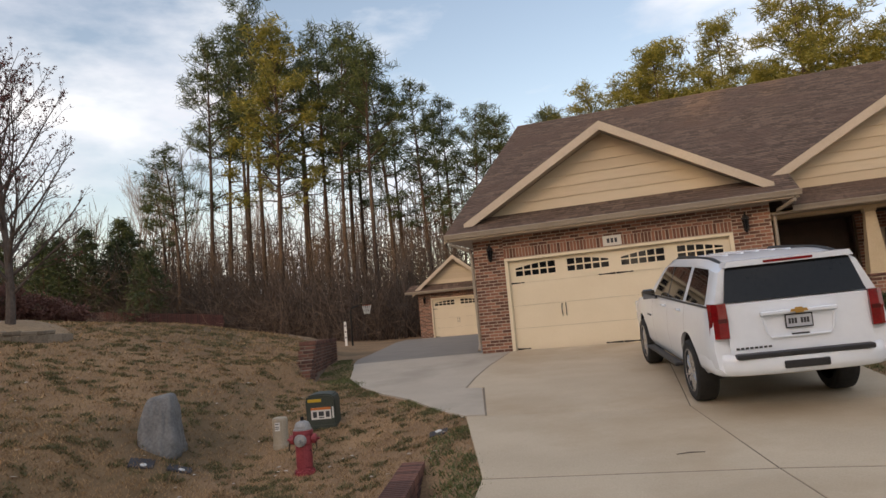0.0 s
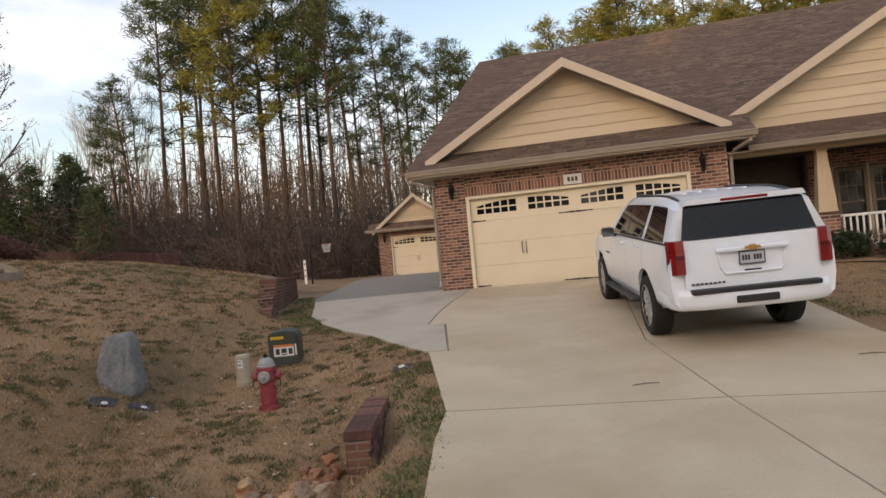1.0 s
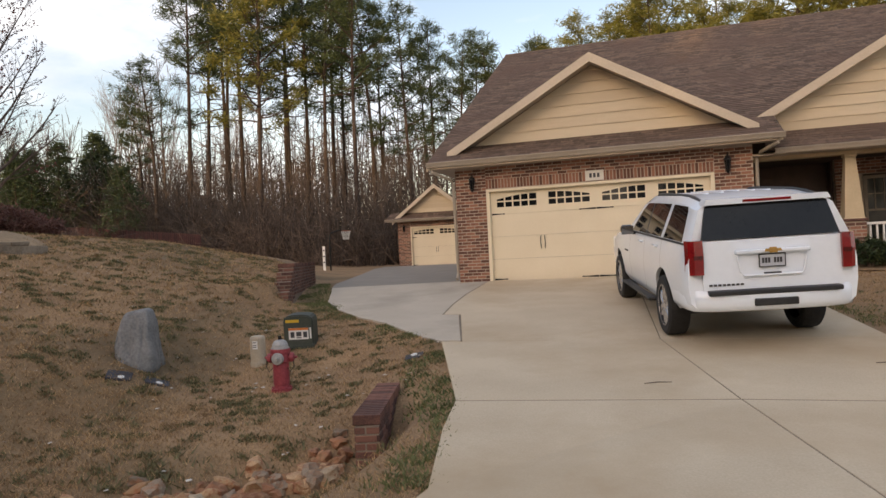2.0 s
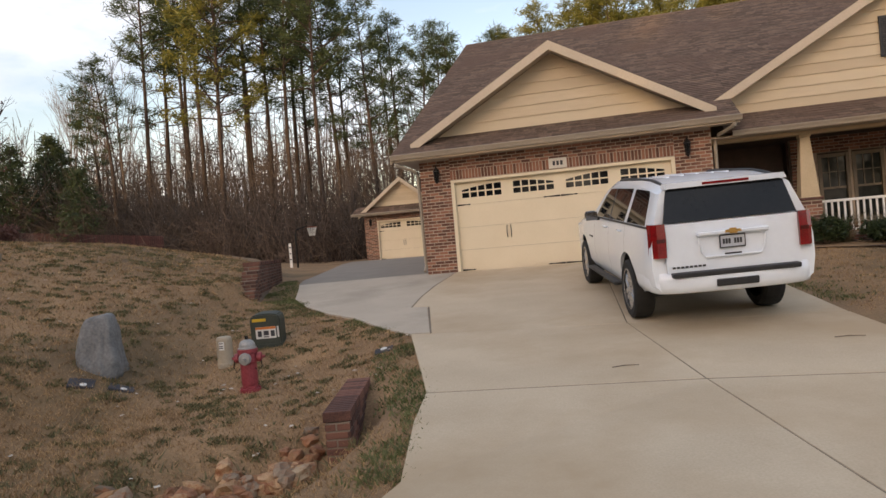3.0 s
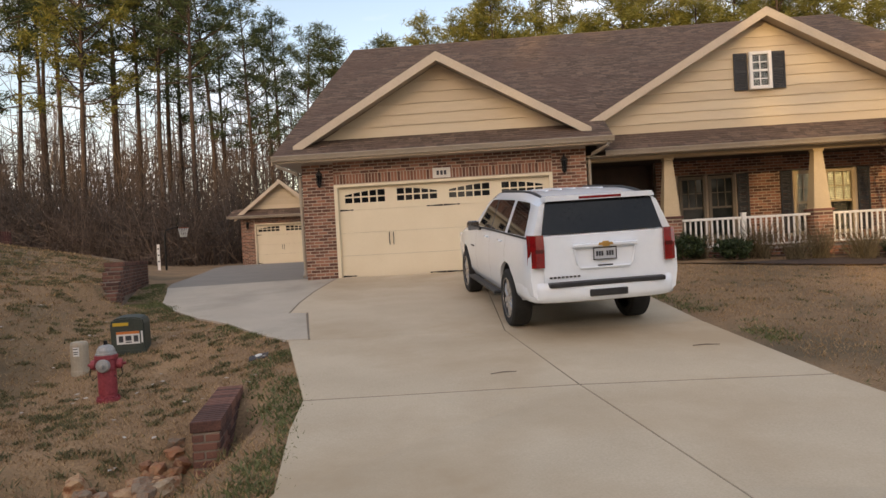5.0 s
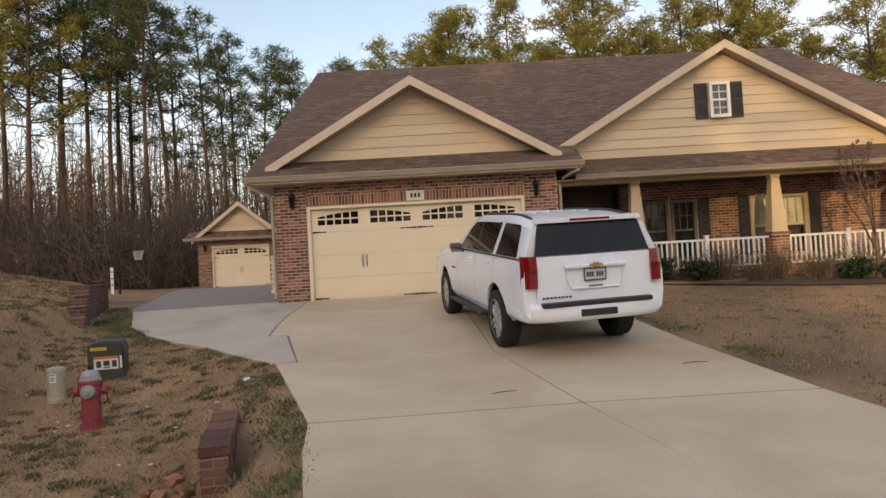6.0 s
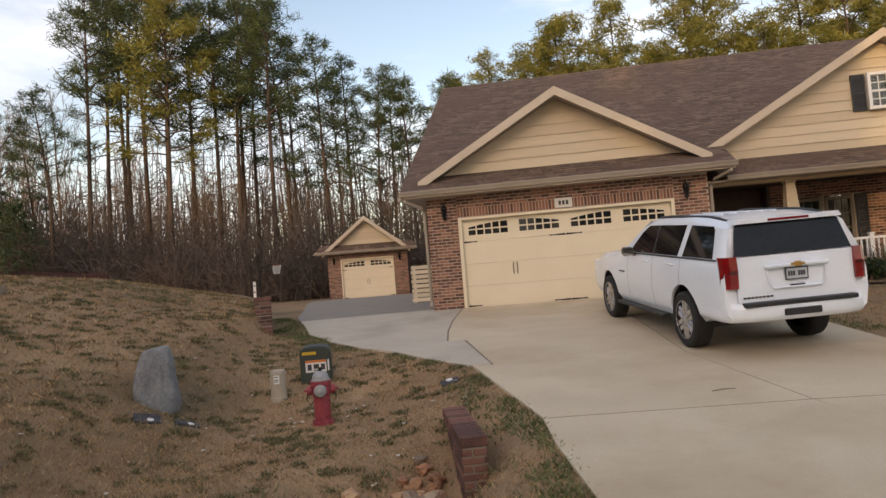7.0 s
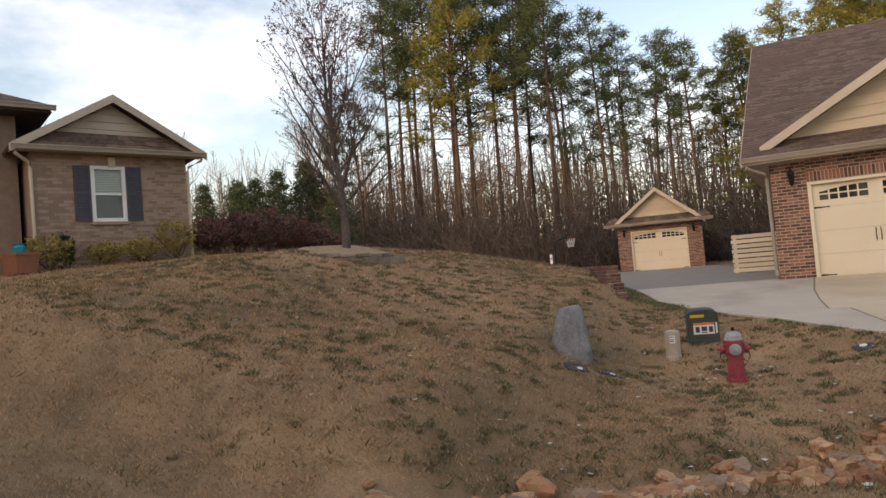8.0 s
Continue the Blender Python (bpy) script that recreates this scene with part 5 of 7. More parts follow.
    vs = [b.verts.new(v) for v in ((-0.76, 2.60, 1.335), (0.76, 2.60, 1.335), (0.64, 1.80, 1.785), (-0.64, 1.80, 1.785))]
    b.faces.new(vs)
    up_ = bmesh.ops.extrude_face_region(b, geom=b.faces[:])
    for v in [e for e in up_["geom"] if isinstance(e, bmesh.types.BMVert)]:
        v.co += Vector((0, 0.01, 0.014))
    part("windscreen", b, M_GLASSDARK, car)
    b = bmesh.new()
    box(b, -0.62, 0.62, 4.36, 4.45, 0.62, 1.02, 0.02)
    part("grille", b, M_BLACKPL, car)
    for s in (-1, 1):
        b = bmesh.new()
        box(b, s * 0.66 if s > 0 else -0.90, 0.90 if s > 0 else -0.66, 4.25, 4.43, 0.82, 1.05, 0.02)
        part("headlight", b, M_LABEL, car)
    # dark liners in the wheel arches
    for yc in (0.0, WB):
        for s in (-1, 1):
            b = bmesh.new()
            arc = [(yc + 0.468 * math.cos(radians(a)), WR_ + 0.03 + 0.468 * math.sin(radians(a))) for a in range(-4, 185, 9)]
            o = [b.verts.new((s * 0.955, y, z)) for y, z in arc]
            i_ = [b.verts.new((s * 0.69, y, z)) for y, z in arc]
            for q in range(len(arc) - 1):
                b.faces.new((o[q], o[q + 1], i_[q + 1], i_[q]))
            b.faces.new(i_)
            bmesh.ops.recalc_face_normals(b, faces=b.faces[:])
            part("wheel_arch_liner", b, M_BLACKPL, car)
    # wheels
    for yc in (0.0, WB):
        for s in (-1, 1):
            w = new("wheel")
            w.parent = car
            w.matrix_basis = pose(s * 0.87, yc, WR_, 0, s * 90, 0)
            b = bmesh.new()
            lathe(b, [(0.27, -0.13), (0.36, -0.14), (0.393, -0.115), (0.402, -0.05), (0.402, 0.05), (0.393, 0.115), (0.36, 0.14), (0.27, 0.13)], 36, cap=False)
            part("tyre", b, M_TYRE, w)
            b = bmesh.new()
            lathe(b, [(0.272, -0.13), (0.272, 0.125), (0.285, 0.137), (0.262, 0.128), (0.25, 0.05), (0.24, 0.02)], 36, cap=False)
            lathe(b, [(0.26, -0.02), (0.26, 0.0)], 24)
            part("rim", b, M_IRON, w)
            b = bmesh.new()
            for i in range(6):
                a = 2 * math.pi * i / 6
                mm = pose(0, 0, 0, 0, 0, math.degrees(a))
                box(b, 0.05, 0.268, -0.078, -0.008, 0.06, 0.116, 0.012, mm)
                box(b, 0.05, 0.268, 0.008, 0.078, 0.06, 0.116, 0.012, mm)
            lathe(b, [(0.075, 0.05), (0.075, 0.11), (0.05, 0.118)], 16)
            part("spokes", b, M_CHROME, w, "bright alloy spokes")
            b = bmesh.new()
            lathe(b, [(0.282, 0.112), (0.285, 0.132), (0.262, 0.132), (0.262, 0.112)], 36, cap=False)
            part("rim_lip", b, M_CHROME, w)
    return car


CAR_X, CAR_Y, CAR_TURN = 4.61, -6.02, 11.6
car_slope = math.degrees(math.atan(SLOPE))
suv(Matrix.Translation((CAR_X, CAR_Y, base_z(CAR_Y) + TOP)) @ Matrix.Rotation(radians(car_slope), 4, "X") @ pose(0, 0, 0, 0, 0, CAR_TURN) @ Matrix.Diagonal((0.95, 1, 0.99, 1)))


# ---- yard things ----
def on_ground(x, y, lift=0.0, turn=0.0):
    return pose(x, y, ground_z(x, y) + lift, 0, 0, turn)


def on_slope(x, y, lift, turn):
    """A pose that lies on the slope of the ground."""
    e = 0.15
    n = Vector((ground_z(x - e, y) - ground_z(x + e, y), ground_z(x, y - e) - ground_z(x, y + e), 2 * e)).normalized()
    q = Vector((0, 0, 1)).rotation_difference(n)
    return Matrix.Translation(Vector((x, y, ground_z(x, y))) + n * lift) @ q.to_matrix().to_4x4() @ pose(0, 0, 0, 0, 0, turn)


hyd = empty("fire_hydrant", on_ground(-1.16, -7.80, 0.0, 12), "faded red fire hydrant with silver bonnet and caps", "hydrant")
bm = bmesh.new()
lathe(bm, [(0.135, -0.05), (0.135, 0.035), (0.10, 0.04), (0.098, 0.08), (0.105, 0.09), (0.105, 0.36), (0.118, 0.38), (0.118, 0.49), (0.13, 0.50), (0.13, 0.545), (0.112, 0.55)], 20)
part("barrel", bm, M_HYD, hyd, smooth=False)
bm = bmesh.new()
lathe(bm, [(0.118, 0.545), (0.118, 0.565), (0.106, 0.57), (0.102, 0.605), (0.08, 0.645), (0.04, 0.665), (0.028, 0.668)], 20)
part("bonnet", bm, M_SILVER, hyd, "silver-painted bonnet")
bm = bmesh.new()
lathe(bm, [(0.024, 0.665), (0.022, 0.715)], 5)
part("operating_nut", bm, M_IRON, hyd)
for a, r, o in ((0, 0.066, 0.155), (95, 0.052, 0.175), (-95, 0.052, 0.175)):
    mm = pose(0, 0, 0.43, 0, 0, a) @ pose(0, 0, 0, 90, 0, 0)
    bm = bmesh.new()
    lathe(bm, [(r * 0.85, 0.06), (r * 0.85, o - 0.05)], 14, mm)
    nz = part("nozzle", bm, M_HYD, hyd)
    bm = bmesh.new()
    lathe(bm, [(r * 1.18, o - 0.055), (r * 1.22, o - 0.02), (r * 1.05, o), (r * 0.35, o + 0.006), (r * 0.32, o + 0.04)], 14, mm)
    part("cap", bm, M_SILVER if a == 0 else M_HYD, nz, "silver nozzle cap" if a == 0 else "")
for s in (-1, 1):
    bm = bmesh.new()
    tube(bm, [(s * 0.17, -0.02, 0.41), (s * 0.185, -0.03, 0.32), (s * 0.14, -0.06, 0.255), (s * 0.10, -0.04, 0.30)], [0.007] * 4, 5)
    part("chain", bm, M_IRON, hyd)
for i in range(8):
    a = 2 * math.pi * i / 8
    bm = bmesh.new()
    lathe(bm, [(0.014, 0.03), (0.014, 0.055)], 6, pose(0.12 * math.cos(a), 0.12 * math.sin(a), 0))
    part("base_bolt", bm, M_HYD, hyd)

ubox = empty("utility_pedestal", on_ground(-1.78, -6.1, 0.0, 14) @ pose(0, 0, 0, 4, 0, 0), "dark green plastic utility pedestal with warning labels", "utility box")
bm = bmesh.new()
prism(bm, [(-0.23, -0.05), (0.23, -0.05), (0.23, 0.42), (0.20, 0.475), (0.1, 0.50), (-0.1, 0.50), (-0.20, 0.475), (-0.23, 0.42)], -0.17, 0.17)
bmesh.ops.bevel(bm, geom=bm.edges[:], offset=0.02, segments=2, affect="EDGES")
part("cover", bm, M_BOX, ubox)
bm = bmesh.new()
box(bm, -0.235, 0.235, -0.175, 0.175, -0.10, 0.04, 0.01)
part("base", bm, M_BOX, ubox)
bm = bmesh.new()
box(bm, -0.19, 0.02, -0.175, -0.169, 0.385, 0.43)
part("label", bm, M_YELLOW, ubox, "yellow strip label")
bm = bmesh.new()
box(bm, -0.15, 0.16, -0.175, -0.169, 0.12, 0.30)
wl_ = part("label", bm, M_LABEL, ubox, "white warning label")
bm = bmesh.new()
box(bm, -0.15, 0.16, -0.178, -0.1745, 0.265, 0.30)
part("label_band", bm, M_ORANGE, wl_)
for x0, x1, z0, z1 in ((-0.12, -0.06, 0.15, 0.24), (-0.03, 0.05, 0.17, 0.24), (0.08, 0.14, 0.15, 0.24), (-0.03, 0.05, 0.14, 0.155)):
    bm = bmesh.new()
    box(bm, x0, x1, -0.178, -0.1745, z0, z1)
    part("label_bar", bm, M_INK, wl_)
bm = bmesh.new()
box(bm, 0.18, 0.205, -0.175, -0.169, 0.13, 0.30)
part("label", bm, M_LABEL, ubox, "narrow white label")

mk = empty("cable_marker", on_ground(-2.13, -6.80, 0.0, 10), "short pale plastic cable marker post in the grass", "marker post")
bm = bmesh.new()
lathe(bm, [(0.118, -0.05), (0.118, 0.03), (0.112, 0.05), (0.112, 0.385), (0.10, 0.42), (0.06, 0.43)], 20)
part("post", bm, M_POST, mk, smooth=False)
bm = bmesh.new()
for i in range(4):
    a0, a1 = radians(-110 + i * 10), radians(-100 + i * 10)
    f = [bm.verts.new((0.1145 * math.cos(a), 0.1145 * math.sin(a), z)) for a in (a0, a1) for z in (0.24, 0.36)]
    bm.faces.new((f[0], f[2], f[3], f[1]))
part("sticker", bm, M_LABEL, mk, "worn paper sticker")
for z in (0.265, 0.29, 0.33):
    bm = bmesh.new()
    ring = [(0.1155 * math.cos(radians(q)), 0.1155 * math.sin(radians(q))) for q in (-107, -97, -87, -78)]
    lo = [bm.verts.new((x, y, z)) for x, y in ring]
    hi = [bm.verts.new((x, y, z + 0.012)) for x, y in ring]
    for i in range(3):
        bm.faces.new((lo[i], lo[i + 1], hi[i + 1], hi[i]))
    part("sticker_bar", bm, M_INK, mk)

# hollow rock cover
bm = bmesh.new()
bmesh.ops.create_cube(bm, size=2.0)
bmesh.ops.subdivide_edges(bm, edges=bm.edges[:], cuts=20, use_grid_fill=True)
for v in bm.verts:
    p = v.co.copy()
    q = p / (abs(p.x) ** 6 + abs(p.y) ** 6 + abs(p.z) ** 6) ** (1 / 6)
    t = (q.z + 1) / 2
    # facets: broad flats between creases
    fold = abs(noise.noise(Vector((q.x * 1.3, q.y * 1.3, q.z * 0.9)) + Vector((2.3, 7.1, 4.2))))
    crack = max(0.0, 0.10 - abs(noise.noise(Vector((q.x * 1.9, q.y * 1.9, q.z * 1.3)) + Vector((5, 2, 1))))) / 0.10
    r = 1 + 0.13 * fold + 0.04 * noise.noise(q * 5) + 0.02 * noise.noise(q * 13) - 0.09 * crack
    taper = 1.14 - 0.48 * t
    v.co = Vector((q.x * 0.275 * taper * r + 0.05 * t - 0.02, q.y * 0.265 * taper * r, t * 0.93 - 0.22 + 0.03 * t * q.x))
rock = part("artificial_rock", bm, M_FAKEROCK, None, "grey hollow artificial rock cover standing in the lawn", smooth=True)
tagged(rock, category="rock cover")
rock.matrix_basis = on_ground(-3.42, -7.80, 0.0, 24)

for x, y, r in ((-3.14, -8.48, 34), (-2.77, -8.22, 34)):
    lid = empty("meter_lid", on_slope(x, y, 0.012, r), "black plastic meter box lid flush in the grass", "meter lid", "meter lids")
    bm = bmesh.new()
    box(bm, -0.155, 0.155, -0.13, 0.13, -0.03, 0.012, 0.008)
    part("lid", bm, M_LID, lid)
    bm = bmesh.new()
    lathe(bm, [(0.042, 0.010), (0.038, 0.022)], 14, pose(0.03, -0.07, 0))
    part("cap", bm, M_LABEL, lid, "pale round cap")

dr = empty("drain_cover", on_slope(0.37, -6.87, 0.008, 15), "small black drain cover with pale cap in grass", "drain cover")
bm = bmesh.new()
box(bm, -0.13, 0.13, -0.10, 0.10, -0.03, 0.02, 0.008)
part("cover", bm, M_LID, dr)
bm = bmesh.new()
lathe(bm, [(0.05, 0.02), (0.045, 0.03)], 14, pose(0.0, 0.03, 0))
part("cap", bm, M_LABEL, dr, "pale round cap")


def brick_block(parent, m, length, width, height, cap=True, mat=M_BRICK_D):
    """A freestanding brick wall along local y: stretchers on the faces, headers at the end, a rowlock cap."""
    bm = bmesh.new()
    box(bm, 0.01, width - 0.01, 0.01, length - 0.01, -0.65, height - (0.1 if cap else 0.006))
    for v in bm.verts:
        v.co = m @ v.co
    part("core", bm, M_MORTAR_D, parent)
    courses = 8
    h = courses * (BH + BJ)
    low = height - (0.100 if cap else 0.0) - h
    lay_bricks(parent, m @ pose(0.006, 0.006, low), width - 0.012, h, mat, proud=0.006)
    lay_bricks(parent, m @ pose(width - 0.006, 0.006, low, 0, 0, 90), length - 0.012, h, mat, proud=0.006)
    lay_bricks(parent, m @ pose(0.006, length - 0.006, low, 0, 0, -90), length - 0.012, h, mat, proud=0.006)
    if cap:
        n = int(length / (BH + BJ))
        key = ("cap", round(width, 2), mat.name)
        if key not in brick_cache:
            bm = bmesh.new()
            box(bm, -0.012, width + 0.012, 0, BH, 0, 0.095, 0.006)
            brick_cache[key] = mesh_of("cap_brick", bm, mat)
        for i in range(n):
            piece("cap_brick", brick_cache[key], m @ pose(0, i * length / n, height - 0.095), parent)


hw = empty("headwall", pose(0, 0, 0), "low dark brick headwall over the ditch culvert", "brick wall")
brick_block(hw, pose(0.86, -9.98, -0.735, 0, 0, 13.8), 1.58, 0.235, 0.0)
rw = empty("retaining_wall", pose(0, 0, 0), "stepped dark brick retaining wall beside the spur", "brick wall")
wm = pose(-3.90, -3.42, 0.0, 0, 0, 22.5)
brick_block(rw, wm, 0.36, 0.34, 0.10, False)
brick_block(rw, wm @ pose(0, 0.365, 0), 0.36, 0.34, 0.30, False)
brick_block(rw, wm @ pose(0, 0.73, 0), 0.36, 0.34, 0.50, False)
brick_block(rw, wm @ pose(0, 1.095, 0), 5.2, 0.34, 0.68)

# basketball hoop on a leaning pole, with a white marker stake
hoop = empty("basketball_hoop", on_ground(-10.9, 13.5, 0, 30), "black basketball hoop on a slender pole by woods", "basketball hoop")
bm = bmesh.new()
tube(bm, [(0, 0, -0.1), (0, 0, 1.6), (0.06, 0, 1.78), (0.55, 0, 1.93)], [0.045, 0.04, 0.035, 0.03], 8)
part("pole", bm, M_IRON, hoop)
bm = bmesh.new()
box(bm, 0.50, 0.53, -0.5, 0.5, 1.72, 2.3, 0.006)
part("backboard", bm, M_GLASS, hoop)
bm = bmesh.new()
n = 20
tube(bm, [(0.78 + 0.23 * math.cos(2 * math.pi * i / n), 0.23 * math.sin(2 * math.pi * i / n), 1.86) for i in range(n + 1)], [0.012] * (n + 1), 5)
part("rim", bm, M_RIM, hoop)
bm = bmesh.new()
for i in range(12):
    a, b_ = 2 * math.pi * i / 12, 2 * math.pi * (i + 1) / 12
    tube(bm, [(0.78 + 0.22 * math.cos(a), 0.22 * math.sin(a), 1.85), (0.78 + 0.13 * math.cos(b_), 0.13 * math.sin(b_), 1.45)], [0.014, 0.012], 4)
    tube(bm, [(0.78 + 0.22 * math.cos(b_), 0.22 * math.sin(b_), 1.85), (0.78 + 0.13 * math.cos(a), 0.13 * math.sin(a), 1.45)], [0.014, 0.012], 4)
part("net", bm, M_NET, hoop, "white net")
stake = empty("marker_stake", on_ground(-10.9, 12.85, 0, 10), "white flat marker stake in the lawn", "stake")
bm = bmesh.new()
box(bm, -0.06, 0.06, -0.02, 0.02, -0.1, 1.12, 0.006)
part("board", bm, M_WHITE, stake)
for z in (0.35, 0.62, 0.9):
    bm = bmesh.new()
    box(bm, -0.035, 0.035, -0.024, -0.0195, z, z + 0.06)
    part("label_bar", bm, M_INK, stake)

# stones in the ditch
stone_meshes = []
for k in range(12):
    bm = bmesh.new()
    bmesh.ops.create_icosphere(bm, subdivisions=2, radius=1.0)
    o = Vector((k * 3.1, k * 1.7, 0))
    flat = 0.50 + 0.06 * (k % 4)
    for v in bm.verts:
        d = v.co.normalized()
        f = 1 + 0.42 * noise.noise(d * 1.5 + o) + 0.16 * noise.noise(d * 3.4 + o)
        f /= (abs(d.x) ** 6 + abs(d.y) ** 6 + abs(d.z) ** 6) ** (1 / 6) * 1.15
        v.co = Vector((d.x * f, d.y * (0.64 + 0.05 * (k % 3)) * f, d.z * flat * f))
    me = mesh_of("stone", bm, M_STONES[(0, 1, 1, 3, 3, 0, 1, 3, 1, 2, 0, 1)[k]])
    stone_meshes.append(me)
rs = random.Random(5)
for i in range(300):
    s = rs.random()
    x = 0.55 - 4.6 * s if i < 225 else 0.62 - 2.6 * s
    y = -10.22 + 0.70 * (x - 0.05) + rs.gauss(0, 0.24)
    if x > 0.2:
        y = -9.80 + rs.gauss(0, 0.2)
    size = rs.choice((0.05, 0.06, 0.07, 0.08, 0.09, 0.10, 0.115, 0.14)) * rs.uniform(0.85, 1.15)
    ob = new("stone", stone_meshes[rs.randrange(12)])
    ob.matrix_basis = pose(x, y, ground_z(x, y) + size * rs.uniform(0.25, 0.5), rs.uniform(-22, 22), rs.uniform(-22, 22), rs.uniform(0, 360)) @ Matrix.Scale(size, 4)
    tagged(ob, "tan and rust ditch stone lying in the swale", "stone", "ditch stones")


# ---- trees ----
def limb_path(rnd, start, direction, length, n=5, droop=0.0, wander=0.12):
    pts, d = [Vector(start)], Vector(direction).normalized()
    for i in range(n):
        d = (d + Vector((rnd.gauss(0, wander), rnd.gauss(0, wander), rnd.gauss(0, wander) - droop))).normalized()
        pts.append(pts[-1] + d * (length / n))
    return pts


def tube_raw(vs, fs, pts, r0, r1, sides=4):
    """A tapered bar added to plain lists; quicker than bmesh for many twigs."""
    base, n = len(vs), len(pts)
    for i, p in enumerate(pts):
        d = (pts[min(i + 1, n - 1)] - pts[max(i - 1, 0)])
        d = d.normalized() if d.length > 1e-6 else Vector((0, 0, 1))
        u = d.orthogonal().normalized()
        w = d.cross(u)
        r = r0 + (r1 - r0) * i / (n - 1)
        for k in range(sides):
            a = 2 * math.pi * k / sides
            vs.append(p + u * (r * math.cos(a)) + w * (r * math.sin(a)))
    for i in range(n - 1):
        for k in range(sides):
            a, b = base + i * sides + k, base + i * sides + (k + 1) % sides
            fs.append((a, b, b + sides, a + sides))


def tuft(vs, fs, rnd, c, size, blades, up=0.25, width=0.10):
    """A spray of needles: thin blades that fan out from one point."""
    for _ in range(blades):
        d = Vector((rnd.gauss(0, 1), rnd.gauss(0, 1), rnd.gauss(up, 0.75))).normalized()
        l = size * rnd.uniform(0.55, 1.0)
        s = d.orthogonal().normalized() * (l * width)
        if rnd.random() < 0.5:
            s = d.cross(s)
        k = len(vs)
        o = c + Vector((rnd.gauss(0, 1), rnd.gauss(0, 1), rnd.gauss(0, 1))) * size * 0.28
        vs += [o - s, o + s, o + d * l]
        fs.append((k, k + 1, k + 2))


def pine_meshes(seed, height, bare, spread, lean=0.0, needle=M_NEEDLE, density=1.0):
    """A tall loblolly-like pine: straight trunk, dead stubs below, an open irregular crown above."""
    rnd = random.Random(seed)
    vs, fs, nv, nf = [], [], [], []
    r0 = 0.0095 * height
    trunk, p = [], Vector((0, 0, -0.4))
    n = 14
    for i in range(n + 1):
        t = i / n
        trunk.append(Vector((lean * t * t * height * 0.05 + 0.10 * math.sin(t * 5 + seed), 0.10 * math.cos(t * 4 + seed * 2), -0.4 + t * (height + 0.2))))
    tube_raw(vs, fs, trunk, r0, 0.03, 9)
    def at(z):
        t = min(0.999, max(0, (z + 0.4) / (height + 0.2)))
        i = int(t * n)
        return trunk[i].lerp(trunk[i + 1], t * n - i)
    for _ in range(int(10 + 4 * rnd.random())):       # dead stubs on the bare part
        z = rnd.uniform(0.25, bare) * height
        a = rnd.uniform(0, 2 * math.pi)
        tube_raw(vs, fs, limb_path(rnd, at(z), (math.cos(a), math.sin(a), rnd.uniform(-0.2, 0.4)), rnd.uniform(0.5, 2.2), 3), 0.028, 0.008, 3)
    limbs = int(33 * density)
    for i in range(limbs):
        t = (i + rnd.random()) / limbs
        z = (bare + (1 - bare) * t ** 0.9) * height
        a = i * 2.4 + rnd.uniform(-0.6, 0.6)
        length = spread * (0.55 + 0.75 * math.sin(math.pi * (0.15 + 0.80 * t)) ) * rnd.uniform(0.55, 1.2) * (1 - 0.55 * t)
        path = limb_path(rnd, at(z), (math.cos(a), math.sin(a), 0.15 + 0.75 * t), length, 5, -0.03)
        tube_raw(vs, fs, path, 0.05 * (1.2 - t) + 0.012, 0.010, 4)
        clumps = [rnd.uniform(0.5, 1.06) for _ in range(int(length * 0.62) + 1)]
        for k in range(len(clumps) * 6):
            s = clumps[k // 6]
            j = min(4, int(s * 5))
            c = path[j].lerp(path[j + 1], min(1.0, s * 5 - j)) + Vector((rnd.gauss(0, 0.30), rnd.gauss(0, 0.30), rnd.gauss(0.10, 0.14)))
            tuft(nv, nf, rnd, c, rnd.uniform(0.42, 0.74), 12, 0.3, 0.064 if density <= 1 else 0.085)
    for _ in range(12):
        tuft(nv, nf, rnd, trunk[-1] + Vector((rnd.gauss(0, 0.35), rnd.gauss(0, 0.35), rnd.uniform(-1.2, 0.3))), 0.5, 16, 0.5, 0.075)
    return vs, fs, nv, nf


def mesh_raw(name, vs, fs, mat):
    me = bpy.data.meshes.new(name)
    me.from_pydata([tuple(v) for v in vs], [], fs)
    me.update()
    me.materials.append(mat)
    return me


def tree_thing(name, label, trunk_me, crown_me, category="tree", group=""):
    t = empty(name, pose(0, 0, -500), label, category, group)
    a = new("trunk", trunk_me)
    a.parent = t
    if crown_me:
        b = new("crown", crown_me)
        b.parent = t
    return t


def place_once(template, m, used=set()):
    """The first call moves the template itself, later calls copy it."""
    if template.name not in used:
        used.add(template.name)
        template.matrix_basis = m
        return template
    return copy_thing(template, m)


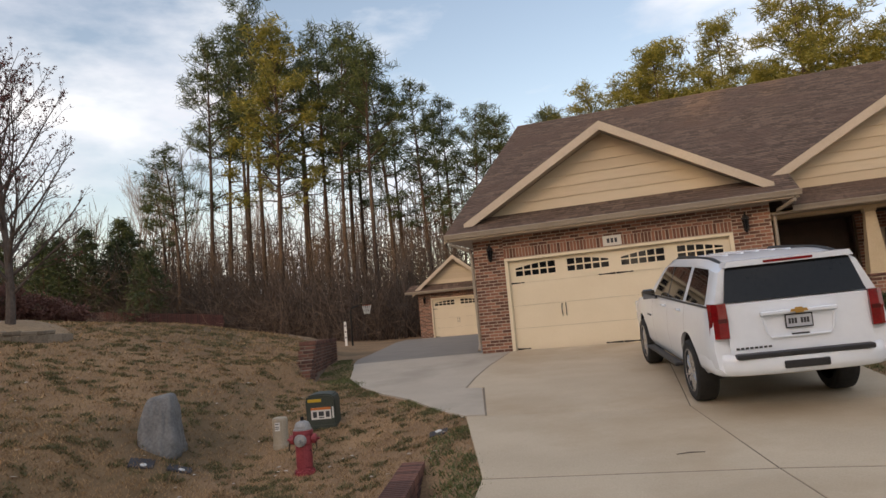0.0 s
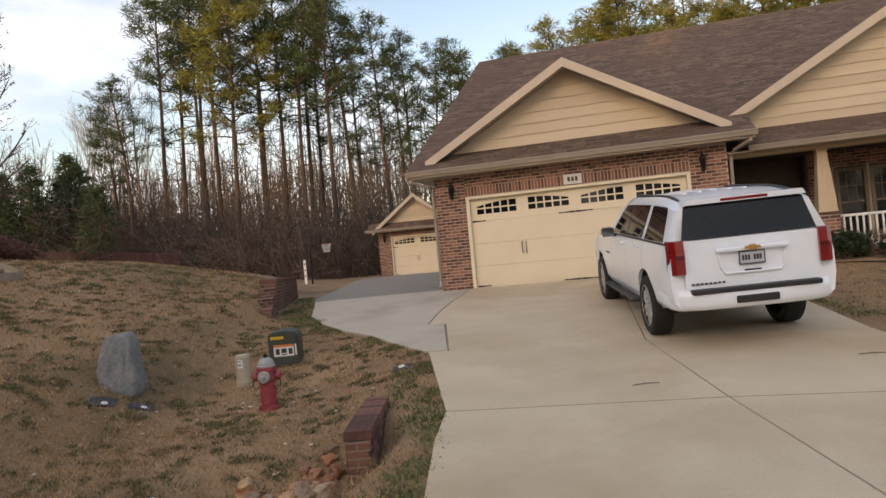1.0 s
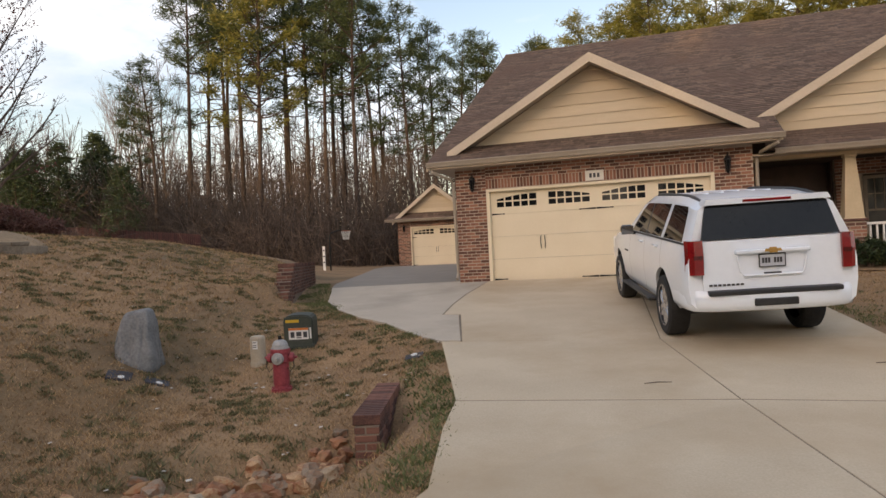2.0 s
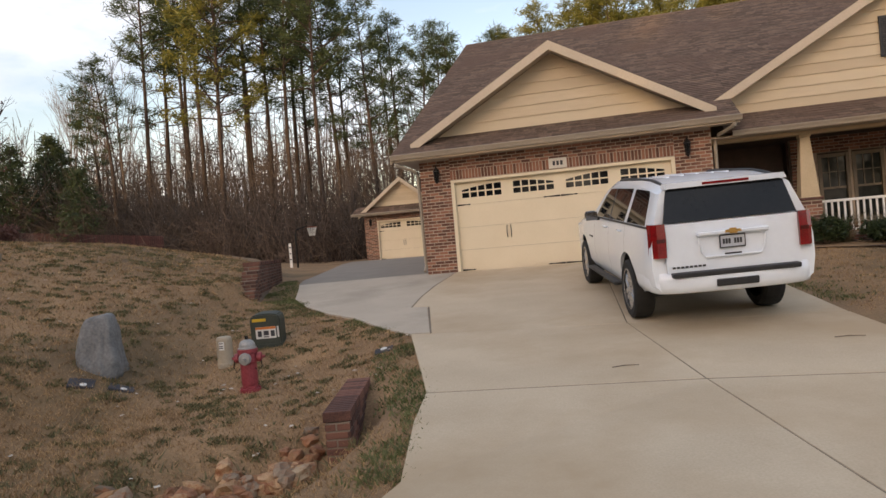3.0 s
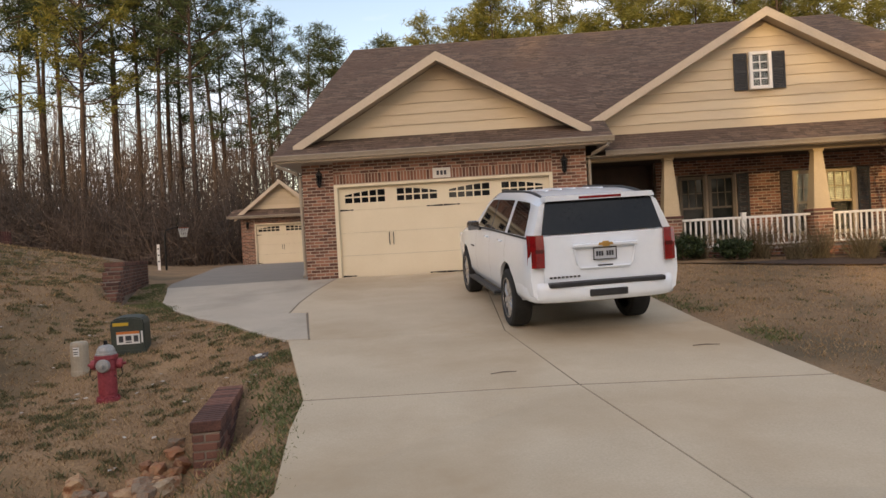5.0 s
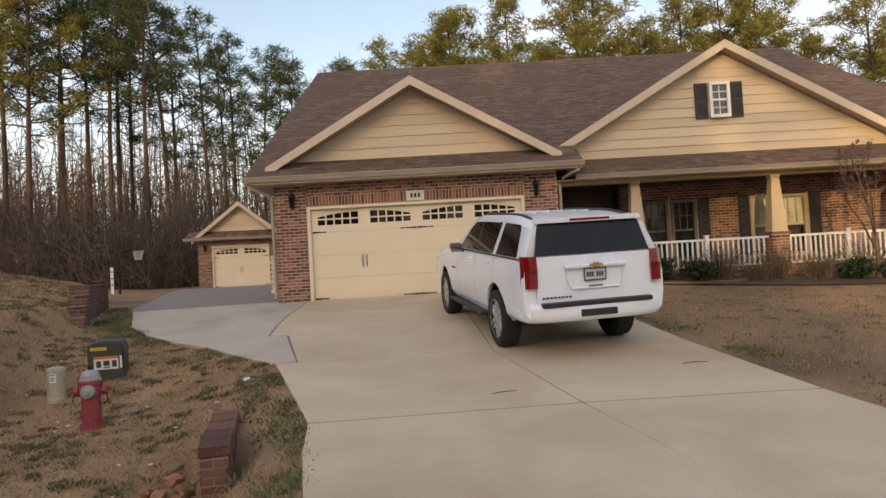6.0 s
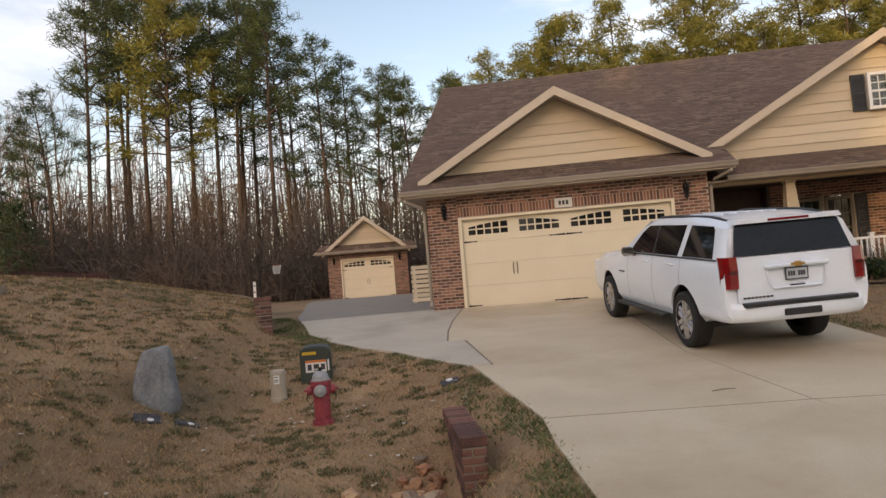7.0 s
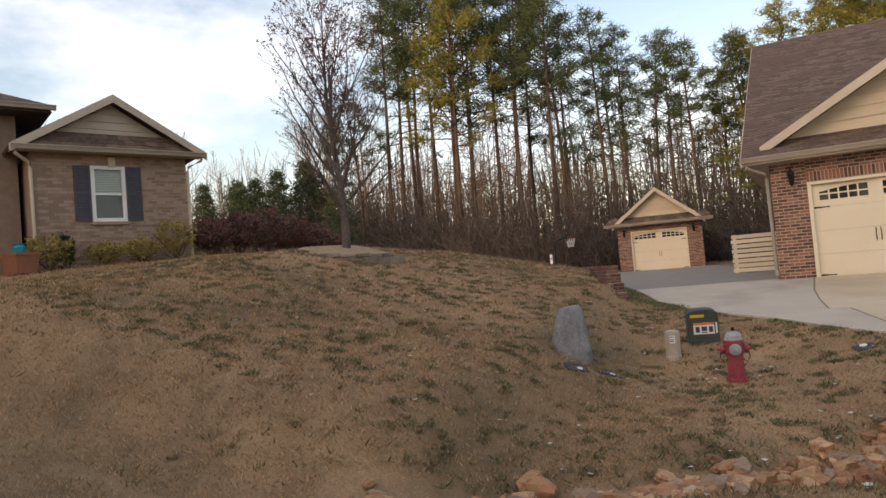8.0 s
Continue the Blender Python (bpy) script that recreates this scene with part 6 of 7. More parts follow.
PINES, GOLD = [], []
for k, (hh, bare, spread) in enumerate(((22, 0.48, 3.6), (22, 0.55, 3.0), (22, 0.40, 3.3), (22, 0.57, 3.0), (22, 0.46, 3.2))):
    a, b, c, d = pine_meshes(40 + k, hh, bare, spread, lean=(-1) ** k * 0.9)
    PINES.append(tree_thing("pine_tree", "tall dark green pine with bare lower trunk", mesh_raw("pine_trunk", a, b, M_BARK_P), mesh_raw("pine_needles", c, d, M_NEEDLE), "pine", "woodland pines"))
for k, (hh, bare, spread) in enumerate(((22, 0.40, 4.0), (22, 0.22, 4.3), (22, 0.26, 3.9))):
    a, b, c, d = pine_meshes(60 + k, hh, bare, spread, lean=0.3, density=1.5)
    GOLD.append(tree_thing("pine_tree", "tall yellow-green pine with low sun in its colour", mesh_raw("pine_trunk", a, b, M_BARK_P), mesh_raw("pine_needles", c, d, M_NEEDLE_SUN), "pine", "woodland pines"))

rp_ = random.Random(21)


def plant_pine(x, y, top, kind=None):
    g0 = ground_z(x, y)
    t = kind or PINES[rp_.randrange(len(PINES))]
    s = (top - g0) / 22.0
    w = 0.5 * s + 0.5 * rp_.uniform(0.9, 1.1)
    place_once(t, pose(x, y, g0, 0, 0, rp_.uniform(0, 360)) @ Matrix.Diagonal((w, w, s, 1)))


# the stand on the left, behind the hoop
for x, y, top, g_ in ((-28.0, 26, 24.0, 0), (-29.3, 30, 25.5, 0), (-29.4, 33, 27.6, 0), (-21.5, 25, 24.6, 1), (-24.7, 34, 26.0, 0), (-20.6, 30, 23.0, 0), (-14.6, 25, 22.0, 0),
                      (-21.4, 36, 25.5, 0), (-16.0, 32, 20.5, 0), (-12.0, 29, 18.4, 0), (-11.4, 33, 18.2, 0), (-9.0, 31, 15.2, 0), (-8.7, 35, 16.2, 0), (-6.2, 30, 13.6, 0),
                      (-25.6, 29, 25.2, 0), (-18.0, 28, 22.0, 0), (-23.0, 27, 24.0, 0), (-17.3, 37, 22.5, 0), (-13.6, 38, 20.0, 0), (-26.5, 38, 27.0, 0), (-31.5, 36, 26.0, 0),
                      (-28.9, 23.5, 13.6, 0), (-33.0, 27, 12.5, 0), (-3.0, 33, 14.4, 0), (-5.2, 38, 15.6, 0), (-19.4, 33.5, 24.0, 0)):
    plant_pine(x, y, top * (0.985 if x < -24 else 0.94), GOLD[0] if g_ else None)
# behind the house, yellow-green, partly from low sun put into the needle colour
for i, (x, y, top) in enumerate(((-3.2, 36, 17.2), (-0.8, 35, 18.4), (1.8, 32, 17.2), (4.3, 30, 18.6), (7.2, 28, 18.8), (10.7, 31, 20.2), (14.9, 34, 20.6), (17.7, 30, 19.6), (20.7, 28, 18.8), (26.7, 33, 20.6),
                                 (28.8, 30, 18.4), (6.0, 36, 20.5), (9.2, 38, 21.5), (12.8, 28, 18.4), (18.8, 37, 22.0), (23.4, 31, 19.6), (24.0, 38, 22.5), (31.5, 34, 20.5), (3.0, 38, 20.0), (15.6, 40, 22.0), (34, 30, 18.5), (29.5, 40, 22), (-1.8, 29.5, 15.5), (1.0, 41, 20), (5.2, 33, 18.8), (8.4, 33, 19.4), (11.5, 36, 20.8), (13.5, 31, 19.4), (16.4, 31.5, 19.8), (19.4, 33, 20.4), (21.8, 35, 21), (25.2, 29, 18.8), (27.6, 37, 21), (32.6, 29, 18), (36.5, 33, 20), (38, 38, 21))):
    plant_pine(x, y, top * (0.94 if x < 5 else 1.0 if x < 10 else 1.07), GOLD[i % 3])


def bare_meshes(seed, height, levels, spread=0.55, first=0.3, twig=0.006, kids=(3, 5), upright=0.25, r0=None, limbs=9):
    """A leafless tree: limbs fork into finer and finer twigs; returns the bars and the twig tips."""
    rnd = random.Random(seed)
    vs, fs, tips = [], [], []
    r0 = r0 or height * 0.012

    def grow(start, d, length, r, level):
        n = 4 if level < 2 else 3
        path = limb_path(rnd, start, d, length, n, -0.02 * upright, 0.10 + 0.04 * level)
        end = max(twig, r * 0.45)
        tube_raw(vs, fs, path, r, end, 6 if level == 0 else (4 if level < 3 else 3))
        if level >= levels:
            tips.extend(path[1:])
            return
        for _ in range(rnd.randint(*kids)):
            s = rnd.uniform(0.35, 1.0)
            j = min(n - 1, int(s * n))
            p = path[j].lerp(path[j + 1], s * n - j)
            base = (path[-1] - path[0]).normalized()
            side = Vector((rnd.gauss(0, 1), rnd.gauss(0, 1), rnd.gauss(0, 0.6))).normalized()
            nd = (base + side * spread * rnd.uniform(0.8, 1.5) + Vector((0, 0, upright))).normalized()
            grow(p, nd, length * rnd.uniform(0.42, 0.68), end * 0.95 if level else r * 0.4, level + 1)

    trunk = limb_path(rnd, (0, 0, -0.2), (0, 0, 1), height * 0.92, 8, 0, 0.045)
    tube_raw(vs, fs, trunk, r0, twig * 2, 8)
    for i in range(limbs):
        t = first + (0.96 - first) * (i + rnd.random() * 0.6) / limbs
        j = min(7, int(t * 8))
        p = trunk[j].lerp(trunk[j + 1], t * 8 - j)
        a = i * 2.4 + rnd.uniform(-0.5, 0.5)
        grow(p, (math.cos(a) * spread * 1.5, math.sin(a) * spread * 1.5, 0.75 + upright), height * 0.44 * (1.10 - t) * rnd.uniform(0.8, 1.1), r0 * 0.52 * (1.1 - t), 1)
    return vs, fs, tips


# the young maple on the bank, in bud
def maple_meshes(seed, height):
    """A young maple: a short clear stem, limbs that rise and curve upward into an oval crown, twigs on either side of each."""
    rnd = random.Random(seed)
    vs, fs, tips = [], [], []
    trunk, n = [], 12
    for i in range(n + 1):
        t = i / n
        trunk.append(Vector((-0.10 * math.sin(2.4 * t) * t * 2.2 + 0.03 * math.sin(9 * t), 0.05 * math.sin(5 * t + 1), -0.2 + t * (height * 0.93 + 0.2))))
    for j in range(n):
        r0, r1 = [0.010 + 0.092 * (1 - t) ** 1.35 for t in (j / n, (j + 1) / n)]
        tube_raw(vs, fs, [trunk[j], trunk[j + 1]], r0, r1, 8)

    def rise(start, d, length, r, bend, n):
        pts, d = [Vector(start)], Vector(d).normalized()
        for _ in range(n):
            d = (d + Vector((rnd.gauss(0, 0.07), rnd.gauss(0, 0.07), bend + rnd.gauss(0, 0.05)))).normalized()
            pts.append(pts[-1] + d * (length / n))
        tube_raw(vs, fs, pts, r, max(0.0026, r * 0.25), 5 if r > 0.015 else 3)
        return pts

    def twigs(path, length, r, level):
        m = max(3, int(length / (0.21 if level == 1 else 0.17)))
        k = len(path) - 1
        for i in range(m):
            s = 0.22 + 0.76 * (i + rnd.random() * 0.5) / m
            j = min(k - 1, int(s * k))
            p = path[j].lerp(path[j + 1], s * k - j)
            base = (path[j + 1] - path[j]).normalized()
            side = base.cross(Vector((rnd.gauss(0, 1), rnd.gauss(0, 1), rnd.gauss(0, 1)))).normalized()
            d = base * 0.9 + side * (0.75 if i % 2 else -0.75) + Vector((0, 0, 0.22))
            l = length * (0.50 if level == 1 else 0.42) * (1.15 - 0.75 * s) * rnd.uniform(0.7, 1.25)
            if l < 0.07:
                continue
            w = rise(p, d, l, max(0.0030, r * (0.40 if level == 1 else 0.5) * (1.1 - 0.6 * s)), 0.05, 4 if level == 1 else 3)
            tips.extend(w[-2:])
            if level < 3 and l > 0.28:
                twigs(w, l, max(0.0036, r * 0.33), level + 1)

    limbs = 32
    for i in range(limbs):
        t = 0.145 + 0.78 * (i / limbs) ** 1.05
        j = min(n - 1, int(t * n))
        p = trunk[j].lerp(trunk[j + 1], t * n - j)
        a_ = i * 2.4 + rnd.uniform(-0.35, 0.35)
        out = 0.85 - 0.15 * t
        length = height * (0.30 + 0.47 * t - 0.66 * t * t) * rnd.uniform(0.88, 1.12)
        r = 0.040 * (1.05 - t) + 0.005
        path = rise(p, (math.cos(a_) * out, math.sin(a_) * out, 0.62 + 0.55 * t), length, r, 0.085, 6)
        tips.append(path[-1])
        twigs(path, length, r, 1)
    twigs(trunk[8:], height * 0.30, 0.02, 1)
    return vs, fs, tips


a, b, tips = maple_meshes(77, 6.05)
maple = empty("young_maple", on_ground(-9.20, -5.43), "bare young maple in red bud, in a stone-edged mulch ring", "tree")
tr = new("trunk", mesh_raw("maple_trunk", a, b, M_BARK_M))
tr.parent = maple
rb = random.Random(3)
bv_, bf_ = [], []
for p in tips:
    if rb.random() < 0.12 + 0.55 * smooth(2.0, 5.0, p.z):
        tuft(bv_, bf_, rb, p, 0.06, 3, 0.3, 0.35)
bu = new("crown", mesh_raw("maple_buds", bv_, bf_, M_BUD))
bu.parent = maple
tagged(bu, "small red-brown buds", kind="stuff")

bm = bmesh.new()
lathe(bm, [(1.25, -0.02), (1.1, 0.03), (0.3, 0.06), (0.08, 0.07)], 36)
for v in bm.verts:
    x, y = v.co.x - 9.2, v.co.y * 0.80 - 5.35
    v.co = Vector((x, y, ground_z(x, y) + v.co.z + 0.01))
tagged(part("mulch_ring", bm, M_CHIPS), "pale wood-chip mulch round the young maple", "mulch", kind="structure")
edge = empty("stone_edging", pose(0, 0, 0), "low curved edging of dark flat stones round mulch", "edging")
re_ = random.Random(14)
for lay in range(2):
    for i in range(9 if lay == 0 else 7):
        a_ = radians(-108 + i * 14.0 + 7 * lay)
        x, y = -9.2 + 1.28 * math.cos(a_), -5.35 + 1.02 * math.sin(a_)
        bm = bmesh.new()
        box(bm, -0.16, 0.16, -0.09, 0.09, -0.25 if lay == 0 else 0.0, 0.085 - 0.008 * lay, 0.014)
        for v in bm.verts:
            v.co += Vector((re_.uniform(-0.008, 0.008), re_.uniform(-0.008, 0.008), re_.uniform(-0.004, 0.004)))
        piece("edging_stone", mesh_of("edging_stone", bm, M_EDGE), pose(x, y, 0.35 * ground_z(x, y) + 0.65 * ground_z(-8.5, -6.2) - 0.02 + 0.086 * lay, re_.uniform(-2, 2), re_.uniform(-2, 2), math.degrees(a_) + 90 + re_.uniform(-5, 5)), edge)

# leafless trees and saplings of the wood
BARE = []
for k in range(4):
    a, b, tips = bare_meshes(90 + k, 14, 3, 0.40, 0.28, 0.012, (3, 4), 0.45, 0.13, 10)
    BARE.append(tree_thing("bare_tree", "leafless grey-brown woodland tree", mesh_raw("bare_trunk", a, b, M_TWIG if k % 2 else M_BARK_G), None, "tree", "leafless trees"))
PALE = []
for k in range(2):
    a, b, tips = bare_meshes(120 + k, 16, 3, 0.28, 0.30, 0.008, (3, 5), 0.7, 0.10, 12)
    PALE.append(tree_thing("bare_tree", "pale leafless tree with upswept branches", mesh_raw("pale_trunk", a, b, M_TWIGPALE), None, "tree", "leafless trees"))
rw_ = random.Random(8)
spots = [(-48, 40, 22), (-50.5, 44, 24), (-46, 42, 22), (-56, 41, 18), (-43, 39, 19), (-39, 38, 16), (-53, 47, 24), (-60, 40, 18), (-66, 38, 20), (-72, 30, 22), (-78, 32, 24), (-59, 30, 19), (-84, 28, 22), (-36, 42, 18)]
for x, y, top in spots:
    s = (top * 0.84 - 1.5) / 16
    place_once(PALE[rw_.randrange(2)], pose(x, y, ground_z(x, y), 0, 0, rw_.uniform(0, 360)) @ Matrix.Scale(s, 4))
for i in range(70):
    x = rw_.uniform(-42, 36) if i < 42 else rw_.uniform(-44, -1)
    y = rw_.uniform(25.5, 52) if x < -2 else rw_.uniform(27, 50)
    s = rw_.uniform(0.55, 1.15) * (1.0 if x < -2 else 0.9)
    place_once(BARE[rw_.randrange(4)], pose(x, y, ground_z(x, y), 0, 0, rw_.uniform(0, 360)) @ Matrix.Diagonal((s * 0.8, s * 0.8, s, 1)))
for i in range(48):
    x, y = rw_.uniform(-44, -3), rw_.uniform(23.5, 33)
    s = rw_.uniform(0.32, 0.62)
    place_once(BARE[rw_.randrange(4)], pose(x, y, ground_z(x, y), 0, 0, rw_.uniform(0, 360)) @ Matrix.Diagonal((s * 1.1, s * 1.1, s, 1)))
for i in range(16):
    x, y = rw_.uniform(-70, -34), rw_.uniform(14, 40)
    s = rw_.uniform(0.5, 0.85)
    place_once(BARE[rw_.randrange(4)], pose(x, y, ground_z(x, y), 0, 0, rw_.uniform(0, 360)) @ Matrix.Scale(s, 4))

# low evergreens left of the stand
def evergreen_meshes(seed, h, w, blades=3200):
    rnd = random.Random(seed)
    vs, fs, nv, nf = [], [], [], []
    tube_raw(vs, fs, [Vector((0, 0, -0.2)), Vector((0.05, 0, h * 0.5)), Vector((0, 0.05, h * 0.95))], 0.09, 0.02, 6)
    for i in range(blades // 14):
        t = rnd.random() ** 0.8
        r = w * (1 - t) ** 0.5 * rnd.uniform(0.35, 1.1) * (0.8 + 0.35 * noise.noise(Vector((t * 4, i * 0.01, seed))))
        a_ = rnd.uniform(0, 2 * math.pi)
        tuft(nv, nf, rnd, Vector((r * math.cos(a_), r * math.sin(a_), 0.25 + t * (h - 0.2))), rnd.uniform(0.28, 0.5), 14, 0.15, 0.11)
    return vs, fs, nv, nf


EVER = []
for k, (h, w) in enumerate(((6, 2.2), (6, 1.7), (6, 2.6))):
    a, b, c, d = evergreen_meshes(200 + k, h, w)
    EVER.append(tree_thing("evergreen_tree", "dark bushy evergreen at the edge of woods", mesh_raw("evergreen_trunk", a, b, M_BARK_P), mesh_raw("evergreen_leaves", c, d, M_EVER), "evergreen", "edge evergreens"))
for x, y, top in ((-31, 13, 8.2), (-33.5, 12, 7.4), (-35.5, 14, 8.6), (-29.5, 16, 7.2), (-38, 13, 7.6), (-41, 12, 8.0), (-44.5, 14, 8.5), (-32, 18, 9.4), (-36, 20, 9.0), (-48, 16, 8.0), (-28.5, 20, 8.4), (-52, 18, 8.5), (-40, 22, 9.0),
                  (-46, 25, 9.5), (-34.5, 24, 10.5)):
    if y < 20:
        x, y, top = x * 1.12, y + 8.0, top * 1.27
    s = (top * 0.92 - ground_z(x, y)) / 6.0
    place_once(EVER[rw_.randrange(3)], pose(x, y, ground_z(x, y), 0, 0, rw_.uniform(0, 360)) @ Matrix.Scale(s, 4))

# tangled brush on the wood's floor
def brush(name, label, spots_, mat, hmin, hmax, stems):
    rnd = random.Random(31)
    vs, fs = [], []
    for x, y in spots_:
        g0 = ground_z(x, y)
        h = rnd.uniform(hmin, hmax)
        for _ in range(stems):
            a_ = rnd.uniform(0, 2 * math.pi)
            d = Vector((math.cos(a_) * rnd.uniform(0.1, 0.9), math.sin(a_) * rnd.uniform(0.1, 0.9), 1))
            path = limb_path(rnd, (x + rnd.gauss(0, 0.35), y + rnd.gauss(0, 0.35), g0 - 0.1), d, h * rnd.uniform(0.5, 1.1), 4, 0.07, 0.16)
            tube_raw(vs, fs, path, 0.022, 0.009, 3)
            for _ in range(3):
                j = rnd.randint(1, 3)
                sd = Vector((rnd.gauss(0, 1), rnd.gauss(0, 1), rnd.gauss(0.3, 0.5)))
                tube_raw(vs, fs, limb_path(rnd, path[j], sd, rnd.uniform(0.5, 1.5), 2, 0.06, 0.2), 0.013, 0.006, 3)
    ob = raw(name, vs, fs, mat)
    return tagged(ob, label, "brush", kind="stuff")


spots_ = []
for i in range(900):
    x = rw_.uniform(-44, 2) if i < 800 else rw_.uniform(-3, 34)
    front_y = 21.5 if x < -11 else 24.6
    y = front_y + abs(rw_.gauss(0, 1)) * 7
    spots_.append((x, y))
brush("woodland_brush", "tangled leafless brown brush under the pines", spots_[::2], M_TWIG, 3.0, 8.5, 8)
brush("woodland_brush", "grey leafless thicket under the pines", spots_[1::2], M_THICKET, 3.0, 8.0, 8)
# brush patch whose catch of light is in the twig colour
r3_ = random.Random(33)
spots3 = [(r3_.gauss(-19.0, 3.2), r3_.uniform(20.5, 25.0)) for i in range(70)]
brush("pale_brush", "twiggy brush at the edge of the woods, light in its pale tan", spots3, M_TWIGLIT, 2.5, 5.0, 10)
spots2 = [(rw_.uniform(-70, -24), rw_.uniform(8, 24)) for i in range(120)]
brush("field_brush", "leafless brown brush beyond the lawn", spots2, M_TWIG, 1.5, 3.4, 10)

# far woods that close the view between the trunks
def far_wood():
    rnd = random.Random(55)
    vs, fs = [], []
    for i in range(1250):
        x, y = rnd.uniform(-120, 80), rnd.uniform(52, 85)
        h = rnd.uniform(10, 21)
        p = Vector((x, y, 0.3))
        tube_raw(vs, fs, limb_path(rnd, p, (rnd.gauss(0, 0.06), rnd.gauss(0, 0.06), 1), h, 4, 0, 0.03), 0.14, 0.04, 3)
        for _ in range(14):
            q = p + Vector((0, 0, rnd.uniform(0.1, 0.95) * h))
            tube_raw(vs, fs, limb_path(rnd, q, (rnd.gauss(0, 1), rnd.gauss(0, 0.6), rnd.uniform(0.2, 1.1)), rnd.uniform(1.8, 4.6), 3, 0, 0.16), 0.060, 0.020, 3)
    return tagged(raw("far_woods", vs, fs, M_TWIG), "distant leafless woods behind the pines", "woods", kind="stuff")


far_wood()


# ---- the neighbour's house ----
N_TURN = 68.0
NX, NY, NZ = -15.00 - 2.22 * math.cos(radians(N_TURN)), -6.73 - 2.22 * math.sin(radians(N_TURN)), 2.03
nb = empty("neighbour_house", pose(NX, NY, NZ, 0, 0, N_TURN), "tan brick neighbour house with slate-blue shutters and brown gable", "house")
# local: x along the gable front, y into the house, the wall's face at y = 0.35
bm = bmesh.new()
wx0, wx1 = 0.42, 4.02
win_n = (1.70, 2.46, 0.80, 2.15)
for a, b, z0, z1 in ((wx0, win_n[0], -0.4, 2.48), (win_n[1], wx1, -0.4, 2.48), (win_n[0], win_n[1], -0.4, win_n[2]), (win_n[0], win_n[1], win_n[3], 2.48)):
    box(bm, a, b, 0.35, 0.55, z0, z1)
nwall = part("front_wall", bm, M_TANBRICK, nb, "tan brick wall")
bm = bmesh.new()
box(bm, wx1 - 0.2, wx1, 0.55, 7.0, -0.4, 2.48)
box(bm, wx0, wx0 + 0.2, 0.55, 3.0, -0.4, 2.48)
part("side_wall", bm, M_TANBRICK, nb)
# courses that stand a little proud
rn = random.Random(4)
vs_, fs_ = [], []
z = -0.3
row = 0
while z < 2.44:
    x = wx0 + (0.11 if row % 2 else 0.0)
    while x < wx1 - 0.05:
        x1 = min(x + 0.205, wx1)
        if not (x1 > win_n[0] - 0.04 and x < win_n[1] + 0.04 and z + 0.06 > win_n[2] - 0.02 and z < win_n[3] + 0.02):
            k = len(vs_)
            o = 0.342 + rn.uniform(-0.004, 0.003)
            for zz in (z, z + 0.066):
                for yy in (o, 0.36):
                    for xx in (x, x1):
                        vs_.append((xx, yy, zz))
            fs_ += [tuple(k + i for i in f) for f in ((0, 1, 5, 4), (4, 5, 7, 6), (0, 4, 6, 2), (1, 3, 7, 5), (0, 2, 3, 1))]
        x += 0.216
    z += 0.077
    row += 1
tagged(raw("brickwork", vs_, fs_, M_TANBRICK, nwall), kind="stuff")
sash_window(nb, win_n[0] + 0.04, win_n[1] - 0.04, win_n[2] + 0.04, win_n[3] - 0.03, 0.36, 1, 1, M_WHITE, blind=0.48, muntins_bottom=False)
shutter(nb, win_n[0] - 0.40, win_n[0] - 0.04, win_n[2], win_n[3] + 0.02, 0.34, M_SLATE)
shutter(nb, win_n[1] + 0.04, win_n[1] + 0.40, win_n[2], win_n[3] + 0.02, 0.34, M_SLATE)
bm = bmesh.new()
box(bm, win_n[0] - 0.06, win_n[1] + 0.06, 0.29, 0.36, win_n[2] - 0.10, win_n[2] - 0.02, 0.005)
part("window_sill", bm, M_TANBRICK, nb)
NA, NS = 3.92, 0.60
for s in (-1, 1):
    xa = 2.22
    a, b = Vector((xa + s * 2.24, -0.02, NA - NS * 2.24)), Vector((xa, -0.02, NA))
    c, d = Vector((xa, 7.3, NA)), Vector((xa + s * 2.24, 7.3, NA - NS * 2.24))
    shingle_roof("roof", [a, d, c, b] if s < 0 else [d, a, b, c], nb)
    bm = bmesh.new()
    prism(bm, [(xa + s * 2.26, NA - NS * 2.26), (xa, NA), (xa, NA - 0.20), (xa + s * 2.26, NA - NS * 2.26 - 0.20)], -0.05, -0.015)
    part("rake_board", bm, M_SOFFIT, nb)
gable_front(nb, 2.22 - 1.75, 2.22 + 1.75, 2.68, 2.22, NA - 0.18, NS + 0.06, 0.30, 0.2, mat=M_SOFFIT, seed=9)
shingle_roof("skirt_roof", [(0.02, -0.02, 2.54), (4.42, -0.02, 2.54), (3.80, 0.27, 2.97), (0.64, 0.27, 2.97)], nb)
gutter(nb, 0.0, 4.44, -0.0, 2.56)
bm = bmesh.new()
box(bm, 0.04, 4.40, 0.0, 0.35, 2.46, 2.48)
part("soffit", bm, M_SOFFIT, nb)
bm = bmesh.new()
box(bm, 2.10, 2.26, 0.30, 0.35, 2.16, 2.40, 0.005)
part("key_block", bm, M_TRIM, nb)
for pts in ([(4.36, 0.02, 2.44), (4.34, 0.05, 2.36), (4.08, 0.30, 2.22), (4.06, 0.34, 2.1), (4.06, 0.36, -0.2)], [(0.06, -0.02, 2.46), (0.08, 0.05, 2.36), (0.36, 0.28, 2.2), (0.40, 0.30, 2.05), (0.42, 0.31, -0.2)]):
    bm = bmesh.new()
    tube(bm, pts, [0.04] * 5, 8)
    part("downspout", bm, M_TRIM, nb)
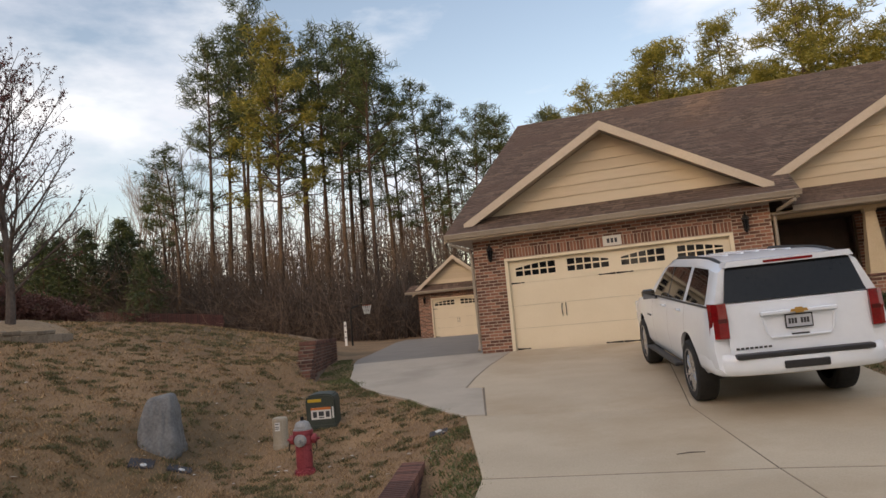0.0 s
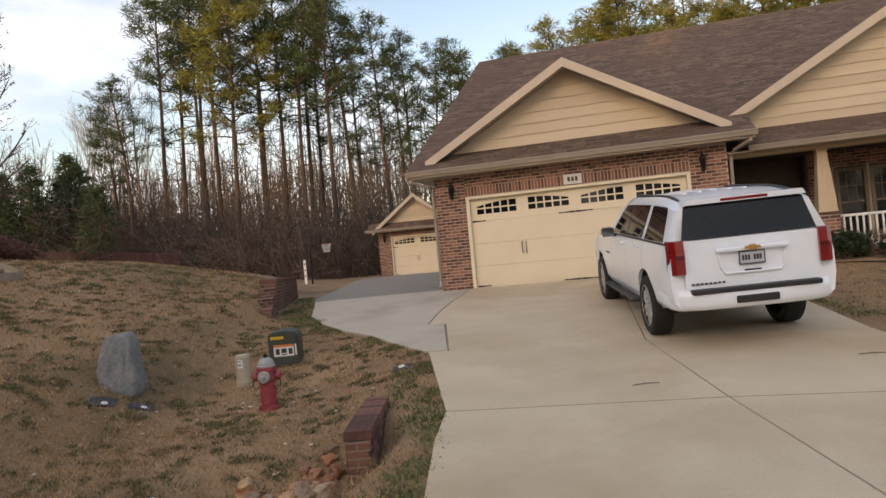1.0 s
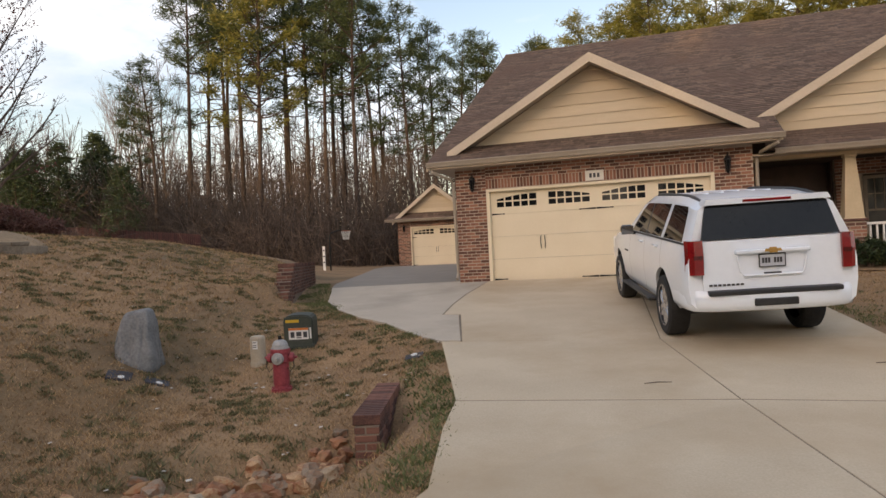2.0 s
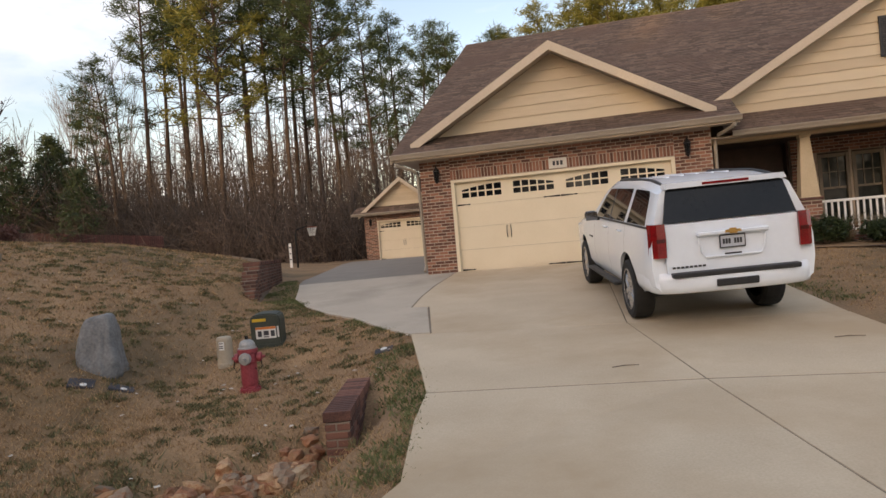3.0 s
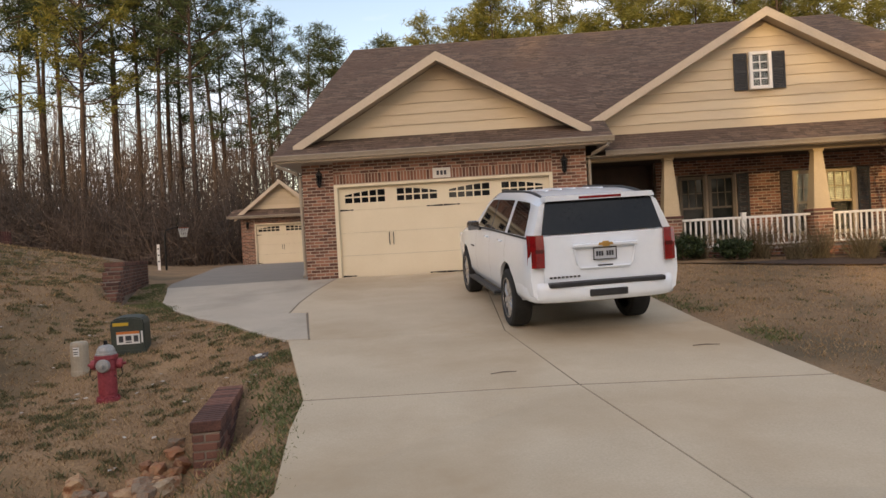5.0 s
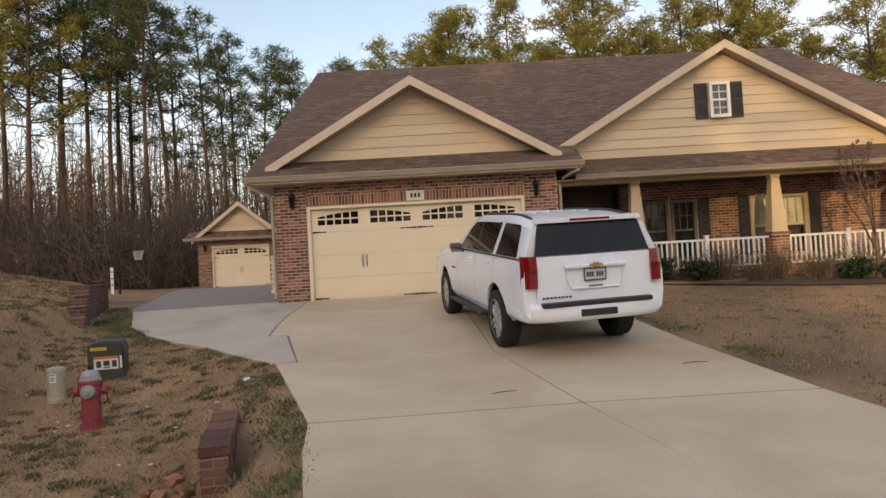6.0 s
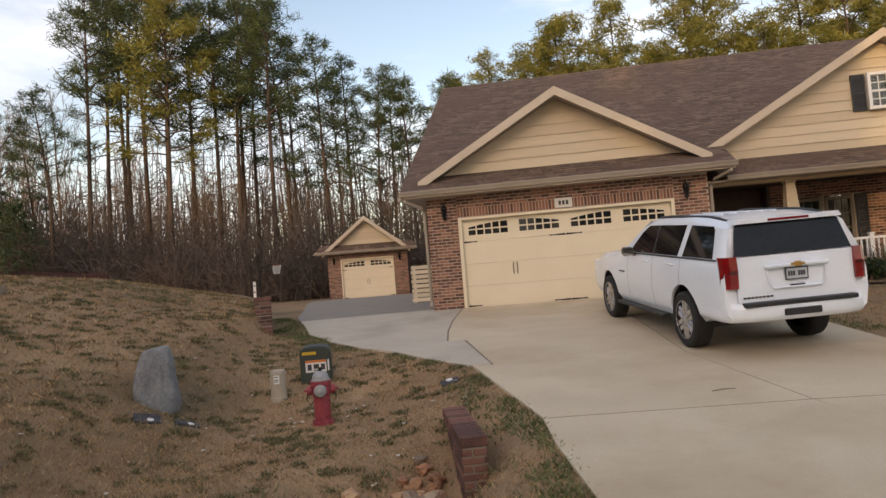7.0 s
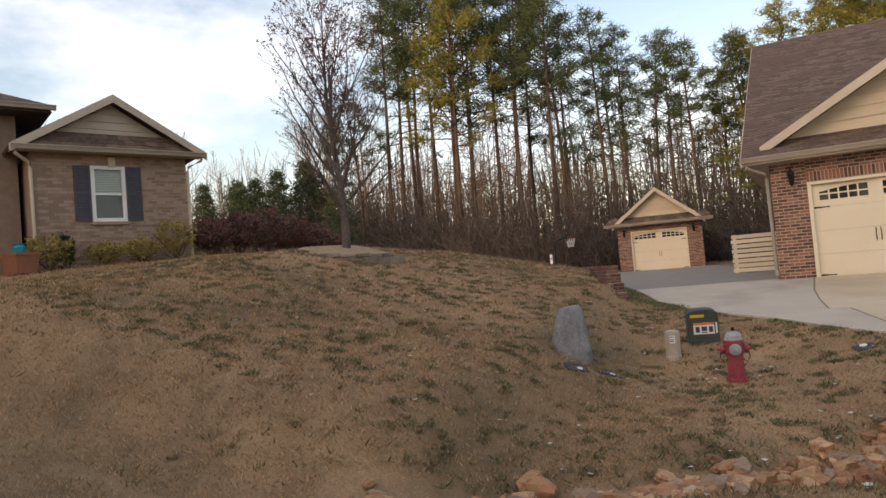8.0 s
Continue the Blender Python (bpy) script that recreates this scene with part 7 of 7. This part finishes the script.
# taller block behind and to the side, with a low hipped roof
bm = bmesh.new()
box(bm, -7.0, 0.30, 1.4, 1.6, -0.4, 3.55)
box(bm, 0.10, 0.30, 1.6, 7.0, -0.4, 3.55)
part("tall_wall", bm, M_TANBRICK, nb)
# door's dark brown carries the shade of the entry
bm = bmesh.new()
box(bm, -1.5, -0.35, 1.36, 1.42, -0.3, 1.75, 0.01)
part("entry_door", bm, M_BROWNWALL, nb, "dark entry door, shade in its colour")
shingle_roof("hip_roof", [(-8.0, 0.7, 3.70), (1.05, 0.7, 3.70), (-1.4, 3.6, 5.0), (-8.0, 3.6, 5.0)], nb)
shingle_roof("hip_roof", [(1.05, 0.7, 3.70), (1.05, 7.0, 3.70), (-1.4, 4.2, 5.0), (-1.4, 3.6, 5.0)], nb)
# under-eave shade comes from the near-black colour of this soffit
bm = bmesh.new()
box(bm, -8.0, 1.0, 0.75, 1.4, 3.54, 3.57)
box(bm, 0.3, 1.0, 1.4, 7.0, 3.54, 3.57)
part("soffit", bm, M_CEILSHADE, nb)
gutter(nb, -8.0, 1.08, 0.70, 3.70)


# ---- planting ----
def leafy(seed, w, d, h, mat, n=170, leaf=0.10, name="shrub", label="", category="shrub", group="", blades=9, m=None, gap=0.8):
    """A shrub: woody stems and a crown of many small leaves on an uneven outline."""
    rnd = random.Random(seed)
    t = empty(name, m, label, category, group)
    vs, fs = [], []
    for _ in range(9):
        a_ = rnd.uniform(0, 2 * math.pi)
        tube_raw(vs, fs, limb_path(rnd, (0, 0, -0.05), (math.cos(a_) * 0.7, math.sin(a_) * 0.7, 1), h * 0.8, 4, 0, 0.15), 0.014, 0.005, 4)
    tr_ = new("stems", mesh_raw("stems", vs, fs, M_TWIG))
    tr_.parent = t
    nv, nf = [], []
    for i in range(n):
        v = Vector((rnd.gauss(0, 1), rnd.gauss(0, 1), rnd.gauss(0, 1))).normalized()
        r = rnd.uniform(0.55, 1.0) * (gap + 0.35 * noise.noise(v * 1.8 + Vector((seed, 0, 0))))
        c = Vector((v.x * w * r, v.y * d * r, h * 0.5 + v.z * h * 0.5 * r))
        tuft(nv, nf, rnd, c, leaf * rnd.uniform(0.7, 1.2), blades, 0.3, 0.28)
    cr = new("leaves", mesh_raw("leaves", nv, nf, mat))
    cr.parent = t
    return t


def straw_tuft(seed, w, h, mat, m, label, n=170, group=""):
    """A clump of long arching grass blades."""
    rnd = random.Random(seed)
    vs, fs = [], []
    for _ in range(n):
        a_ = rnd.uniform(0, 2 * math.pi)
        path = limb_path(rnd, (rnd.gauss(0, w * 0.2), rnd.gauss(0, w * 0.2), -0.03), (math.cos(a_) * w / h * 0.8, math.sin(a_) * w / h * 0.8, 1), h * rnd.uniform(0.6, 1.1), 4, 0.06, 0.08)
        tube_raw(vs, fs, path, 0.006, 0.002, 3)
    ob = new("ornamental_grass", mesh_raw("ornamental_grass", vs, fs, mat))
    ob.matrix_basis = m
    return tagged(ob, label, "grass clump", group)


# planting bed along the porch
bm = bmesh.new()
plan = [(6.2, 0.24), (6.4, -0.35), (7.2, -0.95), (9.0, -1.45), (11.0, -1.8), (13.5, -2.1), (16.5, -2.2), (16.5, 0.24)]
top_ = [bm.verts.new((x, y, ground_z(x, y) + 0.035)) for x, y in plan]
bm.faces.new(top_)
bmesh.ops.subdivide_edges(bm, edges=bm.edges[:], cuts=3, use_grid_fill=True)
for v in bm.verts:
    v.co.z = ground_z(v.co.x, v.co.y) + 0.035 + 0.02 * noise.noise(Vector((v.co.x * 3, v.co.y * 3, 0)))
tagged(part("planting_bed", bm, M_MULCH), "dark mulch bed along the porch", "mulch bed", kind="structure")
for i, (x, y, w, h) in enumerate(((7.75, -0.35, 0.52, 0.62), (8.75, -0.45, 0.46, 0.52), (12.1, -0.75, 0.45, 0.5), (13.1, -0.8, 0.5, 0.55), (6.9, -0.1, 0.36, 0.45))):
    leafy(300 + i, w, w * 0.85, h, M_SHRUB, 330, 0.085, "evergreen_shrub", "rounded dark green shrub in the porch bed", "shrub", "porch shrubs", m=on_ground(x, y), gap=0.85)
for i, (x, y) in enumerate(((8.15, 0.02), (9.45, -0.2), (10.0, -0.6), (10.6, -0.35), (11.3, -0.7), (12.5, -0.35), (9.1, 0.0), (13.6, -0.5), (11.7, -0.2))):
    straw_tuft(330 + i, 0.5, 0.95 if i % 2 else 0.75, M_STRAW, on_ground(x, y), "dry brown ornamental grass in the porch bed", group="dry grasses")
# small bare tree before the porch
a, b, tips = bare_meshes(141, 3.6, 3, 0.5, 0.16, 0.004, (3, 5), 0.3, 0.055, 11)
sm = empty("small_bare_tree", on_ground(12.75, -0.55), "small leafless ornamental tree in bud by the porch", "tree")
t_ = new("trunk", mesh_raw("small_trunk", a, b, M_TWIG))
t_.parent = sm
bv_, bf_ = [], []
for p in tips:
    if rb.random() < 0.5:
        tuft(bv_, bf_, rb, p, 0.05, 3, 0.3, 0.4)
t_ = new("buds", mesh_raw("small_buds", bv_, bf_, M_BUD))
t_.parent = sm

# neighbour's planting: yellow-green shrubs, a round dark one, a red hedge, a planter
nm = pose(NX, NY, 0, 0, 0, N_TURN)


def by_neighbour(x, y):
    p = nm @ Vector((x, y, 0))
    return pose(p.x, p.y, ground_z(p.x, p.y))


for i, (x, y, w, h, mt) in enumerate(((3.45, -0.25, 0.68, 1.15, M_YSHRUB), (2.6, -0.25, 0.72, 0.66, M_YSHRUB), (1.75, -0.3, 0.66, 0.62, M_YSHRUB), (0.55, -0.35, 0.75, 0.92, M_YSHRUB), (0.95, -0.25, 0.26, 0.85, M_SHRUB), (-0.6, -0.3, 0.45, 0.6, M_YSHRUB))):
    leafy(360 + i, w, w * 0.8, h, mt, 240, 0.08, "foundation_shrub", "yellow-green clipped shrub at the tan house" if mt is M_YSHRUB else "small dark conical shrub at the tan house", "shrub", "neighbour shrubs", m=by_neighbour(x, y))
for i, (x, y, w, h) in enumerate(((4.6, 0.4, 0.8, 1.1), (5.5, 0.7, 0.95, 1.45), (6.4, 1.0, 1.05, 1.6), (7.4, 1.4, 1.0, 1.4), (8.4, 1.8, 0.95, 1.15), (9.4, 2.3, 0.9, 1.0))):
    leafy(380 + i, w, w * 0.8, h, M_REDHEDGE, 620, 0.085, "red_hedge_shrub", "dark red-brown hedge shrub beside the tan house", "shrub", "red hedge", m=by_neighbour(x, y))
pt = empty("planter_box", by_neighbour(-0.05, -0.75), "terracotta planter box with a teal pot", "planter")
bm = bmesh.new()
vs4 = [bm.verts.new((sx * w, sy * w * 0.8, z)) for w, z in ((0.26, 0.0), (0.32, 0.40), (0.34, 0.40), (0.34, 0.45), (0.28, 0.45), (0.26, 0.36)) for sx, sy in ((-1, -1), (1, -1), (1, 1), (-1, 1))]
for r in range(5):
    for i in range(4):
        bm.faces.new((vs4[r * 4 + i], vs4[r * 4 + (i + 1) % 4], vs4[r * 4 + 4 + (i + 1) % 4], vs4[r * 4 + 4 + i]))
bm.faces.new(vs4[:4][::-1])
bm.faces.new(vs4[-4:])
part("box", bm, M_POT, pt)
bm = bmesh.new()
lathe(bm, [(0.08, 0.36), (0.13, 0.46), (0.14, 0.58), (0.10, 0.63), (0.12, 0.66)], 16)
part("pot", bm, M_TEAL, pt, "teal glazed pot")

# red-brown picket fence beyond the crest
fence = empty("picket_fence", pose(0, 0, 0), "low red-brown picket fence beyond the lawn", "fence")
bm = bmesh.new()
prism(bm, [(-0.055, 0), (0.055, 0), (0.055, 1.12), (0, 1.2), (-0.055, 1.12)], -0.01, 0.01)
picket = mesh_of("picket", bm, M_FENCE)
for i in range(112):
    x = -37.5 + i * 0.135
    y = 19.5 + 0.06 * (x + 22)
    piece("picket", picket, pose(x, y, ground_z(x, y) + 0.08, 0, 0, 3), fence)
for zz in (0.35, 0.95):
    pts = []
    bm = bmesh.new()
    for i in range(16):
        x = -37.5 + i
        y = 19.53 + 0.06 * (x + 22)
        pts.append((x, y, ground_z(x, y) + zz))
    tube(bm, pts, [0.035] * 16, 4)
    part("rail", bm, M_FENCE, fence)

# ---- lawn cover ----
def lawn_free(x, y):
    """True where grass grows on the left lawn."""
    if x > left_edge(y) - 0.02 or (y > -3.4 and x > wall_x(y) - 0.05):
        return False
    if 0.80 < x < 1.15 and -10.0 < y < -8.3:
        return False
    d = y - (-10.1 + 0.60 * (x - 0.3))
    if abs(d) < 0.42 and x > -4.3:
        return False
    return True


def grass(name, label, count, area, test, mat, h0, h1, seed, blades=5, width=0.05, spread=0.05, kindw="grass"):
    rnd = random.Random(seed)
    vs, fs = [], []
    x0, x1, y0, y1 = area
    n = 0
    tries = 0
    while n < count and tries < count * 6:
        tries += 1
        x, y = rnd.uniform(x0, x1), rnd.uniform(y0, y1)
        if not test(x, y, rnd):
            continue
        n += 1
        z = ground_z(x, y)
        for _ in range(blades):
            a_ = rnd.uniform(0, 2 * math.pi)
            h = rnd.uniform(h0, h1)
            ox, oy = rnd.gauss(0, spread), rnd.gauss(0, spread)
            lx, ly = rnd.gauss(0, 0.7) * h, rnd.gauss(0, 0.7) * h
            wx, wy = math.cos(a_) * h * width * 2, math.sin(a_) * h * width * 2
            k = len(vs)
            vs += [(x + ox - wx, y + oy - wy, z - 0.008), (x + ox + wx, y + oy + wy, z - 0.008), (x + ox + lx, y + oy + ly, z + h * 0.8)]
            fs.append((k, k + 1, k + 2))
    return tagged(raw(name, vs, fs, mat), label, kindw, kind="stuff")


def near_left(x, y, rnd):
    return lawn_free(x, y) and rnd.random() < 1.25 - 0.05 * math.hypot(x - 1.5, y + 15)


grass("dry_grass", "short dormant tan grass of the left lawn", 59000, (-15, 2.2, -15.2, 1.5), near_left, M_BLADE, 0.018, 0.048, 61, 5, 0.065, 0.06)
grass("dry_grass_bank", "dormant tan grass on the bank above the ditch", 15000, (-11, -1.5, -14, -8.5), lambda x, y, r: lawn_free(x, y), M_BLADE, 0.022, 0.055, 73, 4, 0.065, 0.06)
grass("dry_grass_far", "dormant tan grass of the upper lawn", 9000, (-24, -4, -13, 8), lambda x, y, r: lawn_free(x, y), M_BLADE, 0.03, 0.08, 62, 4, 0.13, 0.06)
grass("dry_grass_right", "short dormant tan grass beside the porch", 18500, (6.1, 17, -12, -0.9),
      lambda x, y, r: x > 6.05 + 0.155 * max(0, -4.2 - y) and y < -0.75 - 0.1 * (x - 6.5), M_BLADE, 0.018, 0.048, 63, 5, 0.065, 0.06)


def weed_patch(x, y, rnd):
    return lawn_free(x, y) and noise.noise(Vector((x * 1.15, y * 1.5, 4.0))) * 0.5 + 1.1 * noise.noise(Vector((x * 4.6, y * 6.5, 9.0))) > 0.30


def edge_weed(x, y, rnd):
    d = left_edge(y) - x
    return 0.0 < d < 0.55 and noise.noise(Vector((x * 1.2, y * 0.9, 2.0))) > -0.05 and rnd.random() > d / 0.7


grass("lawn_weeds", "dark green weed tufts scattered in the lawn", 19000, (-13, 1, -12, 1), weed_patch, M_WEED, 0.02, 0.05, 64, 7, 0.15, 0.04, "weeds")
grass("edge_weeds", "green weeds along the driveway edge", 5500, (-4.4, 2.2, -11.2, -0.6), edge_weed, M_GREEN, 0.02, 0.06, 65, 6, 0.12, 0.06, "weeds")
def right_edge(x, y, rnd):
    d = x - 6.05 - 0.155 * max(0, -4.2 - y)
    return 0.03 < d < 0.5 and noise.noise(Vector((x * 1.2, y * 0.9, 6.0))) > 0.0 and rnd.random() > d / 0.6


grass("edge_weeds", "green weeds along the driveway edge near the porch", 900, (6.0, 8.2, -12, -3), right_edge, M_GREEN, 0.02, 0.06, 71, 6, 0.12, 0.06, "weeds")
grass("lawn_weeds", "small green weed tufts in the porch lawn", 900, (6.6, 16, -10, -2), lambda x, y, r: x > 6.4 + 0.155 * max(0, -4.2 - y) and y < -1.2 - 0.1 * (x - 6.5)
      and noise.noise(Vector((x * 3.2, y * 5.0, 9.0))) > 0.32, M_WEED, 0.02, 0.05, 72, 7, 0.15, 0.04, "weeds")
grass("wall_grass", "green grass strip by the retaining wall", 1300, (-6.0, -1.9, -4.4, 2.0), lambda x, y, r: wall_x(y) + 0.36 < x < -2.37 - 0.533 * (y + 3.55) and r.random() < 0.9 - 0.5 * max(0, -3.4 - y), M_GREEN, 0.02, 0.045, 66, 6, 0.12, 0.05, "grass")
grass("ditch_grass", "straggling green and dry grass among ditch stones", 240, (-6.5, 1.4, -14.5, -9.2),
      lambda x, y, r: 0.35 < abs(y - (-10.1 + 0.60 * (x - 0.3))) < 1.0 and x < left_edge(y), M_WEED, 0.04, 0.11, 67, 6, 0.07, 0.05, "grass")
rl = random.Random(70)
vs_, fs_ = [], []
for i in range(260):
    x, y = rl.uniform(-11, 1.0), rl.uniform(-12, -4)
    if lawn_free(x, y):
        z, a_, s = ground_z(x, y) + 0.03, rl.uniform(0, 6.3), rl.uniform(0.018, 0.04)
        k = len(vs_)
        vs_ += [(x + s * math.cos(a_ + q), y + s * math.sin(a_ + q), z + rl.uniform(0, 0.015)) for q in (0, 1.4, 3.1, 4.6)]
        fs_.append((k, k + 1, k + 2, k + 3))
tagged(raw("leaf_litter", vs_, fs_, M_LITTER), "pale dry leaf scraps on the lawn", "litter", kind="stuff")
# twigs fallen on the concrete
for i, (x, y, r, l) in enumerate(((3.55, -8.55, 20, 0.28), (5.85, -7.75, 5, 0.3))):
    bm = bmesh.new()
    tube(bm, [(-l / 2, 0, 0), (0, 0.015, 0.004), (l / 2, -0.01, 0)], [0.004, 0.005, 0.003], 5)
    tw = part("fallen_twig", bm, M_TWIG)
    tw.matrix_basis = pose(x, y, base_z(y) + TOP + 0.008, 0, 0, r)
    tagged(tw, "thin brown twig lying on the concrete", "twig", "fallen twigs")

# ---- woods across the street: unseen, added to shade the yard ----
copy_thing(EVER[2], pose(-12.4, -51, -1.2, 0, 0, 40) @ Matrix.Diagonal((1.7, 1.7, 1.85, 1)))
# heights and gaps are set by where sun should reach the house
for i in range(30):
    x, y = -62 + i * 4.1 + rw_.uniform(-1.2, 1.2), -52 + rw_.uniform(-5, 5)
    s = rw_.uniform(1.4, 1.6) if -5.2 < x < 3 else rw_.uniform(2.2, 3.0)
    copy_thing(EVER[rw_.randrange(3)], pose(x, y, -1.2, 0, 0, rw_.uniform(0, 360)) @ Matrix.Diagonal((s * 0.75, s * 0.75, s, 1)))
for i in range(14):
    x, y = -60 + i * 9 + rw_.uniform(-3, 3), -46 + rw_.uniform(-3, 3)
    copy_thing(BARE[rw_.randrange(4)], pose(x, y, -1.2, 0, 0, rw_.uniform(0, 360)) @ Matrix.Scale(rw_.uniform(0.8, 1.2), 4))
for i in range(18):
    x, y = -34 + i * 1.6 + rw_.uniform(-0.6, 0.6), -57 + rw_.uniform(-2, 2)
    if -17 < x < -11.5 or x > -8.7:
        continue
    copy_thing(EVER[rw_.randrange(3)], pose(x, y, -1.2, 0, 0, rw_.uniform(0, 360)) @ Matrix.Diagonal((2.3, 2.3, rw_.uniform(2.9, 3.4), 1)))
# a close belt of evergreens and a few pines farther along it, added as sun blockers
r5_ = random.Random(52)
for i in range(27):
    x = -49.0 + i * 1.58
    h = 2.35 if -14.2 < x < -12.6 else 3.15
    copy_thing(EVER[i % 3], pose(x + r5_.uniform(-0.3, 0.3), -54 + r5_.uniform(-1.0, 1.0), -1.2, 0, 0, r5_.uniform(0, 360)) @ Matrix.Diagonal((1.35, 1.35, h * r5_.uniform(0.97, 1.03), 1)))
for x in (-15.2, -14.2, -13.2, -12.2):
    copy_thing(EVER[0], pose(x, -49.5, -1.2, 0, 0, r5_.uniform(0, 360)) @ Matrix.Diagonal((1.0, 1.0, 2.42, 1)))
for i, x in enumerate((-8.2, -6.8, -5.4, -4.2, -3.0)):
    copy_thing(PINES[1 + 2 * (i % 2)], pose(x, -54 - (i % 2), -1.2, 0, 0, 70 * i) @ Matrix.Diagonal((0.9, 0.9, 1.06, 1)))
